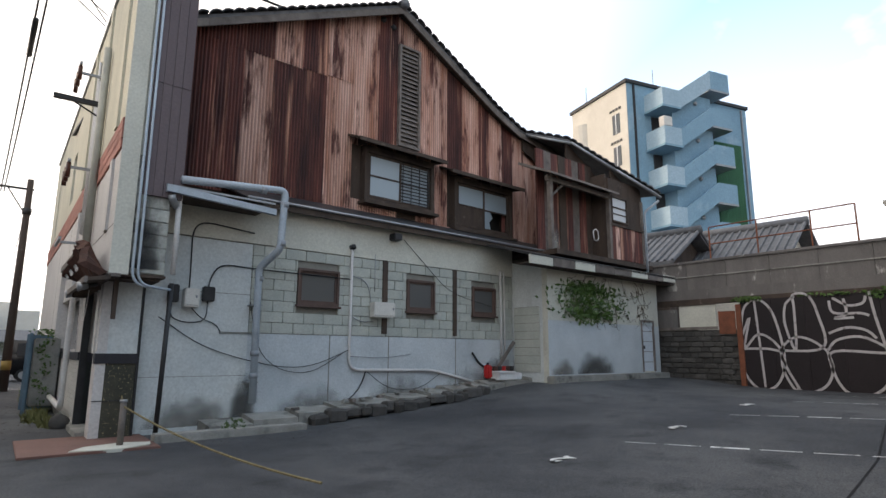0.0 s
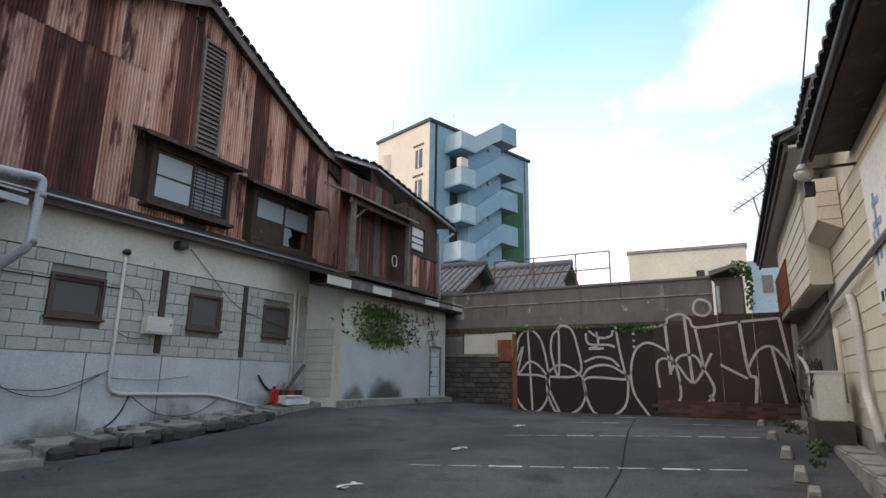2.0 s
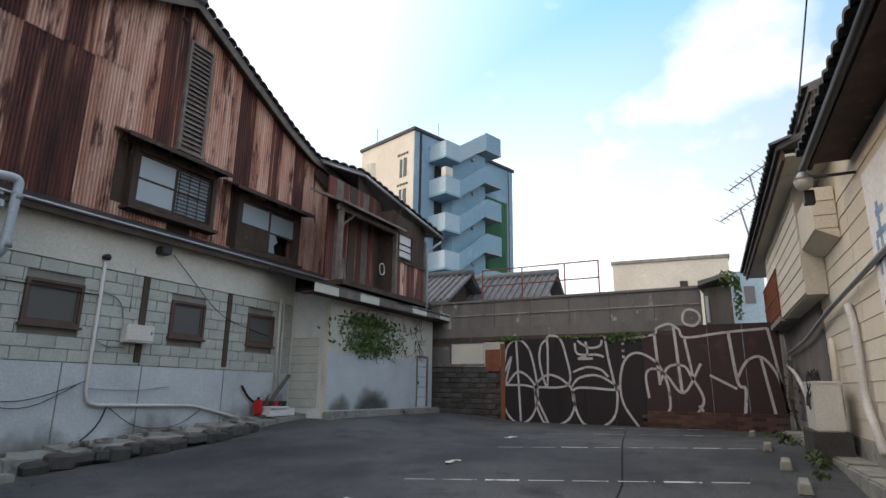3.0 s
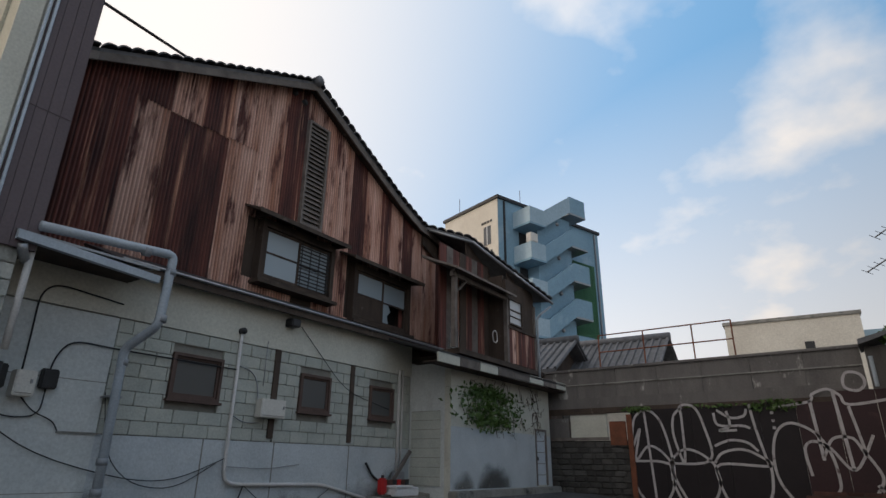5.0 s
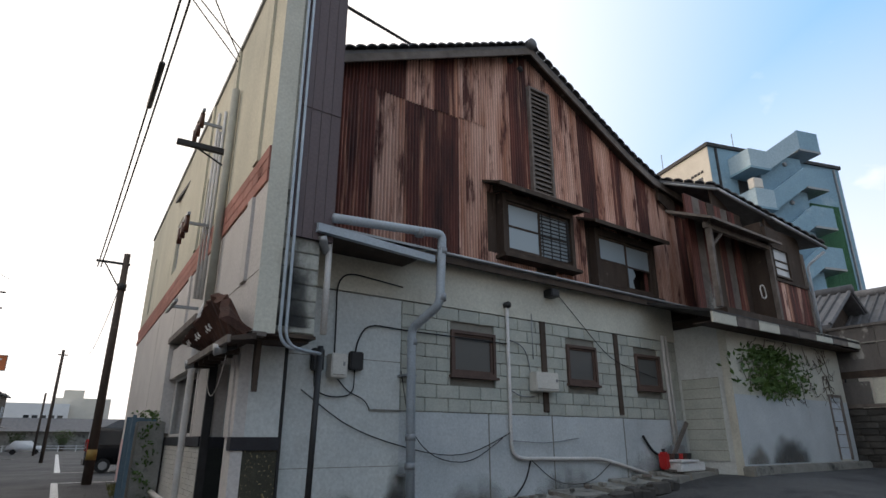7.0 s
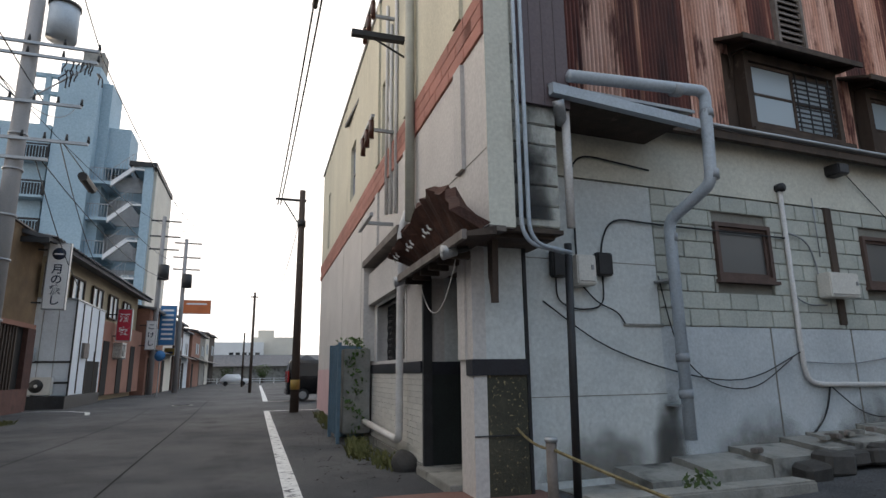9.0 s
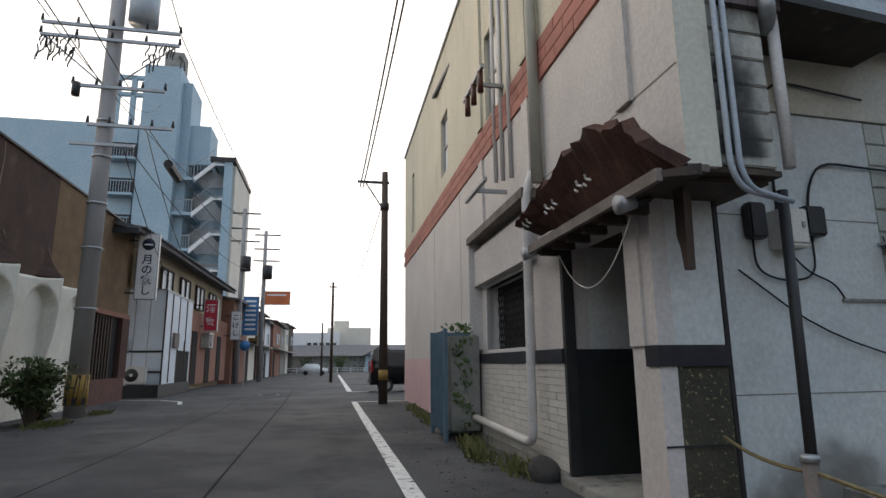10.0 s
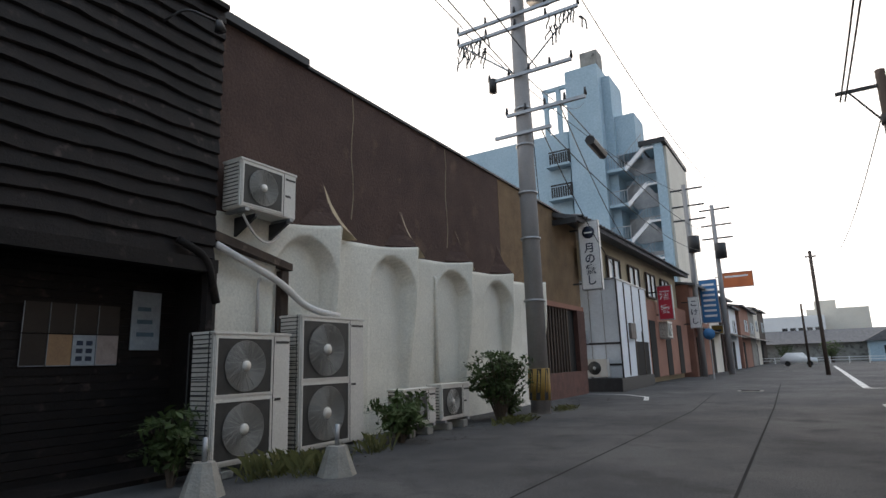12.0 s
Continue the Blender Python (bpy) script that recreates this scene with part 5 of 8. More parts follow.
def stroke(pts, closed=False, r=0.036):
    pts = [Vector((GX - 0.022, py(a), pz(b))) for a, b in pts]
    out = []
    n = len(pts)
    for i in range(n if closed else n - 1):
        p0 = pts[(i - 1) % n] if closed or i > 0 else pts[i]
        p1, p2 = pts[i], pts[(i + 1) % n]
        p3 = pts[(i + 2) % n] if closed or i + 2 < n else p2
        for k in range(5):
            t = k / 5
            out.append(0.5 * ((2 * p1) + (p2 - p0) * t + (2 * p0 - 5 * p1 + 4 * p2 - p3) * t * t + (3 * p1 - p0 - 3 * p2 + p3) * t ** 3))
    out.append(pts[0] if closed else pts[-1])
    bm = bm_new()
    prev = None
    for i, p in enumerate(out):
        d = (out[min(i + 1, len(out) - 1)] - out[max(i - 1, 0)]).normalized()
        s = Vector((0, -d.z, d.y)) * r
        row = [bm.verts.new((GX - 0.004, q.y, q.z)) for q in (p - s, p + s)]
        if prev:
            bm.faces.new((prev[0], row[0], row[1], prev[1]))
        prev = row
    part("spray_stroke", bm, SPRAY, gw)


stroke([(925, 582), (905, 600), (897, 660), (900, 700), (920, 724), (945, 722), (962, 700), (966, 665), (955, 610), (940, 588), (925, 583)])
stroke([(925, 583), (928, 640), (932, 722)])
stroke([(898, 645), (915, 612), (903, 660), (925, 640), (945, 645), (962, 665), (940, 662), (900, 662)])
stroke([(965, 662), (962, 690), (975, 720), (985, 724), (968, 690), (962, 664), (985, 645), (1010, 650), (1030, 665)])
stroke([(990, 582), (975, 595), (972, 625), (985, 664), (988, 600), (988, 580), (1010, 582), (1022, 610), (1026, 660), (965, 665)])
stroke([(1030, 665), (1036, 690), (1025, 715), (1000, 727), (980, 722)])
stroke([(1032, 664), (1045, 650), (1075, 645), (1100, 655), (1112, 668), (1040, 666), (1035, 690), (1050, 722), (1080, 727), (1105, 710), (1112, 680), (1110, 660)])
stroke([(1035, 640), (1060, 632), (1085, 636), (1098, 648)])
stroke([(1040, 592), (1045, 610), (1080, 612), (1092, 616)])
stroke([(1060, 590), (1062, 612), (1045, 618), (1072, 618)])
stroke([(1045, 588), (1065, 600), (1085, 598), (1090, 588)])
stroke([(1095, 582), (1100, 620), (1110, 668)])
stroke([(1145, 724), (1122, 690), (1118, 655), (1128, 622), (1150, 610), (1180, 625), (1195, 655), (1198, 690), (1192, 702)])
stroke([(1165, 680), (1162, 645), (1175, 635), (1195, 645), (1220, 672), (1250, 628)])
stroke([(1125, 588), (1178, 582), (1185, 572), (1205, 566), (1220, 575), (1230, 588), (1290, 582), (1352, 578)])
stroke([(1180, 580), (1184, 660)], r=0.042)
stroke([(1212, 570), (1218, 672)], r=0.042)
stroke([(1228, 590), (1236, 650), (1225, 632), (1200, 632), (1185, 655)])
stroke([(1236, 650), (1250, 680), (1240, 700)])
stroke([(1295, 580), (1302, 655), (1312, 665), (1308, 702)], r=0.042)
stroke([(1262, 645), (1300, 665)])
stroke([(1302, 650), (1318, 625), (1340, 620), (1360, 650), (1368, 702)])
stroke([(1338, 620), (1350, 700)])
stroke([(1352, 578), (1360, 640), (1368, 702)])
stroke([(1228, 555), (1235, 545), (1250, 548), (1255, 560), (1245, 570), (1230, 566)], closed=True)
stroke([(1242, 690), (1248, 698)])
for q in (595, 606, 616):
    stroke([(1126, q - 2), (1126, q + 2)], r=0.042)
# low brick kerb in front of the fence
bw = thing("brick_kerb", "low kerb wall of dark red bricks", "brick wall", kind="structure")
BR_ME = mesh_of("brick", bbox(0, 0.15, 0, 0.36, 0, 0.1, 0.012), BRICK)
part("mortar", bbox(GX - 0.17, GX - 0.03, -0.75, 3.0, 0.3, 0.92), STONE_DARK, bw)
for row in range(5):
    y = -0.75 + (0.19 if row % 2 else 0)
    while y < 2.9:
        piece("brick", BR_ME, bw, at(GX - 0.19 + rng.uniform(-0.012, 0.012), y, 0.43 + row * 0.112))
        y += 0.375
# stone wall and concrete parapet between annex and fence
sw = thing("wall_stone", "blackened rough stone wall below pale metal boards", "wall", kind="structure")
part("core", bbox(GX + 0.05, GX + 0.3, 7.9, 11.6, 0.2, 2.35), STONE_DARK, sw)
r_ = random.Random(9)
for row in range(11):
    y = 7.9 + (0.2 if row % 2 else 0.0)
    while y < 11.4:
        wd = r_.uniform(0.3, 0.5)
        piece("stone", STONE_ME, sw, at(GX + 0.06 + r_.uniform(-0.02, 0.02), y + wd / 2, 0.42 + row * 0.18) @ Matrix.Diagonal((0.12, wd * 0.98, 0.172, 1)))
        y += wd
part("metal_boards", bbox(GX + 0.02, GX + 0.1, 8.6, 9.9, 2.45, 3.2), WALL_CREAM, sw, "pale flaking board")
part("metal_boards", bbox(GX + 0.02, GX + 0.1, 10.0, 11.6, 2.4, 3.1), CONC_STREAK, sw)
part("rust_flap", bbox(GX - 0.02, GX + 0.02, 7.95, 8.5, 2.2, 2.95), RUSTY, sw)
part("board_batten", bbox(GX - 0.01, GX + 0.02, 8.55, 11.6, 2.36, 2.46), WOOD_GREY, sw)
part("board_batten", bbox(GX - 0.01, GX + 0.02, 8.55, 11.6, 3.2, 3.3), WOOD_DARK, sw)
pp = thing("wall_parapet", "streaked grey concrete parapet with flaked paint patches", "wall", kind="structure")
for k in range(8):
    y0 = 1.25 + k * 1.4
    part("slab", bbox(GX + 0.25, GX + 0.45, y0 + 0.006, y0 + 1.394, 3.75, 4.72), CONC_STREAK, pp)
part("cornice", bbox(GX + 0.12, GX + 0.3, 1.25, 12.4, 3.42, 3.76), CONC_STREAK, pp)
part("cap", bbox(GX + 0.2, GX + 0.5, 1.2, 12.4, 4.72, 4.8), CONC_STREAK, pp)
part("string_line", bbox(GX + 0.22, GX + 0.252, 1.25, 12.4, 4.22, 4.26), CONCRETE, pp)
# dark strip added to draw the shade below the cornice
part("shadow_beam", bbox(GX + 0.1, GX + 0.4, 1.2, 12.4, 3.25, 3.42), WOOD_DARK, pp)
bm = bm_new()
for c, s, k in (((GX - 0.03, 7.6, 3.3), (0.08, 0.55, 0.1), 110), ((GX - 0.03, 3.6, 3.25), (0.08, 0.75, 0.18), 190), ((GX - 0.03, 5.2, 3.3), (0.06, 1.0, 0.05), 60)):
    leaf_cloud(bm, c, s, k, 0.07, r_)
solo("creeper", bm, IVY, "creeper trailing over the fence top", "plant")
# roof rail on the parapet
t = thing("roof_railing", "thin rusty pipe railing on the parapet roof", "railing")
for y in (8.8, 7.2, 5.6, 4.4):
    part("post", tube(bm_new(), [(GX + 0.4, y, 4.78), (GX + 0.4, y, 5.95)], 0.025, 6), RUSTY, t)
for z in (5.35, 5.95):
    part("rail", tube(bm_new(), [(GX + 0.4, 8.8, z), (GX + 0.4, 4.4, z)], 0.022, 6), RUSTY, t)
# small tiled porch at the parapet end
t = thing("tiled_canopy", "small dark tiled canopy draped with creeper", "canopy")
part("roof", prism(bm_new(), [(1.25, 4.85), (0.45, 5.05), (0.45, 4.95), (1.25, 4.7)], "x", GX - 0.3, GX + 1.2), TILE, t)
part("wall", bbox(GX + 0.1, GX + 1.0, 0.4, 1.15, 3.5, 4.7), CONC_STREAK, t)
part("downpipe", tube(bm_new(), [(GX - 0.1, 1.05, 4.4), (GX - 0.1, 1.05, 3.6)], 0.05, 8), PIPE, t)
bm = leaf_cloud(bm_new(), (GX + 0.1, 0.45, 4.9), (0.5, 0.35, 0.28), 170, 0.08, r_)
leaf_cloud(bm, (GX - 0.1, 0.2, 4.3), (0.1, 0.12, 0.7), 110, 0.08, r_)
solo("creeper", bm, IVY, "creeper hanging from the tiled canopy", "plant")
# wheel stops
ws = thing("wheel_stop", "worn concrete wheel stop on the car park", "wheel stop", at(9.6, -0.62, gz(9.6, -0.62)), "wheel stops")
bm = prism(bm_new(), [(-0.09, -0.02), (0.09, -0.02), (0.06, 0.12), (-0.06, 0.12)], "x", -0.34, 0.34)
bmesh.ops.bevel(bm, geom=bm.edges[:], offset=0.012, segments=1, affect="EDGES")
part("block", bm, CONCRETE, ws)
for x, y in ((8.4, -0.75), (11.2, -0.45), (13.3, -0.2), (17.2, 0.15)):
    copy_thing(ws, at(x, y, gz(x, y)))

# ---- cream-sided building on the other side of the yard ----
RM = at(19.5, -1.0, 0, 0, 0, 4.5)
rb = thing("wall_siding", "cream horizontal siding boards over a stained concrete base", "wall", RM, kind="structure")
part("core", bbox(-17.5, 0.0, -0.3, -0.03, 0.0, 4.96), SIDING, rb)
SB_ME = mesh_of("siding_board", prism(bm_new(), [(-0.03, 0.0), (0.012, 0.0), (0.0, 0.285), (-0.03, 0.285)], "x", 0, 4.36), SIDING)
for row in range(14):
    for k in range(4):
        piece("siding_board", SB_ME, rb, at(-17.5 + k * 4.375, 0, 0.85 + row * 0.29))
part("base", bbox(-17.5, 0.0, -0.3, 0.06, 0.0, 0.84), CONCRETE, rb)
part("far_return", bbox(-0.3, 0.0, -6, -0.3, 0, 4.9), SIDING, rb)
rr = thing("roof_siding", "dark tiled eave with brown gutter and shaded soffit", "roof", RM, kind="structure")
part("soffit", bbox(-17.5, -9.4, -0.05, 0.48, 4.92, 4.97), WOOD_DARK, rr)
part("roof_slab", prism(bm_new(), [(0.54, 4.96), (0.54, 5.08), (-4, 6.7), (-4, 6.55)], "x", -17.6, -9.35), TILE, rr)
part("fascia", bbox(-17.6, -9.35, 0.48, 0.53, 4.84, 5.0), WOOD_DARK, rr)
smooth(part("gutter", tube(bm_new(), [(-17.6, 0.59, 4.93), (-9.3, 0.59, 4.89)], 0.06, 8), METAL_DARK, rr))
for k in range(27):
    piece("roof_tile", TILE_ME, rr, at(-9.4 - k * 0.3, 0.66, 5.06, 0, 0, 180) @ pose(0, 0, 0, 18, 0, 0))
# farther house: jettied upper storey, deep white soffit, tiled roofs
fb = thing("wall_rear_house", "rear house with jettied siding storey and deep white soffit", "house wall", RM, kind="structure")
part("wall", bbox(-9.3, 3.5, -0.4, -0.05, 4.9, 6.1), SIDING, fb)
part("upper_storey", bbox(-6.55, 0.0, 0.02, 0.36, 3.35, 5.5), SIDING, fb, "overhanging siding-clad upper storey")
JB_ME = mesh_of("siding_board", prism(bm_new(), [(-0.012, 0.0), (0.022, 0.0), (0.008, 0.255), (-0.012, 0.255)], "x", 0, 6.5), SIDING)
for row in range(8):
    piece("siding_board", JB_ME, fb, at(-6.53, 0.372, 3.38 + row * 0.262))
part("base_wall", bbox(-5.6, 3.5, -0.4, 0.03, 0, 3.36), CONC_STREAK, fb, "grey-brown rendered base")
part("soffit", bbox(-8.3, 3.6, -0.05, 0.66, 5.5, 5.55), WALL_CREAM, fb, "pale boarded soffit")
part("fascia", bbox(-8.3, 3.6, 0.66, 0.72, 5.44, 5.62), WOOD_DARK, fb)
part("roof", prism(bm_new(), [(0.78, 5.6), (0.78, 5.7), (-0.1, 6.1), (-0.1, 5.98)], "x", -8.4, 3.7), TILE, fb)
for k in range(40):
    piece("roof_tile", TILE_ME, fb, at(3.5 - k * 0.3, 0.86, 5.68, 0, 0, 180) @ pose(0, 0, 0, 24, 0, 0))
part("top_roof", prism(bm_new(), [(0.3, 6.3), (0.3, 6.42), (-3, 7.6), (-3, 7.45)], "x", -9.0, -5.0), TILE, fb)
part("top_fascia", bbox(-9.0, -5.0, 0.2, 0.26, 6.16, 6.32), WOOD_DARK, fb)
part("gable_red", bbox(-8.3, -5.1, -0.05, 0.18, 6.05, 6.3), SALMON, fb, "red-brown boarding under the top roof")
for k in range(13):
    piece("roof_tile", TILE_ME, fb, at(-5.1 - k * 0.3, 0.36, 6.4, 0, 0, 180) @ pose(0, 0, 0, 24, 0, 0))
bx = thing("wall_box", "boxed-out cream duct casing on the siding wall", "casing", RM)
part("upper_box", bbox(-8.2, -6.6, 0.02, 0.36, 4.2, 4.92, 0.01), SIDING, bx)
part("box_foot", prism(bm_new(), [(0.02, 4.02), (0.02, 4.19), (0.34, 4.19)], "x", -8.2, -6.6), SIDING, bx)
for k in range(2):
    part("board_line", bbox(-8.206, -8.201, 0.03, 0.35, 4.42 + k * 0.25, 4.435 + k * 0.25), JOINT, bx)
bl = thing("balcony", "rusty iron balcony rail on the rear house", "balcony", RM)
part("slab", bbox(-2.6, 1.2, -0.05, 0.45, 3.3, 3.42), CONCRETE, bl)
for k in range(20):
    u = -2.55 + k * 0.19
    part("baluster", tube(bm_new(), [(u, 0.42, 3.42), (u, 0.42, 4.6)], 0.018, 5), RUSTY, bl)
for z in (3.55, 4.0, 4.6):
    part("rail", tube(bm_new(), [(-2.6, 0.42, z), (1.2, 0.42, z)], 0.028, 5), RUSTY, bl)
for k in range(4):
    part("stay", tube(bm_new(), [(-2.5 + k * 0.9, 0.42, 3.45), (-1.8 + k * 0.9, 0.42, 4.6)], 0.016, 5), RUSTY, bl)
# flood lamp
t = thing("flood_lamp", "round glass flood lamp on a dark arm, unlit", "lamp", RM)
smooth(part("arm", tube(bm_new(), [(-9.75, 0.02, 4.6), (-9.55, 0.6, 4.66)], 0.022, 6), METAL_DARK, t))
bm = bm_new()
bmesh.ops.create_uvsphere(bm, u_segments=16, v_segments=10, radius=0.13)
bmesh.ops.translate(bm, vec=(-9.55, 0.64, 4.6), verts=bm.verts)
smooth(part("globe", bm, glass("lamp_glass", (0.35, 0.35, 0.33), 0.08), t))
smooth(part("hood", tube(bm_new(), [(-9.55, 0.64, 4.63), (-9.55, 0.64, 4.75)], 0.14, 14, 0.06), METAL_GREY, t))
part("mount", bbox(-9.45, -9.3, 0.5, 0.64, 4.3, 4.5), METAL_DARK, t)
# painted wall sign
sg = thing("wall_sign", "white wall sign with faded blue lettering", "sign", RM)
part("panel", bbox(-13.2, -10.1, 0.02, 0.06, 2.39, 4.43, 0.01), SIGN_WHITE, sg)
SB = mat("faded_blue_lettering", (0.12, 0.22, 0.42), (0.3, 0.4, 0.55), 0.6, scale=5, bump=0)
r_ = random.Random(12)
for k in range(3):
    u = -10.85 - k * 0.8
    for j in range(3):
        z = 3.2 + j * 0.26
        part("letter_bar", bbox(u, u + 0.55 - 0.1 * j, 0.06, 0.065, z, z + 0.09), SB, sg)
    part("letter_bar", bbox(u + 0.2, u + 0.3, 0.06, 0.065, 3.05, 3.9), SB, sg)
    part("letter_bar", bbox(u + 0.42, u + 0.52, 0.06, 0.065, 3.0, 3.45), SB, sg)
for k in range(12):
    part("small_text_bar", bbox(-10.4 - k * 0.2, -10.28 - k * 0.2, 0.06, 0.065, 2.55, 2.68), INK, sg)
# pipes and cables on the siding
smooth(solo("conduit", tube(bm_new(), arc([(-8.3, 0.08, 2.9), (-8.5, 0.08, 2.55), (-8.6, 0.1, 1.4), (-9.3, 0.12, 0.75)], 0.25), 0.06, 8), PIPE_WHITE, "cream pipe curving down the siding", "pipe", RM))
smooth(solo("conduit", tube(bm_new(), arc([(-6.6, 0.1, 2.5), (-6.8, 0.12, 2.3), (-6.8, 0.12, 1.2)], 0.15), 0.05, 8), SIDING, "cream hooded vent pipe", "pipe", RM))
smooth(solo("conduit", tube(bm_new(), arc([(-0.5, 0.15, 2.6), (-4, 0.15, 2.7), (-7.0, 0.12, 3.0), (-12.0, 0.1, 3.3)], 0.4), 0.04, 6), METAL_GREY, "bundle of grey cables along the siding", "cable", RM))
smooth(solo("conduit", tube(bm_new(), arc([(-0.6, 0.2, 2.3), (-2.5, 0.25, 2.0), (-4.0, 0.3, 1.6), (-5.0, 0.35, 1.3)], 0.4), 0.045, 6), PIPE_WHITE, "white hose hanging to the yard unit", "hose", RM))
# yard unit (air conditioner seen from behind with loose wires)
t = thing("air_conditioner", "old ivory outdoor unit with loose wires on top", "air conditioner", RM)
part("casing", bbox(-7.5, -6.5, 0.2, 0.62, 0.92, 1.72, 0.02), AC_PAINT, t)
part("plinth", bbox(-7.6, -6.4, 0.15, 0.7, 0.45, 0.92), STONE_DARK, t)
part("top_lid", bbox(-7.52, -6.48, 0.18, 0.64, 1.7, 1.74), AC_PAINT, t)
bm = bm_new()
for k in range(8):
    tube(bm, [(-6.6 - 0.1 * k, 0.45, 1.74), (-6.7 - 0.09 * k, 0.55 + r_.uniform(-0.1, 0.1), 1.85 + r_.uniform(0, 0.12)), (-7.0 - 0.07 * k, 0.66, 1.6 - r_.uniform(0, 0.4))], 0.014, 4)
part("loose_wires", bm, WIRE, t)
# broken concrete steps at its foot
st = thing("step_edge", "broken mossy concrete edge along the siding base", "kerb", RM, kind="structure")
u = -15.5
while u < -2:
    w = r_.uniform(0.8, 1.6)
    part("kerb_stone", bbox(u, u + w - 0.03, 0.06, 0.55 + r_.uniform(-0.08, 0.08), 0.1, 0.48 + 0.012 * (u + 15), 0.03), CONCRETE, st)
    u += w
r2 = random.Random(77)
for (u, v, s, c) in ((-4.6, 0.75, 0.35, 60), (-9.8, 0.95, 0.18, 26), (-8.1, 0.75, 0.3, 50), (-2.5, 0.8, 0.5, 70)):
    bm = leaf_cloud(bm_new(), (u, v, 0.55), (s, s * 0.6, 0.14), c, 0.06, r2)
    solo("weeds", bm, LEAF, "small green weeds at the kerb", "weeds", RM, "weeds", "stuff")
bm = bm_new()
for k in range(14):
    tube(bm, [(-1.0 + r2.uniform(-0.5, 0.5), 0.15, 0.6), (-1.2 + r2.uniform(-0.6, 0.5), 0.3, 1.4), (-1.2 + r2.uniform(-0.6, 0.6), 0.2, 2.4)], 0.012, 4)
leaf_cloud(bm, (-1.2, 0.25, 1.6), (0.5, 0.2, 0.9), 90, 0.05, r2)
solo("bare_vines", bm, VINE, "dry vines in the corner by the fence", "plant", RM)
# television aerials
for u, v, z0, z1 in ((1.6, 0.0, 5.8, 8.7), (2.3, 0.35, 5.6, 7.8)):
    t = thing("tv_aerial", "thin roof television aerial on a leaning mast", "aerial", RM)
    part("mast", tube(bm_new(), [(u, v, z0), (u + 0.3, v + 0.35, z1)], 0.03, 6), ANTENNA, t)
    part("boom", tube(bm_new(), [(u - 0.6, v - 0.3, z1 + 0.2), (u + 0.8, v + 1.0, z1 - 0.25)], 0.022, 6), ANTENNA, t)
    bm = bm_new()
    for k in range(9):
        f = k / 8
        c = Vector((u - 0.6 + 1.4 * f, v - 0.3 + 1.3 * f, z1 + 0.2 - 0.45 * f))
        tube(bm, [c + Vector((-0.16, 0.15, 0.05)), c + Vector((0.16, -0.15, -0.05))], 0.01, 4)
    part("elements", bm, ANTENNA, t)

# ---- the other side of the street ----
LX = -9.05
lw = thing("wall_scalloped", "white scalloped plaster wall under rough brown plaster", "wall", kind="structure")
part("brown_upper", bbox(LX - 0.3, LX, 15.15, 25.6, 3.8, 7.05), BROWN_WALL, lw, "rough dark brown plaster")
part("ochre_end", bbox(LX - 0.3, LX + 0.005, 25.6, 28.4, 3.8, 7.05), OCHRE_WALL, lw, "ochre-brown plaster")
part("ochre_far", bbox(LX - 0.3, LX - 0.05, 28.4, 33.2, 3.45, 7.05), OCHRE_WALL, lw, "ochre-brown plaster")
for y in (18.6, 22.4):
    part("plaster_crack", tube(bm_new(), [(LX + 0.003, y + 0.04 * math.sin(k * 1.7), 7.0 - k * 0.45) for k in range(7)], 0.008, 4), TAN_FIN, lw)
part("coping", bbox(LX - 0.35, LX + 0.06, 17.2, 33.2, 7.05, 7.11), METAL_DARK, lw)
part("coping", bbox(LX - 0.35, LX + 0.12, 15.15, 17.2, 7.05, 7.2), METAL_DARK, lw)
part("lower_core", bbox(LX - 0.3, LX - 0.01, 15.15, 28.4, -0.05, 3.82), SCALLOP, lw)
part("roof_behind", bbox(LX - 8, LX - 0.3, 2.0, 33.2, 6.6, 6.7), METAL_DARK, lw)
BAYS = [(15.15, 17.69), (17.69, 20.25), (20.25, 22.79), (22.79, 25.33), (25.33, 27.9)]
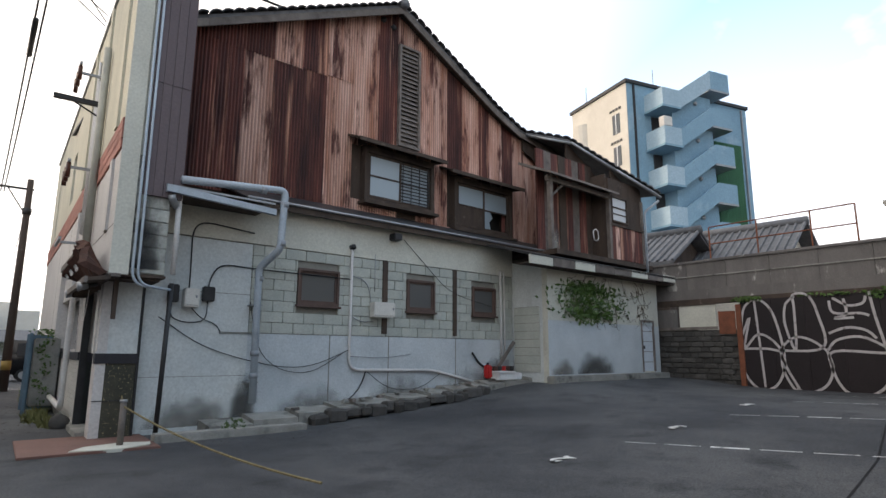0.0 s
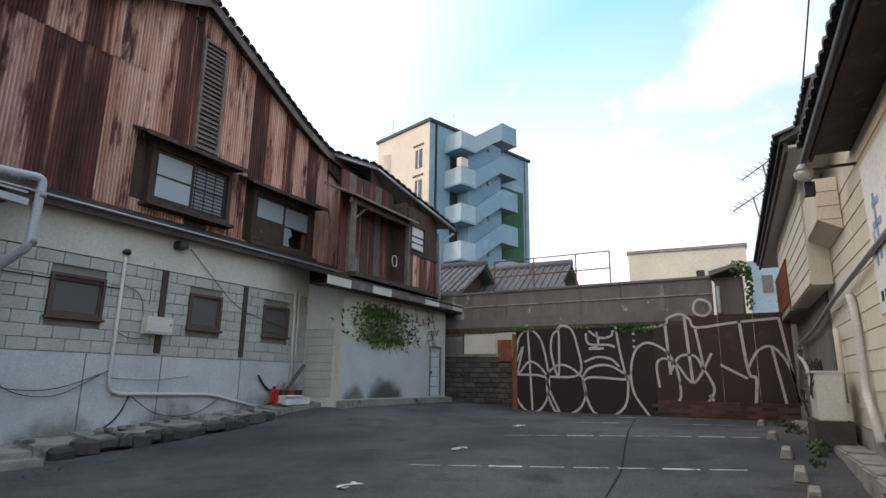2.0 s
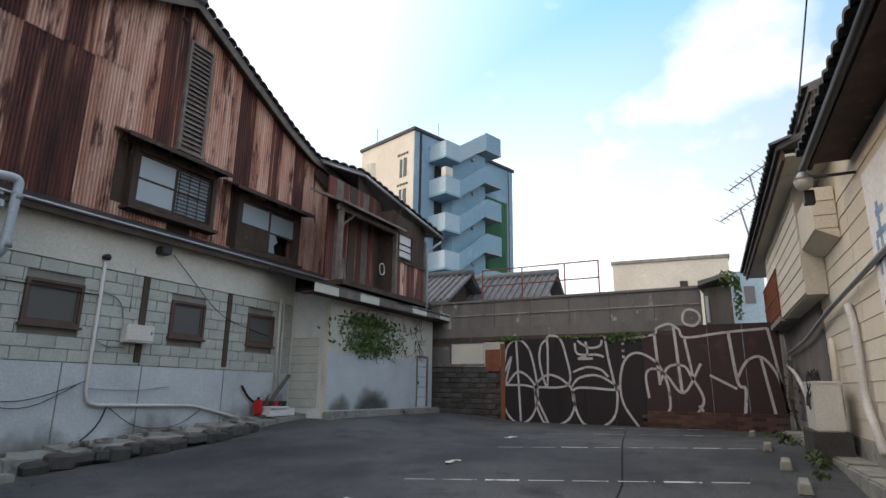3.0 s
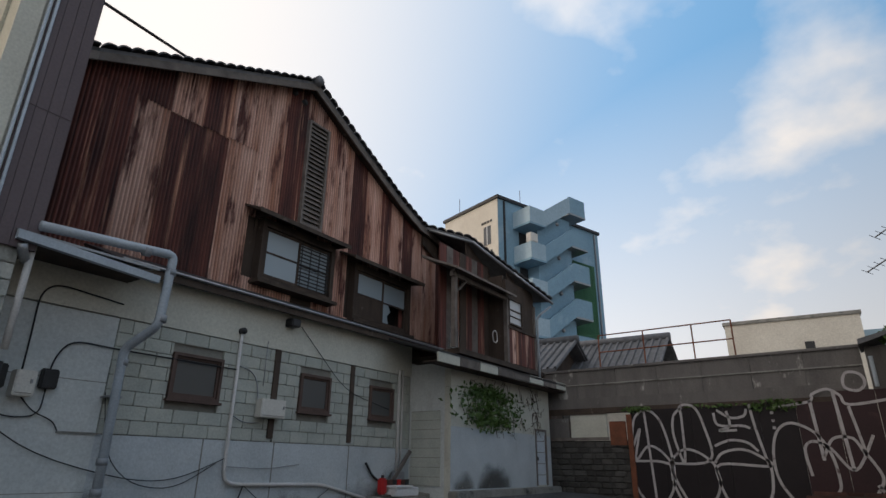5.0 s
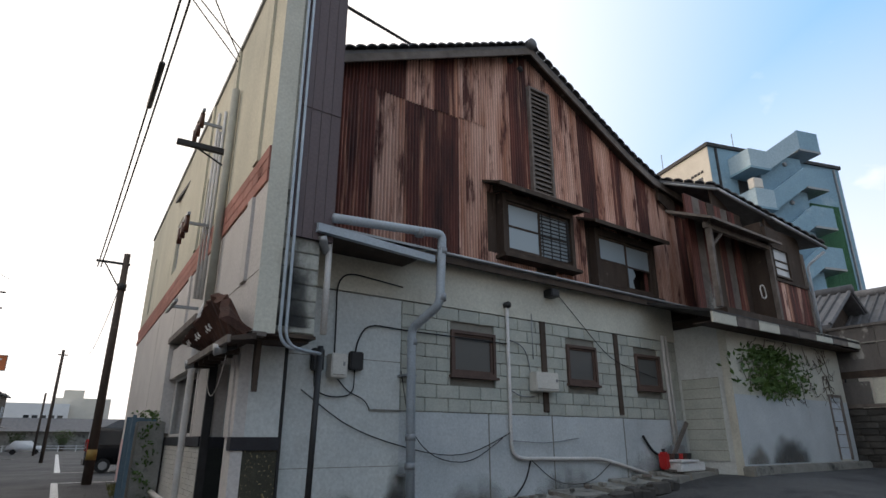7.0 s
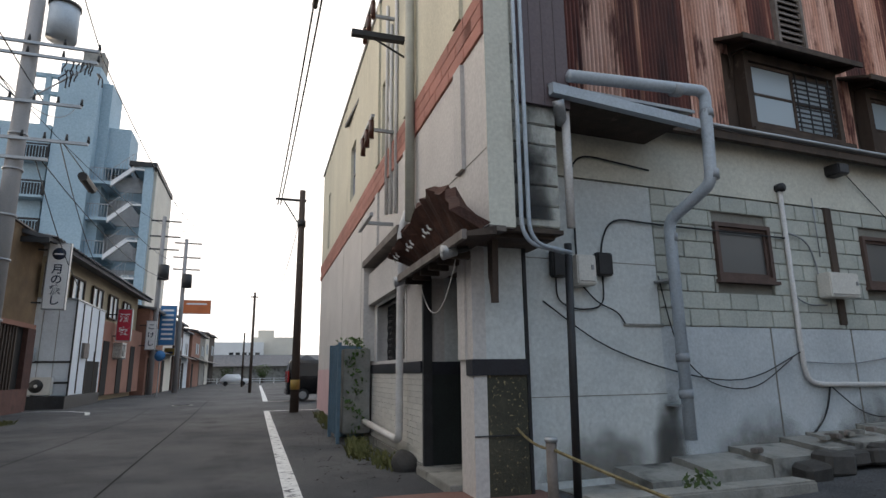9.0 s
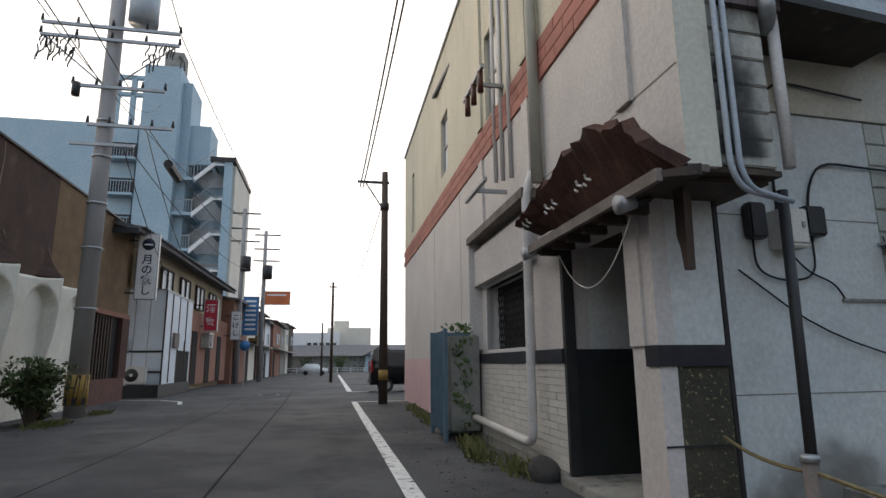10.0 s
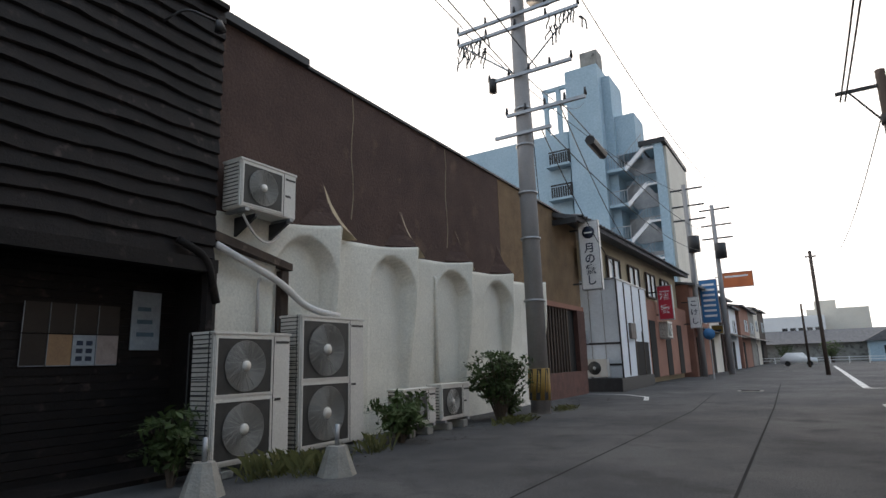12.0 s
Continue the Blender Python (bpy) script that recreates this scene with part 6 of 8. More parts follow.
for a, b in BAYS:
    # each bay swells towards its rib; an arched niche is sunk beside the rib, crowned by a pointed lip
    bm = bm_new()
    nu, nz = 64, 56
    rows = []
    for i in range(nu + 1):
        s = i / nu
        y = a + (b - a) * s
        top = 3.78 + 0.14 * s ** 3
        col = []
        for k in range(nz + 1):
            z = top * k / nz
            lift = 0.22 + 0.78 * sstep(z / 3.3)
            out = 0.46 * s ** 2.2 * lift
            # half-width of the niche closes in a round arch near the top
            q = (s - 0.74) / 0.235
            crown = 3.62 - 0.85 * (1 - math.sqrt(max(0.0, 1 - min(1.0, q * q))))
            inside = sstep((1 - abs(q)) / 0.09) * sstep((crown - z) / 0.07)
            col.append(bm.verts.new((LX + 0.05 + out * (1 - 0.86 * inside), y, z)))
        rows.append(col)
    back = [[bm.verts.new((LX - 0.02, v[0].co.y, v[0].co.z)), bm.verts.new((LX - 0.02, v[-1].co.y, v[-1].co.z))] for v in (rows[0], rows[-1])]
    for u, v in zip(rows, rows[1:]):
        for k in range(nz):
            bm.faces.new((u[k], v[k], v[k + 1], u[k + 1]))
    bm.faces.new([back[1][0], *rows[-1], back[1][1]])
    tops = [r[-1] for r in rows]
    bm.faces.new([*tops, back[1][1], back[0][1]])
    rib = prism(bm_new(), [(LX, 0.0), (LX + 0.15, 0.0), (LX + 0.2, 1.5), (LX + 0.36, 2.8), (LX + 0.5, 3.9), (LX, 3.9)], "y", b, b + 0.06)
    part("rib", rib, SCALLOP, lw)
    smooth(part("scallop", bm, SCALLOP, lw))
    if b < 27:
        fin = bm_new()
        prof = [(LX + 0.0, 3.7), (LX + 0.47, 3.94), (LX + 0.40, 4.02), (LX + 0.24, 4.22), (LX + 0.1, 4.5), (LX + 0.0, 4.82)]
        # the fin tapers back into the wall on its near side
        va = [fin.verts.new((x, b + 0.06, z)) for x, z in prof]
        vb = [fin.verts.new((LX + 0.0, b - 0.55 * (x - LX) / 0.47 - 0.02, z)) for x, z in prof]
        fin.faces.new(va)
        for p in range(len(prof) - 1):
            fin.faces.new((va[p], va[p + 1], vb[p + 1], vb[p]))
        part("fin", fin, BROWN_WALL, lw, "pointed plaster fin")
        # light put into the colour: tan for the sunlit side, brown for the shaded
        lit = bm_new()
        va = [lit.verts.new((x + 0.002, b + 0.06, z)) for x, z in prof]
        vb = [lit.verts.new((LX + 0.002, b + 0.07 + 1.0 * (x - LX) / 0.47, z - 0.1 * (x - LX))) for x, z in prof]
        for p in range(len(prof) - 1):
            lit.faces.new((va[p], vb[p], vb[p + 1], va[p + 1]))
        part("fin_face", lit, TAN_FIN, lw, "side of the fin painted sunlit tan")
smooth(solo("downpipe", tube(bm_new(), arc([(LX + 0.02, 21.5, 3.42), (LX + 0.16, 21.5, 3.4), (LX + 0.16, 21.5, 0.0)], 0.1), 0.05, 8), SCALLOP, "white painted downpipe on the scalloped wall", "pipe"))

# dark log-clad building
lg = thing("wall_log", "black-brown wall of rough horizontal logs", "wall", kind="structure")
LGX = LX + 0.3
part("core", ywall(bm_new(), LGX - 0.4, LGX - 0.12, 4.0, 15.15, -0.05, 7.0, [(7.5, 15.149, -0.04, 2.76)]), LOG, lg)
r_ = random.Random(31)
for row in range(17):
    # rough lapped boards with waney lower edges
    z0 = 2.95 + row * 0.24
    bm = bm_new()
    n = 56
    prev = None
    ph, ph2 = r_.uniform(0, 6), r_.uniform(0, 6)
    for i in range(n + 1):
        y = 4.0 + (15.15 - 4.0) * i / n
        w = 0.022 * math.sin(y * 1.7 + ph) + 0.016 * math.sin(y * 4.3 + ph2) + r_.uniform(-0.010, 0.010)
        o = r_.uniform(-0.008, 0.012)
        prof = [(LGX - 0.12, z0 + 0.262), (LGX - 0.07 + o, z0 + 0.25), (LGX - 0.03 + o, z0 + 0.12), (LGX - 0.005 + o, z0 + w), (LGX - 0.045, z0 + w - 0.022), (LGX - 0.12, z0)]
        ring = [bm.verts.new((x, y, z)) for x, z in prof]
        if prev:
            for k in range(5):
                bm.faces.new((prev[k], ring[k], ring[k + 1], prev[k + 1]))
        prev = ring
    part("board", bm, LOG, lg)
PX = LX - 0.5
part("porch_back", bbox(PX - 0.3, PX - 0.08, 4.0, 15.3, -0.05, 2.95), LOG, lg)
for row in range(25):
    part("thin_board", bbox(PX - 0.1, PX - 0.03 + r_.uniform(0, 0.02), 7.5, 15.1, 0.05 + row * 0.108, 0.15 + row * 0.108), LOG, lg)
part("porch_side", bbox(PX - 0.1, LGX - 0.12, 15.1, 15.16, 0, 2.76), LOG, lg)
part("porch_ceiling", bbox(PX - 0.1, LGX - 0.1, 4.0, 15.1, 2.76, 2.82), LOG, lg)
part("porch_floor", bbox(PX - 0.1, LGX + 0.1, 7.5, 15.1, -0.02, 0.06), LOG, lg, "dark stained porch floor")
part("corner_post", tube(bm_new(), [(LGX - 0.05, 15.1, 0), (LGX - 0.05, 15.1, 2.9)], 0.11, 8), LOG, lg)
part("porch_beam", bbox(LGX - 0.15, LGX + 0.1, 4.0, 15.14, 2.74, 2.93), LOG, lg)
part("roof_edge", bbox(LGX - 3, LGX + 0.06, 4.0, 15.16, 7.03, 7.12), LOG, lg)
nb = thing("notice_board", "faded menu sheets pinned inside the dark porch", "notices")
MENU = [mat("tan_menu_sheet", (0.34, 0.22, 0.12), (0.24, 0.15, 0.09), 0.6, scale=9, bump=0), mat("pale_menu_sheet", (0.34, 0.38, 0.42), (0.24, 0.27, 0.3), 0.6, scale=9, bump=0), mat("pinkish_menu_sheet", (0.36, 0.3, 0.27), (0.25, 0.2, 0.19), 0.6, scale=9, bump=0)]
SLEEVE = mat("dark_clear_sleeve", (0.03, 0.024, 0.02), (0.02, 0.016, 0.014), 0.4, scale=4, bump=0)
for k in range(4):
    for j in range(2):
        y0, z0 = 13.08 + k * 0.298, 1.467 + j * 0.4
        lit = j == 0 and k > 0
        sh = part("sheet", bbox(PX, PX + 0.01, y0, y0 + 0.28, z0, z0 + 0.385), MENU[k - 1] if lit else SLEEVE, nb)
        part("sleeve_edge", bbox(PX, PX + 0.012, y0 - 0.008, y0, z0, z0 + 0.385), PAPER, sh)
        if k == 2 and lit:
            for m_ in range(6):
                part("print_spot", bbox(PX + 0.01, PX + 0.013, y0 + 0.04 + 0.12 * (m_ % 2), y0 + 0.12 + 0.12 * (m_ % 2), z0 + 0.05 + 0.1 * (m_ // 2), z0 + 0.11 + 0.1 * (m_ // 2)), INK, sh)
    part("lower_edge", bbox(PX, PX + 0.012, 13.08 + k * 0.298, 13.36 + k * 0.298, 1.457, 1.466), PAPER, nb)
ps = solo("poster", bbox(PX, PX + 0.015, 14.42, 14.85, 1.66, 2.49), MENU[1], "weathered blue-white poster on the dark boards", "poster")
for k in range(3):
    part("print_bar", bbox(PX + 0.015, PX + 0.018, 14.5, 14.76 - 0.03 * k, 1.85 + k * 0.18, 1.91 + k * 0.18), BLUE_MESH, ps)
lp = thing("wall_lamp", "dark gooseneck lamp high on the board wall", "lamp")
smooth(part("arm", tube(bm_new(), arc([(LGX - 0.02, 14.1, 6.3), (LGX + 0.2, 14.3, 6.55), (LGX + 0.35, 14.75, 6.5)], 0.15), 0.02, 6), METAL_DARK, lp))
smooth(part("shade", tube(bm_new(), [(LGX + 0.35, 14.75, 6.52), (LGX + 0.36, 14.78, 6.36)], 0.05, 10, 0.09), METAL_DARK, lp))

# air conditioners
def fan_unit(t, x, y0, y1, z0, z1, dx):
    """A fan opening with ring, guard and hub on a face looking to +x."""
    yc, zc, r = (y0 + y1) / 2, (z0 + z1) / 2, min(y1 - y0, z1 - z0) / 2
    part("fan_recess", tube(bm_new(), [(x + 0.001, yc, zc), (x + 0.006, yc, zc)], r * 0.97, 28), AC_DARK, t)
    bm = bm_new()
    for k in range(14):
        rr = r * (0.22 + 0.055 * k)
        tube(bm, [(x + 0.022, yc + rr * math.cos(a * math.pi / 12), zc + rr * math.sin(a * math.pi / 12)) for a in range(25)], 0.0045, 4)
    for k in range(20):
        a = k * math.pi / 10
        tube(bm, [(x + 0.02, yc + r * 0.2 * math.cos(a), zc + r * 0.2 * math.sin(a)), (x + 0.02, yc + r * 0.95 * math.cos(a + 0.5), zc + r * 0.95 * math.sin(a + 0.5))], 0.004, 3)
    part("fan_guard", bm, GUARD, t)
    smooth(part("fan_hub", tube(bm_new(), [(x + 0.02, yc, zc), (x + 0.036, yc, zc)], r * 0.2, 16), AC_PAINT, t))
    bm = bm_new()
    for k in range(5):
        a = k * 2 * math.pi / 5
        p = [(x + 0.010, yc + r * 0.2 * math.cos(a), zc + r * 0.2 * math.sin(a)), (x + 0.016, yc + r * 0.9 * math.cos(a + 0.15), zc + r * 0.9 * math.sin(a + 0.15)), (x + 0.008, yc + r * 0.85 * math.cos(a + 0.9), zc + r * 0.85 * math.sin(a + 0.9))]
        bm.faces.new([bm.verts.new(q) for q in p])
    part("fan_blade", bm, mat("grey_fan_blade", (0.07, 0.07, 0.068), rough=0.5, bump=0) if "grey_fan_blade" not in bpy.data.materials else bpy.data.materials["grey_fan_blade"], t)


def condenser(x, y, z, w, d, h, fans, label, frame_guard=False, group=""):
    """Outdoor unit facing the street: w along the wall, d deep, h tall; its front stands at x."""
    t = thing("air_conditioner", label, "air conditioner", at(0, 0, 0), group)
    part("casing", bbox(x - d, x, y, y + w, z, z + h, 0.018), AC_PAINT, t)
    part("top_lid", bbox(x - d - 0.01, x + 0.015, y - 0.01, y + w + 0.01, z + h - 0.03, z + h + 0.008, 0.006), AC_PAINT, t)
    fw = w * 0.74
    for k in range(fans):
        f0, f1 = z + 0.05 + k * (h - 0.06) / fans, z + (k + 1) * (h - 0.06) / fans
        part("fan_surround", ywall(bm_new(), x, x + 0.012, y + 0.03, y + fw, f0, f1, [(y + 0.055, y + fw - 0.025, f0 + 0.025, f1 - 0.025)]), AC_PAINT, t)
        part("fan_backing", bbox(x, x + 0.003, y + 0.055, y + fw - 0.025, f0 + 0.025, f1 - 0.025), AC_DARK, t)
        fan_unit(t, x, y + 0.06, y + fw - 0.03, f0 + 0.03, f1 - 0.03, 0)
    part("panel_seam", bbox(x, x + 0.004, y + fw + 0.02, y + fw + 0.03, z + 0.02, z + h - 0.04), AC_DARK, t)
    part("brand_plate", bbox(x, x + 0.005, y + fw + 0.06, y + w - 0.03, z + h - 0.14, z + h - 0.105), AC_DARK, t)
    part("grip", bbox(x, x + 0.006, y + fw + 0.06, y + fw + 0.17, z + h * 0.45, z + h * 0.45 + 0.035), AC_DARK, t)
    for yy in (y + 0.08, y + w - 0.16):
        part("foot", bbox(x - d, x + 0.03, yy, yy + 0.08, z - 0.05, z), METAL_GREY, t)
    for k in range(int(h / 0.06)):
        part("side_fin", bbox(x - d + 0.03, x - 0.05, y - 0.008, y - 0.001, z + 0.04 + k * 0.06, z + 0.055 + k * 0.06), AC_DARK, t)
    if frame_guard:
        g = bm_new()
        for k in range(8):
            tube(g, [(x - d + 0.02, y - 0.06, z + 0.1 + k * h / 8.5), (x - 0.02, y - 0.06, z + 0.1 + k * h / 8.5)], 0.008, 4)
        for q in (x - d + 0.02, x - 0.02):
            tube(g, [(q, y - 0.06, z), (q, y - 0.06, z + h)], 0.01, 4)
        part("wire_guard", g, METAL_DARK, t)
    return t


def blocks(x0, x1, y0, y1, z, h, label):
    for yy in (y0, y1):
        solo("concrete_foot", bbox(x0, x1, yy - 0.1, yy + 0.1, z, z + h, 0.012), CONCRETE, label, "block", group="concrete feet")


condenser(-7.95, 14.6, 0.14, 1.32, 0.45, 1.7, 2, "tall ivory two-fan air conditioner at the wall", True, "two-fan air conditioners")
condenser(-7.95, 16.12, 0.14, 1.5, 0.45, 2.0, 2, "taller ivory two-fan air conditioner beside its twin", True, "two-fan air conditioners")
blocks(-8.45, -7.90, 14.85, 15.65, 0, 0.09, "grey concrete block under the air conditioner")
blocks(-8.45, -7.85, 16.4, 17.4, 0, 0.09, "grey concrete block under the air conditioner")
condenser(-7.95, 18.75, 0.2, 1.15, 0.36, 0.68, 1, "small ivory air conditioner low beside the shrub", False, "small air conditioners")
condenser(-7.95, 20.1, 0.2, 1.2, 0.36, 0.72, 1, "small ivory air conditioner on concrete feet", False, "small air conditioners")
blocks(-8.35, -7.90, 18.98, 19.6, 0, 0.15, "grey concrete foot under a small air conditioner")
blocks(-8.35, -7.90, 20.35, 21.0, 0, 0.15, "grey concrete foot under a small air conditioner")
wa = condenser(-8.5, 15.35, 3.78, 1.15, 0.42, 0.78, 1, "ivory air conditioner on a wall bracket above the white wall", False)
for y in (15.65, 16.3):
    part("wall_bracket", prism(bm_new(), [(-9.03, 3.4), (-9.03, 3.72), (-8.5, 3.73), (-8.5, 3.68)], "y", y, y + 0.05), METAL_DARK, wa)
# ducts and pipes above the big units
smooth(solo("trunking", tube(bm_new(), arc([(-8.8, 15.2, 3.2), (-8.8, 16.5, 2.75), (-8.7, 17.0, 2.35), (-8.3, 17.4, 2.2)], 0.25), 0.06, 8), PIPE_WHITE, "white pipe trunking leading to the units", "pipe"))
solo("timber_beam", prism(bm_new(), [(15.16, 3.28), (16.75, 2.98), (16.75, 3.1), (15.16, 3.42)], "x", -9.0, -8.8), WOOD_DARK, "dark sloping timber on the white wall", "beam")
solo("timber_post", bbox(-8.99, -8.85, 16.55, 16.72, 1.2, 2.97, 0.01), WOOD_DARK, "dark timber post on the white wall", "post")
smooth(solo("conduit", tube(bm_new(), arc([(-8.9, 16.1, 1.9), (-8.9, 16.1, 2.75), (-8.95, 16.18, 2.8)], 0.08), 0.025, 8), PIPE_WHITE, "thin white conduit above the unit", "conduit"))
smooth(solo("hose", tube(bm_new(), arc([(-8.7, 14.5, 3.15), (-8.65, 14.95, 2.95), (-8.68, 15.15, 2.3)], 0.2), 0.06, 8), LOG, "dark lagged pipe at the board corner", "pipe"))
smooth(solo("hose", tube(bm_new(), sag((-8.6, 15.5, 3.7), (-8.95, 16.7, 3.75), 0.35), 0.02, 6), PIPE_WHITE, "pale drain hose looping under the wall unit", "hose"))

# concrete cone feet with posts
def barrier_foot(x, y, s=1.0):
    t = thing("barrier_foot", "concrete barrier foot with a steel stub", "barrier foot", at(x, y, gz(x, y)), "barrier feet")
    bm = bm_new()
    bmesh.ops.create_cone(bm, cap_ends=True, segments=8, radius1=0.24 * s, radius2=0.12 * s, depth=0.36)
    bmesh.ops.translate(bm, vec=(0, 0, 0.18), verts=bm.verts)
    part("base", bm, CONCRETE, t)
    smooth(part("stub", tube(bm_new(), [(0, 0, 0.34), (0, 0, 0.62)], 0.03, 8), METAL_GREY, t))


barrier_foot(-7.3, 14.05)
barrier_foot(-6.75, 15.6, 1.05)


# shrubs
def shrub(x, y, h, w, n, label, seed, material=LEAF):
    r = random.Random(seed)
    t = thing("shrub", label, "shrub", at(x, y, gz(x, y)))
    st = bm_new()
    lv = bm_new()
    for k in range(n):
        a, d = r.uniform(0, 6.28), r.uniform(0.1, 1) * w
        tip = Vector((math.cos(a) * d, math.sin(a) * d, h * r.uniform(0.45, 1.0)))
        mid = Vector((tip.x * 0.4, tip.y * 0.4, tip.z * 0.6))
        tube(st, [(tip.x * 0.1, tip.y * 0.1, 0), mid, tip], 0.012, 4, 0.004)
        for q in (mid, mid.lerp(tip, 0.5), tip):
            leaf_cloud(lv, q, (0.16, 0.16, 0.1), 7, 0.07, r)
        # compound fronds
        fd = Vector((math.cos(a), math.sin(a), -0.2)).normalized()
        for j in range(7):
            c = tip + fd * 0.05 * j
            sd = Vector((-fd.y, fd.x, 0))
            for sg in (1, -1):
                p = [c, c + sd * sg * 0.05 + fd * 0.02, c + sd * sg * 0.1, c + sd * sg * 0.05 - fd * 0.015]
                lv.faces.new([lv.verts.new(q2) for q2 in p])
    part("stem", st, VINE, t)
    part("foliage", lv, material, t)


shrub(-7.75, 22.4, 1.6, 0.75, 110, "leafy green shrub growing at the white wall", 4)
shrub(-7.75, 18.4, 0.8, 0.5, 46, "low dark green weed bush before a small unit", 5)
shrub(-7.9, 23.3, 0.6, 0.4, 22, "low straggling bush at the pole foot", 6)
shrub(-8.1, 14.2, 0.9, 0.3, 24, "dark potted-looking bush at the log wall", 8)
r_ = random.Random(44)
for (x, y, s, c) in ((-7.55, 15.3, 0.5, 140), (-7.1, 15.75, 0.45, 160), (-7.55, 17.4, 0.45, 50), (-7.3, 22.2, 0.8, 160), (-7.3, 25.5, 0.6, 80)):
    bm = bm_new()
    for _ in range(c):
        a, d = r_.uniform(0, 6.28), r_.uniform(0, s)
        bx, by, h = x + math.cos(a) * d * 0.5, y + math.sin(a) * d * 1.2, r_.uniform(0.1, 0.36) * (0.5 if y > 20 else 1)
        lx, ly = r_.uniform(-0.2, 0.2), r_.uniform(-0.2, 0.2)
        p = [(bx - 0.01, by, 0), (bx + 0.01, by, 0), (bx + lx * 0.5 + 0.008, by + ly * 0.5, h * 0.75), (bx + lx, by + ly, h * 0.9)]
        bm.faces.new([bm.verts.new(q) for q in p])
    solo("grass_tuft", bm, GRASS, "tuft of yellowing grass at the units", "grass", kind="stuff", group="grass tufts")

# utility pole with transformer
def power_pole(x, y, h, r0, r1, label, steel=False):
    t = thing("utility_pole", label, "utility pole", at(x, y, gz(x, y)), "utility poles")
    smooth(part("shaft", tube(bm_new(), [(0, 0, -0.05), (0, 0, h)], r0, 16, r1), POLE if not steel else WOOD_DARK, t))
    return t


p1 = power_pole(-7.48, 24.25, 13.8, 0.26, 0.2, "grey concrete utility pole with transformer and crossarms")
smooth(part("marker_sleeve", tube(bm_new(), [(0, 0, 0.35), (0, 0, 1.15)], 0.285, 16), YELLOW, p1, "yellow and black warning sleeve"))
bm = bm_new()
for k in range(8):
    a = k * math.pi / 4
    vs = []
    for da, z in ((0, 0.36), (0.38, 0.36), (0.38 + 0.25, 1.14), (0.25, 1.14)):
        vs.append(bm.verts.new((0.29 * math.cos(a + da), 0.29 * math.sin(a + da), z)))
    bm.faces.new(vs)
part("warning_stripe", bm, METAL_DARK, p1)
for z in (2.9, 4.6, 5.9, 7.3, 8.4):
    smooth(part("band", tube(bm_new(), [(0, 0, z), (0, 0, z + 0.06)], 0.30 - z * 0.005, 16), METAL_GREY, p1))
for z, l0, l1 in ((11.3, -1.9, 1.9), (10.9, -1.9, 1.9), (9.38, -0.9, 1.6), (8.2, -0.4, 1.9), (7.6, -0.8, 0.9)):
    part("crossarm", bbox(l0, l1, -0.28, -0.2, z, z + 0.09), METAL_GREY, p1)
    for k in range(5):
        xx = l0 + (l1 - l0) * k / 4
        if z > 8:
            smooth(part("insulator", tube(bm_new(), [(xx, -0.24, z + 0.09), (xx, -0.24, z + 0.3)], 0.05, 8, 0.03), METAL_DARK, p1))
smooth(part("transformer", tube(bm_new(), [(0.75, 0.0, 11.7), (0.75, 0.0, 12.8)], 0.42, 18), PIPE, p1, "grey drum transformer"))
smooth(part("transformer_lid", tube(bm_new(), [(0.75, 0.0, 12.8), (0.75, 0.0, 12.9)], 0.46, 18), METAL_DARK, p1))
smooth(part("fuse", tube(bm_new(), [(-0.8, -0.24, 9.1), (-0.8, -0.24, 9.5)], 0.12, 8), METAL_DARK, p1))
r_ = random.Random(2)
for k in range(40):
    s_ = r_.choice((-1, 1))
    c = Vector((s_ * r_.uniform(0.9, 1.95), -0.24, r_.choice((10.6, 11.0))))
    e = c + Vector((r_.uniform(-0.15, 0.15), r_.uniform(-0.2, 0.2), r_.uniform(-0.5, -0.15)))
    bm = tube(bm_new(), [c, c.lerp(e, 0.5) + Vector((0.05, 0, 0)), e, e - Vector((0, 0, 0.1))], 0.022, 5)
    part("line_fitting", bm, METAL_DARK, p1)
part("stay_bar", tube(bm_new(), [(1.9, -0.24, 11.0), (0.2, -0.1, 9.6)], 0.025, 5), METAL_GREY, p1)
part("stay_bar", tube(bm_new(), [(-1.9, -0.24, 11.0), (-0.2, -0.1, 9.6)], 0.025, 5), METAL_GREY, p1)
# right-hand street pole
p2 = power_pole(1.07, 27.15, 8.35, 0.16, 0.11, "slim brown utility pole at the street edge", True)
part("crossarm", bbox(-1.0, 0.15, -0.06, 0.02, 7.9, 7.98), METAL_DARK, p2)
part("stay_bar", tube(bm_new(), [(-0.7, -0.02, 7.9), (-0.05, -0.02, 6.9)], 0.025, 5), METAL_DARK, p2)
smooth(part("clamp", tube(bm_new(), [(0, 0, 6.9), (0, 0, 7.15)], 0.16, 10), METAL_DARK, p2))
smooth(part("marker_sleeve", tube(bm_new(), [(0, 0, 0.8), (0, 0, 1.15)], 0.165, 12), YELLOW, p2))
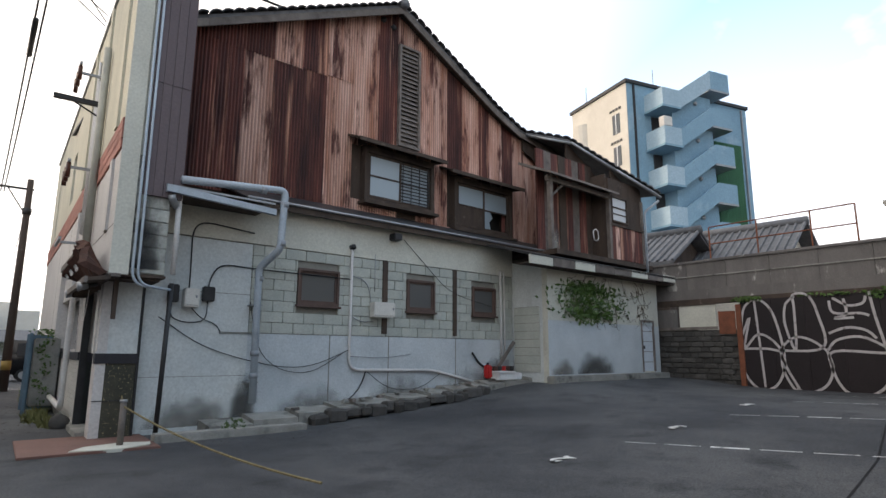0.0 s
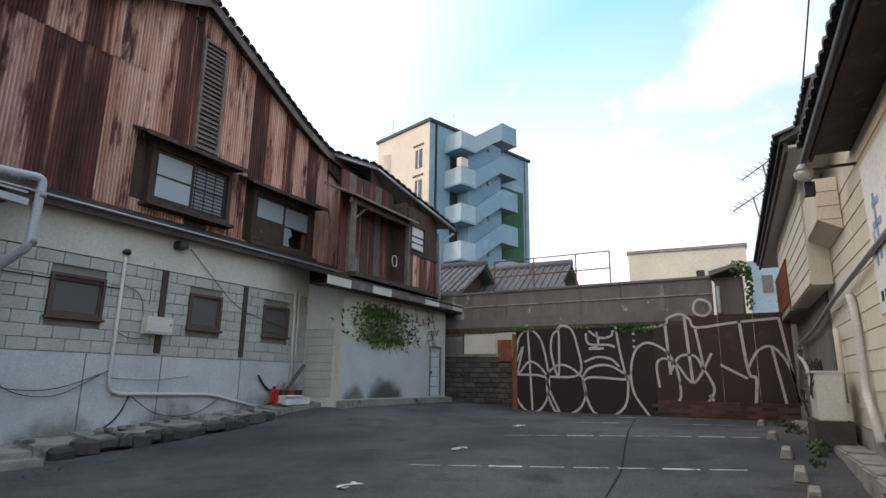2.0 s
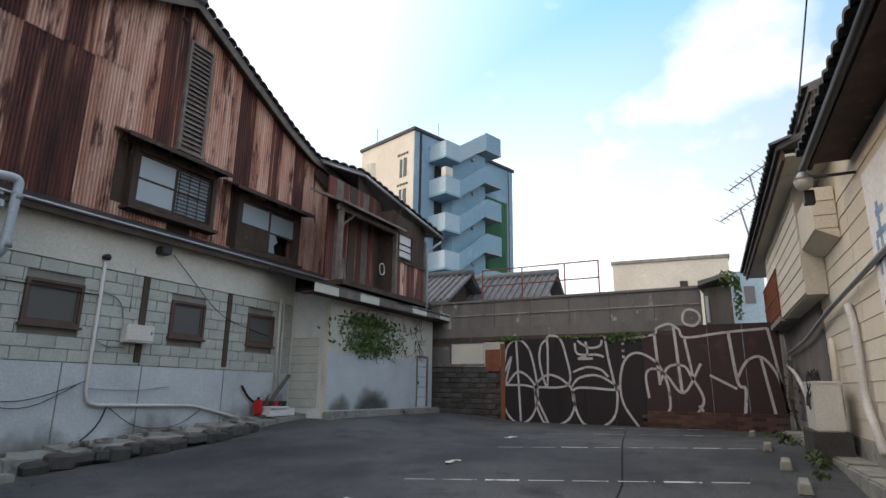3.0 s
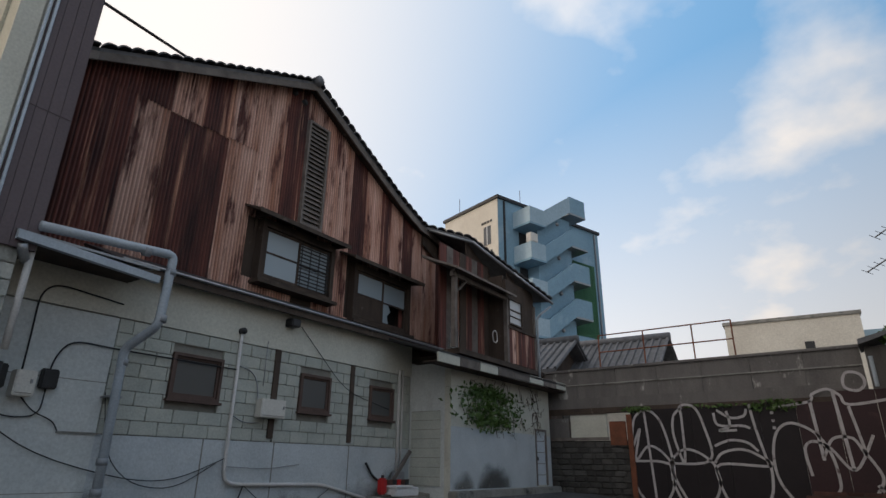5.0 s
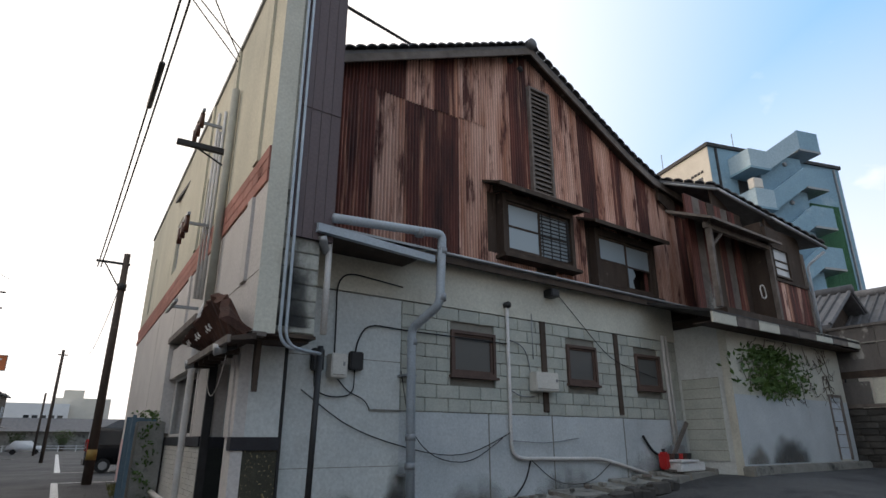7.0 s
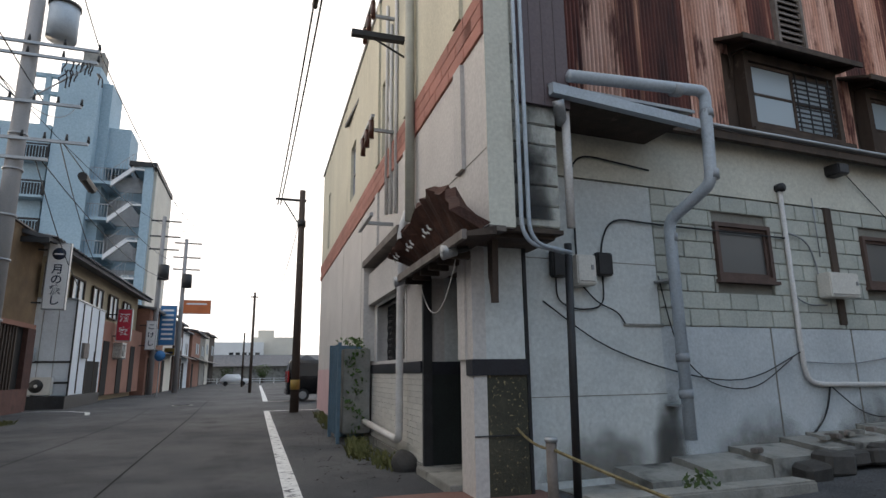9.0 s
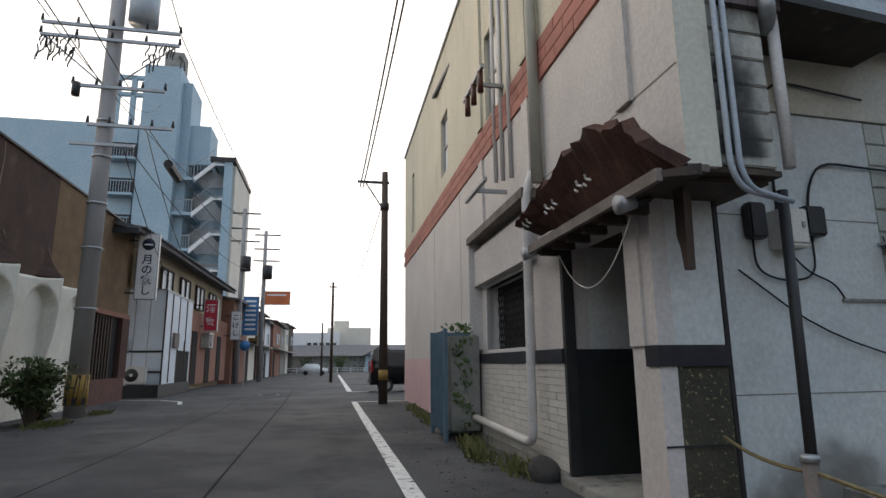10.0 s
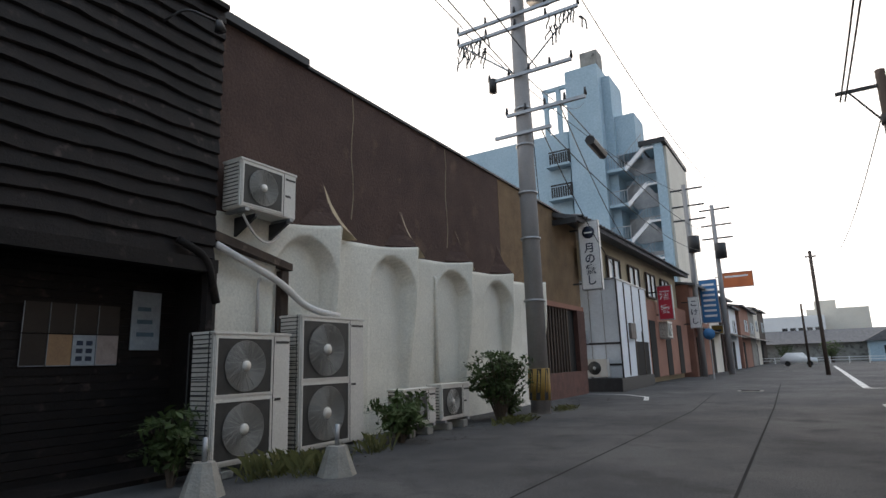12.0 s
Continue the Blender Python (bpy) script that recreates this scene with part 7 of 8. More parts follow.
# far poles
for x, y, h, lab in ((-7.15, 52, 13.2, "distant utility pole with drum transformer"), (-5.9, 56, 12.4, "distant utility pole with street lamp")):
    t = power_pole(x, y, h, 0.2, 0.14, lab)
    for z in (h - 0.4, h - 1.6, h - 2.6):
        part("crossarm", bbox(-0.9, 1.2, -0.06, 0.06, z, z + 0.1), METAL_DARK, t)
    smooth(part("transformer", tube(bm_new(), [(0.3, -0.3, 8.3), (0.3, -0.3, 9.4)], 0.38, 12), METAL_DARK, t))
t = power_pole(-0.3, 52, 7.6, 0.12, 0.09, "thin distant dark pole on the street edge", True)
part("crossarm", bbox(-0.3, 0.3, -0.04, 0.04, 7.2, 7.28), METAL_DARK, t)
t = power_pole(-1.0, 75, 6, 0.12, 0.09, "thin far pole on the street edge", True)

# ---- buildings beyond ----
BM = at(48.2, 29.9, 0, 0, 0, -15.4)
bb = thing("apartment_block", "blue painted apartment block with zigzag outside stairs", "building", BM)
part("wall_blue", bbox(0, 16.8, 0, 9, 0, 28.4), BLUE_PAINT, bb, "blue painted flank")
part("wall_cream", bbox(-0.06, 0.0, 0.02, 9, 0, 28.4), CREAM, bb, "cream rendered front")
part("rounded_corner", tube(bm_new(), [(0.8, 7.6, 0), (0.8, 7.6, 26.4)], 1.5, 20), CREAM, bb)
part("roof_edge", bbox(-0.25, 17.0, -0.2, 9.2, 28.4, 28.75), METAL_DARK, bb)
part("corner_pipe", bbox(0.75, 0.95, -0.14, 0, 0, 28.3), METAL_DARK, bb)
part("right_pipe", bbox(15.9, 16.05, -0.2, 0, 0, 28.2), METAL_GREY, bb)
for k in range(6):
    w = part("window", bbox(-0.1, -0.06, 1.1, 2.2, 23.5 - k * 3.45, 25.6 - k * 3.45), GLASS, bb)
    part("window_frame", bbox(-0.13, -0.1, 1.6, 1.7, 23.5 - k * 3.45, 25.6 - k * 3.45), SIGN_WHITE, w)
    for j in range(4):
        part("vent_slit", bbox(-0.12, -0.06, 0.9 + j * 0.45, 1.2 + j * 0.45, 26.0 - k * 3.45, 26.25 - k * 3.45), METAL_DARK, bb)
part("green_screen", bbox(11.5, 15.4, -0.18, -0.02, 0, 23.9), GREEN, bb, "green ribbed plastic screen")
for k in range(22):
    part("screen_rib", bbox(11.6 + k * 0.175, 11.64 + k * 0.175, -0.24, -0.18, 0, 23.9), GREEN, bb)
part("stair_core", bbox(4.2, 9.6, -1.6, 0, 0, 27.7), BLUE_PAINT, bb)
for k in range(7):
    dz = -4.0 * k
    zt = 27.4 + dz
    part("landing", bbox(2.2, 4.4, -2.5, 0, zt - 1.9, zt - 0.1), BLUE_PALE, bb, "rounded stair landing parapet")
    part("landing_floor", bbox(2.1, 4.5, -2.55, 0, zt - 2.1, zt - 1.9), BLUE_PAINT, bb)
    fl = prism(bm_new(), [(4.4, zt - 1.95), (8.8, zt + 0.95), (8.8, zt + 2.9), (4.4, zt - 0.1)], "y", -2.5, -2.25)
    part("flight_parapet", fl, BLUE_PALE if k == 0 else BLUE_PAINT, bb)
    part("upper_landing", bbox(8.8, 11.4, -2.5, -2.25, zt + 0.95, zt + 2.95), BLUE_PAINT, bb)
    part("upper_side", bbox(11.15, 11.4, -2.25, 0, zt + 0.95, zt + 2.95), BLUE_PALE, bb)
    part("upper_floor", bbox(8.7, 11.45, -2.5, 0, zt + 0.75, zt + 0.95), METAL_GREY, bb)
    # thin dark slab paints the shaded doorway below the landing
    part("shadow_door", bbox(3.0, 4.1, -0.08, 0, zt - 4.0, zt - 2.2), METAL_DARK, bb)
    smooth(part("round_lamp", tube(bm_new(), [(7.4, -1.75, zt - 0.6), (7.4, -1.6, zt - 0.6)], 0.22, 10), METAL_GREY, bb))
t = solo("air_conditioner", bbox(2.3, 3.4, -2.4, -1.7, 23.4, 24.4, 0.05), AC_PAINT, "small air conditioner on a stair landing", "air conditioner", BM)
part("lightning_rod", tube(bm_new(), [(6.5, 3, 28.7), (6.5, 3, 32.5)], 0.05, 4), ANTENNA, bb)
part("lightning_rod", tube(bm_new(), [(0.5, 7, 28.7), (0.5, 7, 31)], 0.05, 4), ANTENNA, bb)

# tiled houses behind the parapet
def house(name, x, y, rz, w, d, h, rise, label, wallm=CREAM):
    t = thing("house", label, "house", at(x, y, 0, 0, 0, rz), "tiled houses")
    part("wall", prism(bm_new(), [(0, 0), (w, 0), (w, h), (w / 2, h + rise * 0.92), (0, h)], "y", 0, d), wallm, t)
    for s in (0, 1):
        a, b = (-0.7, h - rise * 0.28) if s == 0 else (w + 0.7, h - rise * 0.28), (w / 2, h + rise)
        part("roof", prism(bm_new(), [a, b, (b[0], b[1] + 0.16), (a[0], a[1] + 0.16)], "y", -0.6, d + 0.6), TILE, t)
        ln = math.hypot(b[0] - a[0], b[1] - a[1])
        for j in range(int((d + 1.2) / 0.36)):
            rib = bm_new()
            y_ = -0.6 + j * 0.36
            tube(rib, [(a[0], y_, a[1] + 0.17), (b[0], y_, b[1] + 0.17)], 0.08, 5)
            part("tile_rib", rib, TILE, t)
    smooth(part("ridge", tube(bm_new(), [(w / 2, -0.7, h + rise + 0.2), (w / 2, d + 0.7, h + rise + 0.2)], 0.22, 8), TILE, t))
    part("window", bbox(w * 0.3, w * 0.7, -0.05, 0, h * 0.6, h * 0.85), GLASS, t)
    return t


house("house", 27.6, 9.6, 4, 5.0, 5.2, 5.9, 1.7, "house with grey tiled roof and white gable")
house("house", 24.6, 13.2, 4, 4.6, 7.0, 5.9, 1.4, "dark boarded house with sagging tiled roof", WOOD_DARK)
cf = thing("apartment_block", "pale flat-roofed concrete building behind the yard", "building", at(40, 8.3, 0, 0, 0, -84))
part("wall", bbox(0, 7.2, 0, 8, 0, 10.1), CREAM, cf)
part("stair_tower", bbox(7.2, 9.2, 1.0, 6, 0, 9.3), BLUE_PALE, cf)
part("roof_edge", bbox(-0.1, 7.3, -0.1, 8.1, 10.1, 10.3), CONCRETE, cf)
part("window", bbox(8.0, 8.6, 0.95, 1.0, 7.2, 8.3), GLASS, cf)
part("window", bbox(4.2, 4.7, -0.05, 0, 8.2, 8.7), METAL_DARK, cf)
part("window", bbox(1.0, 2.0, -0.05, 0, 6.4, 7.4), GLASS, cf)
ms = thing("striped_sign_tower", "distant green, white and red striped sign tower", "sign", at(47, -1.6, 0))
for k in range(10):
    part("stripe", bbox(0, 0.4, -1.2, 1.0, 4.5 + k * 0.45, 4.95 + k * 0.45), (GREEN, SIGN_WHITE, SIGN_RED)[k % 3], ms)
# more roofs beyond, closing the skyline
for x, y, w, d, h, m_ in ((60, -8, 12, 10, 7, CREAM), (55, 6, 6, 8, 7.5, CONCRETE), (70, 45, 14, 12, 9, CREAM), (-40, -20, 18, 12, 8, CREAM), (10, -30, 30, 8, 7, CREAM), (-22, -12, 12, 9, 7, CONCRETE)):
    t = thing("building", "plain pale low building beyond the place", "building", at(x, y, 0), "distant buildings")
    part("wall", bbox(0, w, 0, d, 0, h), m_, t)
    part("roof_edge", bbox(-0.15, w + 0.15, -0.15, d + 0.15, h, h + 0.25), CONCRETE, t)
    for k in range(int(w / 2.4)):
        part("window", bbox(0.6 + k * 2.4, 1.8 + k * 2.4, -0.03, 0, h - 2.4, h - 1.2), GLASS, t)

# ---- far left of the street: white sheet shop, row of shops ----
dr = thing("lattice_doorway", "dark lattice doorway in a brick frame under ochre plaster", "doorway", kind="structure")
part("recess", bbox(LX - 0.3, LX - 0.12, 28.4, 33.2, -0.05, 3.45), ROOM_SHADE, dr)
for k in range(9):
    part("slat", bbox(LX - 0.1, LX - 0.05, 28.95 + k * 0.3, 29.05 + k * 0.3, 0.9, 3.3), WOOD_DARK, dr)
part("brick_base", bbox(LX - 0.1, LX + 0.05, 28.6, 33.1, -0.05, 0.9), BRICK, dr)
part("lintel", bbox(LX - 0.12, LX + 0.04, 28.4, 33.2, 3.28, 3.46), SALMON, dr)
part("jamb", bbox(LX - 0.12, LX + 0.06, 32.3, 33.2, 0.9, 3.28), BRICK, dr)

sx = -7.9
far_mark = set(bpy.data.objects)
sp = thing("shop_house", "white sheet-clad shop with tiled roof and upper windows", "building")
part("wall_upper", bbox(sx - 4, sx - 0.4, 30.6, 44, 0, 6.2), mat("ochre_boards", (0.36, 0.30, 0.2), (0.24, 0.2, 0.14), scale=1, bump=0.1), sp)
part("roof", prism(bm_new(), [(sx + 0.3, 6.0), (sx + 0.3, 6.16), (sx - 4.3, 7.6), (sx - 4.3, 7.4)], "y", 26.6, 44.2), TILE, sp)
for k in range(48):
    piece("roof_tile", TILE_ME, sp, at(sx + 0.42, 26.7 + k * 0.36, 6.14, 0, 0, 90) @ pose(0, 0, 0, 17, 0, 0))
part("side_roof_verge", bbox(sx - 4.2, sx + 0.3, 26.55, 26.6, 5.9, 6.1), METAL_DARK, sp)
for k in range(5):
    y = 28.6 + k * 2.9
    w = part("window", bbox(sx - 0.4, sx - 0.34, y, y + 1.5, 4.35, 5.5), GLASS_PALE, sp)
    part("window_frame", ywall(bm_new(), sx - 0.36, sx - 0.28, y - 0.08, y + 1.58, 4.27, 5.58, [(y, y + 0.7, 4.35, 5.5), (y + 0.8, y + 1.5, 4.35, 5.5)]), WOOD_DARK, w)
part("wall_salmon", bbox(sx - 0.4, sx + 0.0, 34.2, 43.9, 0.3, 4.0), SALMON, sp, "salmon-brown lower shop fronts")
for k, y in enumerate((33.0, 35.6, 38.5, 41.2)):
    part("dark_doorway", bbox(sx - 0.2, sx + 0.03, y, y + 1.0, 0.3, 3.0), ROOM_SHADE, sp)
condenser(sx + 0.4, 37.4, 2.2, 0.9, 0.4, 0.8, 1, "ivory air conditioner fixed to a shop front")


def street_sign(x, y, z0, z1, w, material, label, lines, ink, circle=False, rows=0):
    """A thin box sign standing out from the wall, facing down the street."""
    t = thing("street_sign", label, "sign", at(x, y, 0))
    part("panel", bbox(-w / 2, w / 2, -0.09, 0.09, z0, z1, 0.012), material, t)
    fr = bm_new()
    box(fr, -w / 2 - 0.03, -w / 2, -0.1, 0.1, z0, z1)
    box(fr, w / 2, w / 2 + 0.03, -0.1, 0.1, z0, z1)
    box(fr, -w / 2 - 0.03, w / 2 + 0.03, -0.1, 0.1, z1, z1 + 0.04)
    box(fr, -w / 2 - 0.03, w / 2 + 0.03, -0.1, 0.1, z0 - 0.04, z0)
    part("sign_frame", fr, METAL_GREY, t)
    if circle:
        smooth(part("emblem", tube(bm_new(), [(0, -0.1, z1 - 0.42), (0, -0.092, z1 - 0.42)], w * 0.33, 20), INK, t))
        part("emblem_bar", bbox(-w * 0.22, w * 0.22, -0.104, -0.1, z1 - 0.46, z1 - 0.4), SIGN_WHITE, t)
    n = len(lines)
    top = z1 - (0.85 if circle else 0.12)
    for k, ch in enumerate(lines):
        zz = top - (k + 0.5) * (top - z0 - 0.1) / n
        text_part("letter", ch, min(w * 0.8, (top - z0) / n * 0.95), ink, t, at(0, -0.098, zz, 90, 0, 0))
    for k in range(rows):
        zz = z1 - 0.25 - k * (z1 - z0 - 0.4) / rows
        part("text_bar", bbox(-w * 0.36, w * 0.36, -0.098, -0.092, zz - 0.14, zz), ink, t)
    part("bracket", bbox(-w / 2 - 0.4, -w / 2, -0.03, 0.03, z1 - 0.3, z1 - 0.24), METAL_DARK, t)
    part("bracket", bbox(-w / 2 - 0.4, -w / 2, -0.03, 0.03, z0 + 0.2, z0 + 0.26), METAL_DARK, t)
    return t


street_sign(-7.45, 37.2, 3.1, 4.75, 0.6, SIGN_RED, "red upright sign with white characters", "酒家", SIGN_WHITE, False, 0)
street_sign(-7.3, 43.3, 2.9, 4.7, 0.5, SIGN_WHITE, "small white upright sign with dark characters", "こけし", INK)
street_sign(-7.1, 47.5, 3.4, 6.2, 0.95, SIGN_BLUE, "blue upright sign with rows of pale bars", "", SIGN_WHITE, False, 7)
street_sign(-7.0, 48.6, 2.7, 3.2, 0.6, YELLOW, "small yellow sign under the blue one", "", INK, False, 1)
street_sign(-6.6, 58, 6.8, 8.0, 2.2, ORANGE, "orange shop sign high on a dark building", "", SIGN_WHITE, False, 1)
# row of small shops farther on
r_ = random.Random(50)
y = 44.3
for k, m_ in enumerate((SALMON, CREAM, BROWN_WALL, WHITE_SHEET, SALMON, CONCRETE, CREAM, WOOD_DARK)):
    w, h = r_.uniform(4.5, 7), r_.uniform(5.0, 7.4)
    z0 = gz(-7, y)
    t = thing("shop_house", "narrow old two-storey shop in a row", "building", at(-7.4 - r_.uniform(0, 0.4), y, z0), "row of shops")
    part("wall", bbox(-5, 0, 0, w - 0.1, -0.5, h), m_, t)
    part("roof", prism(bm_new(), [(0.4, h - 0.1), (0.4, h + 0.05), (-5.2, h + 1.0), (-5.2, h + 0.85)], "y", -0.1, w), TILE, t)
    part("door", bbox(-0.02, 0.04, 0.6, 1.7, 0, 2.4), ROOM_SHADE, t)
    wd = part("window", bbox(0.0, 0.03, w * 0.45, w * 0.8, h * 0.6, h * 0.8), GLASS_PALE, t)
    part("window_frame", bbox(0.03, 0.06, w * 0.61, w * 0.64, h * 0.6, h * 0.8), WOOD_DARK, wd)
    part("awning", prism(bm_new(), [(0, 3.0), (0, 3.1), (0.8, 2.75), (0.8, 2.7)], "y", 0.3, w - 0.5), METAL_DARK, t)
    y += w

# tall pale-blue building with outside stairs
tb = thing("apartment_block", "pale blue block with lift tower and zigzag stairs", "building", at(0, 55, 0))
part("main_block", bbox(-27.4, -17.0, 0, 10, 0, 21.5), BLUE_PALE, tb)
part("lift_tower", bbox(-16.7, -13.9, -0.6, 4, 0, 26.9), BLUE_PALE, tb)
part("tower_side", bbox(-13.9, -13.2, 0.5, 4, 0, 26.0), BLUE_PALE, tb)
part("water_tank", bbox(-15.6, -14.1, 0.5, 2, 26.9, 28.9), CONCRETE, tb)
part("link_block", bbox(-17.0, -16.7, 2, 9, 0, 20), BLUE_PAINT, tb)
for z in (26.2, 24.6):
    part("roof_frame", bbox(-19.2, -16.7, 0.2, 0.6, z - 0.3, z), BLUE_PALE, tb)
for x in (-19.1, -17.9):
    part("roof_frame_post", bbox(x, x + 0.35, 0.2, 0.6, 21.5, 26.2), BLUE_PALE, tb)
for k in range(5):
    z = 20.5 - k * 3.1
    # solid dark block stands in for the shade of an open corridor
    part("open_floor", bbox(-18.6, -16.75, -0.7, 0.0, z - 2.2, z - 0.9), METAL_DARK, tb, "solid dark block for the corridor's shade")
    part("corridor_slab", bbox(-18.8, -16.75, -1.0, 0.0, z - 2.4, z - 2.2), BLUE_PALE, tb)
    rl = bm_new()
    for j in range(10):
        box(rl, -18.7 + j * 0.2, -18.67 + j * 0.2, -0.98, -0.95, z - 2.2, z - 1.2)
    box(rl, -18.75, -16.75, -0.98, -0.94, z - 1.22, z - 1.16)
    part("corridor_rail", rl, BLUE_PALE, tb)
part("stair_back", bbox(-13.9, -9.6, 3.0, 9, 0, 18.6), BLUE_PALE, tb)
part("stair_roof", bbox(-11.2, -9.2, -0.4, 9, 18.5, 18.9), METAL_DARK, tb)
part("stair_column", bbox(-10.1, -9.5, -0.3, 0.4, 0, 18.5), BLUE_PALE, tb)
part("side_wall_cream", bbox(-9.6, -9.3, 0.4, 9, 0, 18.4), CREAM, tb)
part("upper_cabin", bbox(-13.2, -11.6, 1, 4, 18.6, 22.2), BLUE_PALE, tb)
for k in range(5):
    z = 17.0 - k * 3.1
    part("landing", bbox(-13.9, -12.4, -0.3, 3.0, z - 0.25, z), BLUE_PALE, tb)
    part("flight", prism(bm_new(), [(-12.4, z - 0.45), (-10.8, z + 1.15), (-10.1, z + 1.15), (-10.1, z + 1.5), (-10.9, z + 1.5), (-12.4, z + 0.0)], "y", -0.3, -0.05), SIGN_WHITE, tb)
    part("landing", bbox(-10.9, -10.0, -0.3, 3.0, z + 1.3, z + 1.5), BLUE_PALE, tb)
    # grey panel stands in for the shaded gap behind the flight
    part("dark_gap", bbox(-13.7, -10.2, 2.9, 2.99, z + 0.1, z + 2.4), METAL_GREY, tb)
    rl = bm_new()
    for j in range(8):
        box(rl, -13.85 + j * 0.2, -13.82 + j * 0.2, -0.3, -0.27, z, z + 1.1)
        f = j / 7
        box(rl, -12.4 + f * 1.6, -12.37 + f * 1.6, -0.3, -0.27, z + f * 1.5, z + f * 1.5 + 1.1)
    box(rl, -13.9, -12.4, -0.3, -0.26, z + 1.06, z + 1.12)
    prism(rl, [(-12.4, z + 1.06), (-10.9, z + 2.56), (-10.9, z + 2.62), (-12.4, z + 1.12)], "y", -0.3, -0.26)
    part("stair_rail", rl, METAL_GREY, tb)

# end of the street
eb = thing("apartment_block", "white flat-roofed block at the street end", "building", at(-9.3, 100, 0))
part("wall", bbox(0, 8, 0, 8, -1, 8.1), SIGN_WHITE, eb)
part("upper_wall", bbox(6, 13, 3, 12, 2, 9.4), CREAM, eb)
part("roof_cabin", bbox(7, 9.5, 4, 8, 9.4, 11), CREAM, eb)
for k in range(5):
    part("window", bbox(3.0 + k * 0.95, 3.65 + k * 0.95, -0.05, 0, 4.7, 6.0), GLASS, eb)
hl = thing("low_hall", "long low hall with grey roof at the street end", "building", at(-14, 96, 0))
part("wall", bbox(0, 30, 0, 6, -1, 2.6), CONCRETE, hl)
part("roof", prism(bm_new(), [(-0.6, 2.5), (3, 4.4), (6.6, 2.5)], "x", -0.5, 30.5), TILE, hl)
for x, y, w, h, lab, m_ in ((2.5, 92, 4.5, 4.2, "small blue-walled house at the street end", BLUE_PALE), (8.5, 97, 5, 4.8, "small gabled house at the street end", CREAM), (16, 90, 7, 5, "small house beyond the open lot", CREAM)):
    t = thing("house", lab, "house", at(x, y, gz(x, y)))
    part("wall", bbox(0, w, 0, 5, -0.5, h * 0.62), m_, t)
    part("roof", prism(bm_new(), [(-0.4, h * 0.6), (w / 2, h), (w + 0.4, h * 0.6)], "y", -0.4, 5.4), TILE, t)
    part("window", bbox(w * 0.3, w * 0.6, -0.04, 0, 0.9, 1.9), GLASS, t)
for x, y, s, sd in ((-5.6, 86, 1.1, 1), (-1.2, 88, 1.3, 2), (-8.5, 90, 1.0, 3)):
    shrub(x, y, 2.0 * s, 1.0 * s, 70, "clipped round evergreen at the street end", sd + 60)
t = thing("guard_rail", "white guard rail across the street end", "guard rail")
for k in range(14):
    part("post", bbox(-10 + k * 1.7, -9.9 + k * 1.7, 84, 84.1, gz(0, 84) - 0.1, gz(0, 84) + 0.75), SIGN_WHITE, t)
for z in (0.4, 0.7):
    part("rail", bbox(-10, 12.2, 83.95, 84.0, gz(0, 84) + z - 0.06, gz(0, 84) + z), SIGN_WHITE, t)


# the far district lies farther off and turned a little against the near street
def district(kz, turn=-1.86):
    return at(-1.54, 8.93, 0, 0, 0, turn) @ Matrix.Diagonal((1.2, 1.2, kz, 1)) @ at(1.52, -8.84, 0)


for ob in list(bpy.data.objects):
    if ob not in far_mark and ob.parent is None:
        ob.matrix_world = (district(1.14, -0.9) if ob == tb else district(0.88 if ob == eb else 1.09)) @ ob.matrix_world

# white sheet-clad shed standing out from the shop row
ws_ = thing("sheet_shed", "white sheet-clad shed on a dark plinth, rust stains", "shed")
part("body", bbox(-9.9, -8.05, 34.9, 40.5, 0.55, 4.75), WHITE_SHEET, ws_)
part("plinth", bbox(-10.0, -7.95, 34.3, 40.5, 0.0, 0.54, 0.02), METAL_DARK, ws_)
part("cap", bbox(-9.95, -8.0, 34.85, 40.6, 4.752, 4.82), METAL_GREY, ws_)
for z in (1.05, 1.95):
    part("dark_rail", bbox(-9.9, -8.03, 34.87, 34.899, z, z + 0.09), METAL_DARK, ws_)
for x in (-9.3, -8.7):
    part("sheet_joint", bbox(x, x + 0.02, 34.885, 34.899, 0.6, 4.74), JOINT, ws_)
smooth(part("vent_pipe", tube(bm_new(), [(-9.45, 34.84, 2.0), (-9.45, 34.84, 2.6)], 0.05, 8), PIPE, ws_))
part("gutter_corner", bbox(-8.06, -8.0, 34.86, 34.93, 0.5, 4.75), METAL_DARK, ws_)
for y in (36.2, 37.6, 39.2):
    part("side_panel", bbox(-8.049, -8.02, y, y + 1.2, 2.1, 4.6), WHITE_SHEET, ws_)
    part("panel_frame", bbox(-8.049, -8.01, y - 0.1, y - 0.02, 0.6, 4.7), WOOD_DARK, ws_)
part("dark_doorway", bbox(-8.2, -8.03, 37.6, 40.2, 0.3, 2.6), ROOM_SHADE, ws_)
part("notice_plate", bbox(-8.03, -7.9, 36.4, 37.3, 2.2, 2.9), WOOD_GREY, ws_)
su = thing("air_conditioner", "small ivory air conditioner on the dark plinth of the shed", "air conditioner", at(-9.0, 34.8, 0.56))
part("casing", bbox(-0.45, 0.45, -0.4, -0.02, 0.04, 0.78, 0.02), AC_PAINT, su)
smooth(part("fan_recess", tube(bm_new(), [(-0.1, -0.403, 0.41), (-0.1, -0.41, 0.41)], 0.28, 24), AC_DARK, su))
smooth(part("fan_hub", tube(bm_new(), [(-0.1, -0.41, 0.41), (-0.1, -0.425, 0.41)], 0.07, 12), AC_PAINT, su))
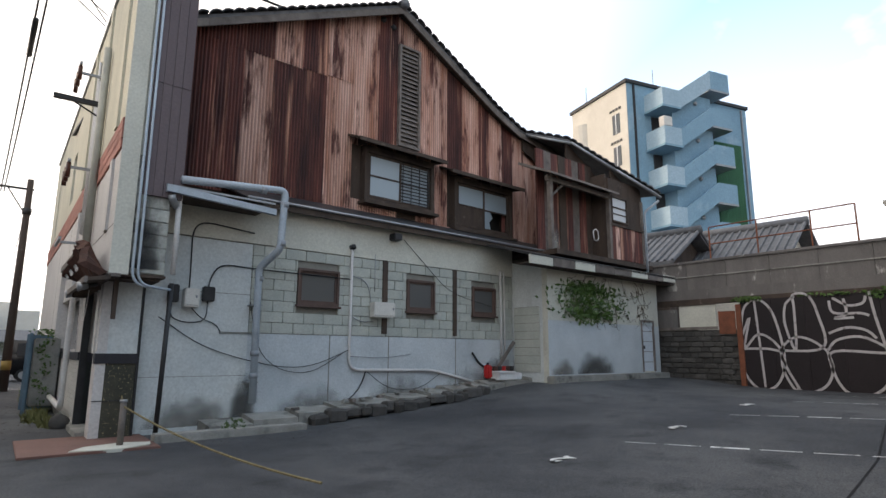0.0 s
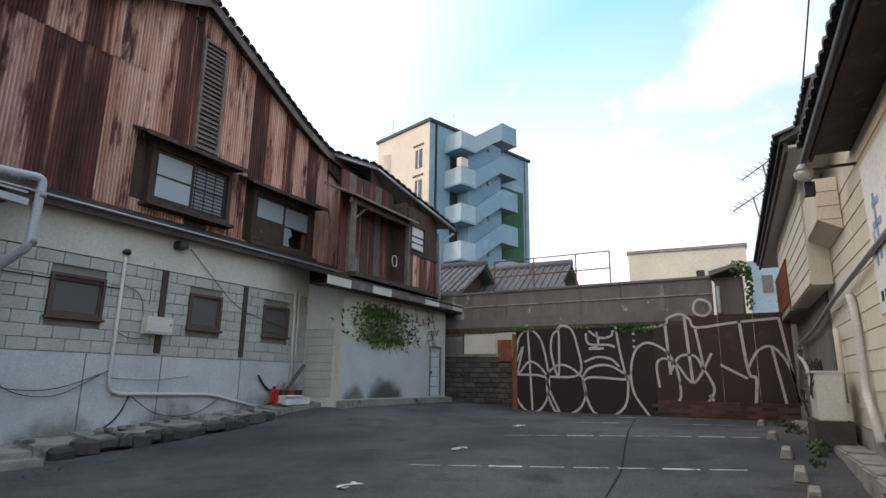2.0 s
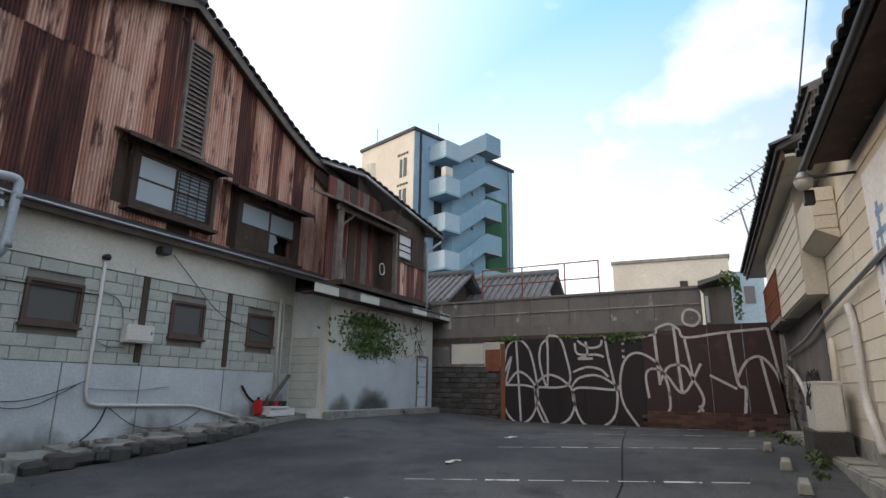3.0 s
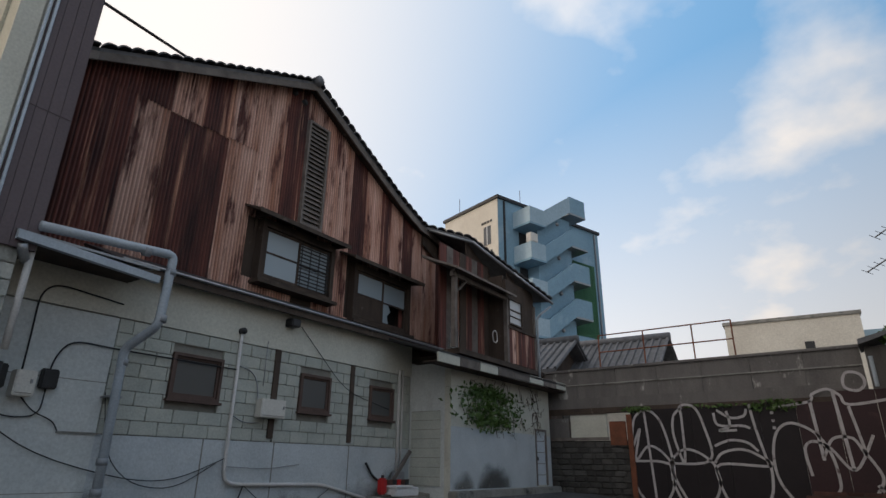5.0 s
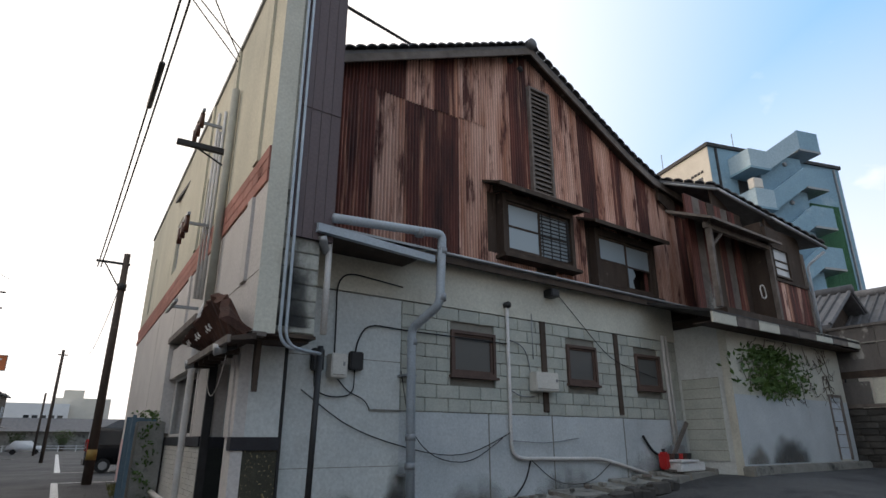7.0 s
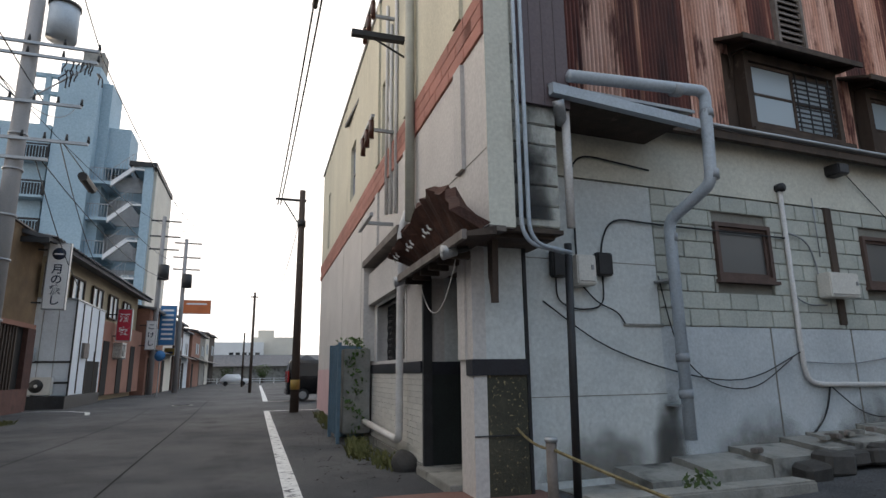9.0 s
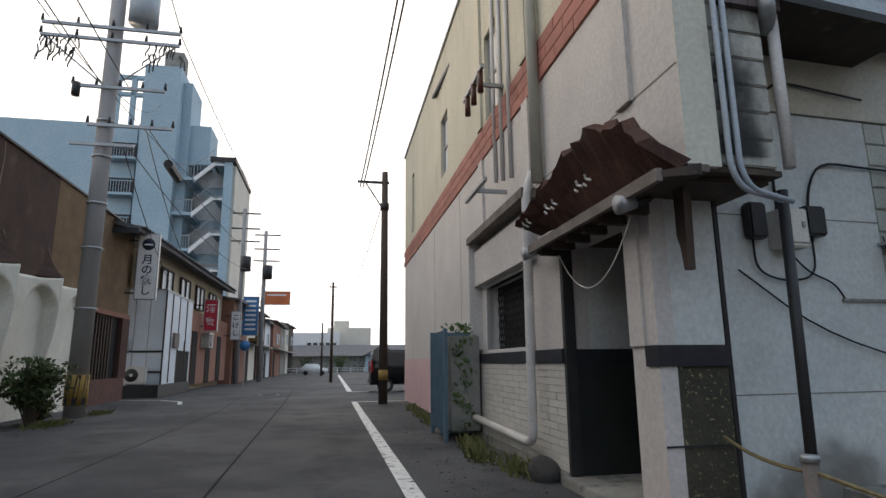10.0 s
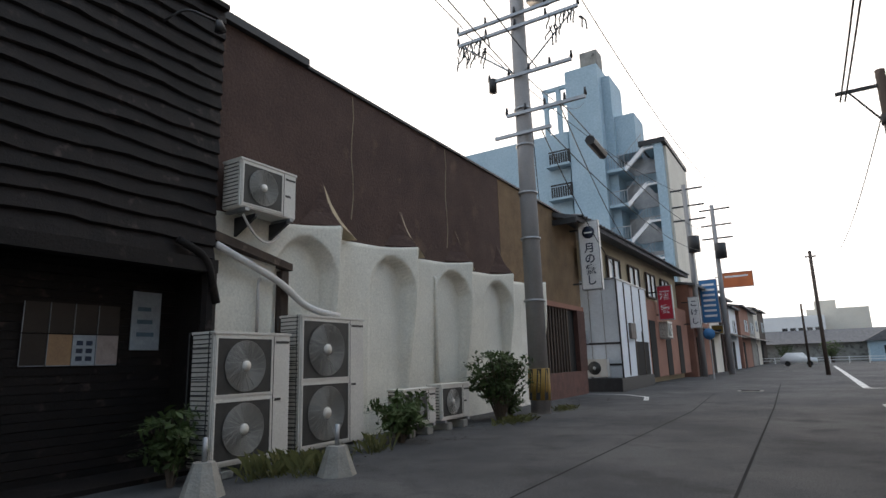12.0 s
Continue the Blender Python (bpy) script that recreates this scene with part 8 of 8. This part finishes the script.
for x in (-0.35, 0.27):
    part("foot", bbox(x, x + 0.08, -0.4, -0.02, -0.02, 0.04), METAL_GREY, su)
street_sign(-8.0, 31.44, 3.98, 6.6, 0.74, SIGN_WHITE, "white upright sign with dark brush characters", "月の癒し", INK, True)


# black van beyond the corner
def van(x, y, rz):
    t = thing("van", "black box-shaped van parked tail to the street", "van", at(x, y, gz(x, y), 0, 0, rz))
    bm = prism(bm_new(), [(0.0, 0.35), (3.9, 0.35), (3.9, 1.05), (3.2, 1.2), (2.75, 2.0), (0.12, 2.05), (0.0, 1.2)], "y", -0.85, 0.85)
    bmesh.ops.bevel(bm, geom=bm.edges[:], offset=0.06, segments=2, affect="EDGES")
    smooth(part("body", bm, CAR_BLACK, t))
    part("rear_window", prism(bm_new(), [(0.0, 1.25), (-0.012, 1.25), (0.08, 1.9), (0.1, 1.9)], "y", -0.7, 0.7), GLASS, t)
    for s in (-1, 1):
        part("tail_light", bbox(-0.02, 0.05, s * 0.8 - 0.06, s * 0.8 + 0.06, 0.95, 1.5), TAIL, t)
        part("side_window", prism(bm_new(), [(0.4, 1.25), (2.9, 1.25), (2.6, 1.85), (0.4, 1.9)], "y", s * 0.855 - 0.005, s * 0.855 + 0.005), GLASS, t)
        for u in (0.75, 3.1):
            w = part("wheel", tube(bm_new(), [(u, s * 0.68, 0.32), (u, s * 0.88, 0.32)], 0.32, 18), RUBBER, t)
            part("rim", tube(bm_new(), [(u, s * 0.87, 0.32), (u, s * 0.892, 0.32)], 0.19, 12), METAL_GREY, w)
    part("bumper", bbox(-0.06, 0.06, -0.82, 0.82, 0.35, 0.6), CAR_BLACK, t)
    return t


van(1.35, 36.2, 0)
t = thing("car", "small pale parked car at the street end", "car", at(-3.6, 82, gz(0, 82)))
bm = prism(bm_new(), [(0, 0.3), (3.4, 0.3), (3.4, 0.8), (2.6, 0.9), (2.2, 1.4), (0.7, 1.4), (0.1, 0.85)], "y", -0.7, 0.7)
smooth(part("body", bm, SIGN_WHITE, t))
for u in (0.7, 2.7):
    part("wheel", tube(bm_new(), [(u, -0.72, 0.28), (u, -0.5, 0.28)], 0.28, 12), RUBBER, t)
# round traffic sign
t = thing("traffic_sign", "round blue traffic sign on a thin pole", "traffic sign", at(-6.0, 47, gz(-6, 47)))
part("pole", tube(bm_new(), [(0, 0, 0), (0, 0, 3.0)], 0.035, 6), METAL_GREY, t)
smooth(part("disc", tube(bm_new(), [(0, -0.05, 2.6), (0, -0.03, 2.6)], 0.33, 20), SIGN_BLUE, t))

# ---- pipes, boxes and cables on the gable wall ----
t = thing("downpipe", "large blue-grey plastic downpipe with elbows", "pipe", GM)
smooth(part("pipe", tube(bm_new(), arc([(1.05, -0.98, 4.74), (3.15, -0.95, 4.92), (3.11, -0.93, 3.66), (2.94, -0.32, 3.3), (2.98, -0.3, 0.5)], 0.13, 5), 0.076, 12), PIPE, t))
COLLAR = mat("grey_collar", (0.30, 0.32, 0.34), rough=0.5, bump=0)
for z in (3.02, 1.45, 1.0):
    smooth(part("collar", tube(bm_new(), [(2.96, -0.31, z), (2.96, -0.31, z + 0.11)], 0.088, 12), COLLAR, t))
for p, q in (((3.155, -0.94, 4.55), (3.15, -0.94, 4.66)), ((3.14, -0.93, 3.72), (3.14, -0.93, 3.84)), ((2.6, -0.96, 4.843), (2.72, -0.96, 4.85))):
    smooth(part("collar", tube(bm_new(), [p, q], 0.088, 12), COLLAR, t))
for z in (2.5, 0.9):
    part("strap", bbox(2.85, 3.08, -0.3, -0.03, z, z + 0.03), METAL_GREY, t)
t = thing("short_awning", "short sloping metal awning with box gutter", "awning", GM)
part("gutter_box", prism(bm_new(), [(0.8, 4.6), (2.95, 4.47), (2.95, 4.35), (0.8, 4.47)], "y", -1.02, -0.92), PIPE, t)
part("awning_sheet", prism(bm_new(), [(-0.95, 4.58), (-0.95, 4.62), (0.1, 4.85), (0.1, 4.8)], "x", 0.8, 2.95), METAL_GREY, t)
part("soffit", bbox(0.85, 2.9, -0.92, 0.0, 4.5, 4.53), WOOD_DARK, t)
smooth(part("outlet", tube(bm_new(), arc([(0.9, -0.95, 4.42), (0.95, -0.9, 4.3), (1.05, -0.76, 4.25)], 0.08), 0.07, 8), METAL_GREY, t))
# electric boxes
def ebox(u0, u1, z0, z1, label):
    t = thing("electric_box", label, "electric box", GM, "electric boxes")
    part("case", bbox(u0, u1, -0.26, -0.04, z0, z1, 0.015), AC_PAINT, t)
    part("lid_seam", bbox(u0 + 0.03, u1 - 0.03, -0.268, -0.26, z0 + 0.04, z0 + 0.05), JOINT, t)
    part("latch", bbox(u1 - 0.08, u1 - 0.05, -0.275, -0.26, (z0 + z1) / 2, (z0 + z1) / 2 + 0.06), METAL_GREY, t)


ebox(5.98, 6.62, 2.4, 2.78, "ivory electric box on the block wall")
ebox(1.5, 1.78, 2.4, 2.78, "ivory meter box near the corner")
solo("meter", bbox(1.88, 2.12, -0.16, -0.04, 2.55, 2.85, 0.02), METAL_DARK, "rusty dark meter beside the box", "meter", GM)
solo("meter", bbox(1.22, 1.42, -0.16, -0.04, 2.5, 2.85, 0.02), METAL_DARK, "rusty dark meter beside the box", "meter", GM)
V = -0.07


def wire(pts, r, label, material=WIRE, cut=0.25):
    smooth(solo("conduit", tube(bm_new(), arc([(u, V, z) for u, z in pts], cut), r if r > 0.025 else r * 0.68, 6), material, label, "conduit", GM, "wall conduits"))


wire([(5.41, 4.1), (5.41, 1.25), (5.6, 1.12), (8.0, 1.08), (8.6, 0.95), (9.6, 0.72)], 0.038, "pale conduit running down and along the wall", PIPE_WHITE)
wire([(5.41, 3.4), (5.85, 3.3), (6.0, 2.9), (6.0, 2.45)], 0.02, "thin grey conduit to the electric box", METAL_GREY)
wire([(5.45, 2.4), (5.7, 2.28), (6.1, 2.3)], 0.018, "thin grey conduit below the box", METAL_GREY)
wire([(2.0, 2.5), (2.0, 3.0), (2.2, 3.35), (2.9, 3.32), (5.4, 3.3)], 0.02, "dark cable rising from the meter", WIRE)
wire([(1.62, 2.8), (1.62, 3.2), (1.6, 4.0), (1.8, 4.2), (2.9, 4.1)], 0.02, "dark cable along the plaster", WIRE)
wire([(1.3, 2.5), (1.3, 2.2), (1.6, 2.1), (2.0, 2.15), (2.0, 2.55)], 0.016, "dark loop of cable under the meter", WIRE)
wire([(1.7, 2.4), (1.9, 2.2), (2.2, 2.1), (2.3, 1.95)], 0.014, "dark loose cable under the meter", WIRE)
wire([(1.1, 2.2), (2.0, 1.6), (3.5, 1.22), (4.4, 1.2), (5.41, 1.6)], 0.013, "thin sagging cable across the lower wall", WIRE, 0.8)
wire([(2.9, 2.6), (3.1, 1.6), (3.6, 1.15), (4.4, 1.05), (5.2, 1.5)], 0.012, "thin sagging cable on the lower wall", WIRE, 0.6)
wire([(5.41, 1.45), (6.4, 1.4), (7.3, 1.5)], 0.014, "thin cable stub on the lower wall", METAL_GREY, 0.4)
wire([(5.9, 1.1), (6.6, 0.62), (7.6, 0.6), (8.3, 1.0)], 0.012, "thin sagging cable near the plinth", WIRE, 0.5)
wire([(5.9, 1.1), (5.75, 0.7), (5.4, 0.4), (4.9, 0.36)], 0.022, "dark hose dropping to the plinth", WIRE, 0.3)
wire([(10.7, 4.0), (10.72, 0.95)], 0.04, "pale downpipe at the annex corner", PIPE_WHITE)
wire([(10.85, 4.0), (10.87, 1.0)], 0.028, "thin pale pipe at the annex corner", PIPE_WHITE)
wire([(9.5, 1.55), (9.8, 1.2), (10.3, 1.05), (10.7, 1.02)], 0.03, "dark hose near the annex corner", WIRE, 0.3)
wire([(6.1, 3.05), (6.1, 4.0)], 0.014, "thin rod on the block wall", METAL_GREY)
wire([(7.0, 4.5), (8.6, 3.2), (10.3, 2.9)], 0.012, "slack wire across the block wall", WIRE, 0.6)
smooth(solo("round_vent", tube(bm_new(), [(5.41, -0.14, 4.1), (5.41, -0.02, 4.1)], 0.07, 10), METAL_DARK, "small round dark vent on the block wall", "vent", GM))
solo("eave_bracket", bbox(6.55, 6.8, -0.28, -0.0, 4.42, 4.6, 0.02), METAL_DARK, "dark bracket under the lean-to eave", "bracket", GM)
# clutter at the annex corner
t = thing("polystyrene_box", "white foam box lying on the plinth", "box", GM)
part("tray", bbox(10.05, 11.0, -0.62, -0.25, 0.78, 0.98, 0.02), SIGN_WHITE, t)
part("lid", bbox(10.0, 10.7, -0.66, -0.22, 0.98, 1.03, 0.01), SIGN_WHITE, t)
t = thing("red_canister", "red plastic canister by the plinth", "canister", GM)
part("body", bbox(9.85, 10.05, -0.35, -0.15, 0.82, 1.2, 0.04), RED_PLASTIC, t)
part("cap", tube(bm_new(), [(9.95, -0.25, 1.2), (9.95, -0.25, 1.27)], 0.04, 8), METAL_DARK, t)
r_ = random.Random(8)
for k in range(5):
    u = 10.3 + k * 0.17
    solo("plant_pot", tube(bm_new(), [(u, -0.2, 0.98), (u, -0.2, 1.16)], 0.07, 10, 0.09), (BRICK, METAL_DARK, RED_PLASTIC)[k % 3], "small old flower pot in the clutter", "pot", GM, "old pots")
solo("leaning_board", prism(bm_new(), [(10.2, 0.95), (10.35, 0.95), (11.2, 1.85), (11.1, 1.9)], "y", -0.2, -0.16), WOOD_GREY, "grey board leaning in the corner", "board", GM)
solo("plastic_crate", bbox(10.45, 10.95, -0.18, -0.08, 1.0, 1.35, 0.02), METAL_GREY, "grey plastic crate in the corner", "crate", GM)

# rope barrier at the street corner
t = thing("rope_post", "short weathered post with white concrete foot", "post", at(2.05, 9.98, 0))
smooth(part("post", tube(bm_new(), [(0, 0, 0), (0, 0, 0.72)], 0.05, 10), WOOD_GREY, t))
bm = prism(bm_new(), [(-0.75, -0.25), (-0.1, -0.42), (0.42, -0.2), (0.5, 0.12), (0.1, 0.3), (-0.5, 0.12)], "z", -0.02, 0.05)
bmesh.ops.bevel(bm, geom=bm.edges[:], offset=0.015, segments=2, affect="EDGES")
part("foot", bm, WALL_CREAM, t, "white spilt concrete foot")
smooth(part("cap", tube(bm_new(), [(0, 0, 0.72), (0, 0, 0.76)], 0.06, 10), METAL_GREY, t))
cable("rope", sag((2.05, 9.98, 0.66), (3.2, 5.2, 0.12), 0.12), 0.015, "yellow and black rope sagging from the post", ROPE, "rope", "rope")
cable("rope", sag((2.05, 9.98, 0.66), (2.2, 11.0, 0.75), 0.05), 0.015, "yellow and black rope tied to the pier", ROPE, "rope", "rope")
solo("kerb_slab", bbox(2.6, 5.4, 10.1, 10.42, -0.05, 0.14, 0.02), CONCRETE, "low concrete edge before the wall", "kerb", kind="structure")
r_ = random.Random(19)
bm = leaf_cloud(bm_new(), (4.0, 10.3, 0.18), (0.25, 0.15, 0.12), 60, 0.05, r_)
solo("weeds", bm, LEAF, "small green weed on the kerb", "weeds", kind="stuff")
for k in range(16):
    u = r_.uniform(3.0, 10.0)
    h = 0.16 + 0.075 * max(0, u - 1.8)
    piece_ = solo("debris", bbox(-0.1, 0.1, -0.05, 0.05, -0.03, 0.03, 0.01), CONCRETE if k % 2 else WOOD_GREY, "broken piece of rubble on the plinth", "rubble", GM @ at(u, -0.45, h + 0.03, 0, 0, r_.uniform(0, 180)), "rubble on the plinth")

# ---- overhead cables ----
for dz, dx in ((0, 0), (0.25, 0.35)):
    cable("power_cable", sag((0.15 + dx * 0.3, 27.1, 7.7), (0.35 + dx * 0.5, 3.0, 10.9), 0.5), 0.022, "thick overhead cable along the street")
smooth(solo("cable_sleeve", tube(bm_new(), [(0.27, 15.8, 8.72), (0.28, 14.2, 8.92)], 0.06, 8), METAL_DARK, "black sleeve on the overhead cable", "cable sleeve"))
for a, b, s in (((-7.6, 24.0, 9.5), (-5.0, -8, 11.0), 0.9), ((-6.9, 24.0, 9.5), (-4.3, -8, 11.2), 1.0), ((-5.6, 24.0, 11.5), (-2.6, -8, 13.2), 1.0), ((-9.2, 24.0, 11.5), (-6.6, -8, 13.0), 1.0),
                ((-5.6, 24.0, 11.4), (-5.0, 62, 14.4), 1.2), ((-9.2, 24.0, 11.4), (-6.6, 62, 14.4), 1.3), ((-6.3, 24.0, 8.3), (-6.0, 62, 11.6), 1.3), ((-6.8, 24.0, 7.7), (-6.2, 62, 10.2), 1.5),
                ((-6.9, 24.0, 7.7), (-8.0, 34.9, 5.2), 0.3), ((-6.3, 24.0, 8.2), (-8.2, 40, 6.5), 0.5), ((-7.3, 24.2, 9.4), (-16, 60, 25), 0.8), ((-7.25, 24.2, 9.2), (-10.5, 33, 7.0), 0.3),
                ((1.07, 27.15, 7.5), (1.6, 60, 8.4), 0.5)):
    cable("power_cable", sag(a, b, s), 0.016, "overhead cable strung from the utility pole")
t = thing("cable_box", "dark joint box hanging on a cable", "cable box")
part("box", tube(bm_new(), [(-6.35, 26.8, 8.1), (-6.4, 28.4, 8.1)], 0.16, 8), METAL_DARK, t)
cable("roof_cable", sag((2.6, 11.1, 9.5), (5.76, 12.8, 10.63), 0.0), 0.035, "dark stay bar from the tower to the gable roof")
for a, b in (((-1.0, 9.0, 10.0), (1.45, 12.5, 8.5)), ((-7.5, 5.0, 11.0), (1.45, 12.4, 8.6)), ((-7.5, 3.0, 10.2), (1.45, 12.6, 8.45))):
    cable("service_cable", sag(a, b, 0.2), 0.012, "thin service cable reaching the shop front")
cable("yard_cable", sag((11.2, -1.2, 5.9), (7.0, -2.6, 14), 0.1), 0.014, "thin cable rising over the siding roof")

# ---- block courses of the gable wall, piece by piece ----
BLK_ME = mesh_of("block", bbox(0, 0.505, -0.03, 0.02, 0, 0.247, 0.01), BLOCK)
for row in range(8):
    z = 1.94 + row * 0.2405
    if z + 0.24 > 3.87:
        break
    u = 2.92 - (0.26 if row % 2 else 0)
    while u < 11.25:
        a, b = max(u, 2.92), min(u + 0.512, 11.28)
        u += 0.512
        if b - a < 0.06:
            continue
        hole = [w for w in SW if a < w[1] and b > w[0] and z < w[3] - 0.02 and z + 0.23 > w[2] + 0.02]
        spans = [(a, b)]
        for w in hole:
            spans = [s for p, q in spans for s in ((p, min(q, w[0])), (max(p, w[1]), q)) if s[1] - s[0] > 0.03]
        for p, q in spans:
            piece("block", BLK_ME, lower, at(p, 0, z) @ Matrix.Diagonal(((q - p - 0.008) / 0.505, 1, 0.94, 1)))
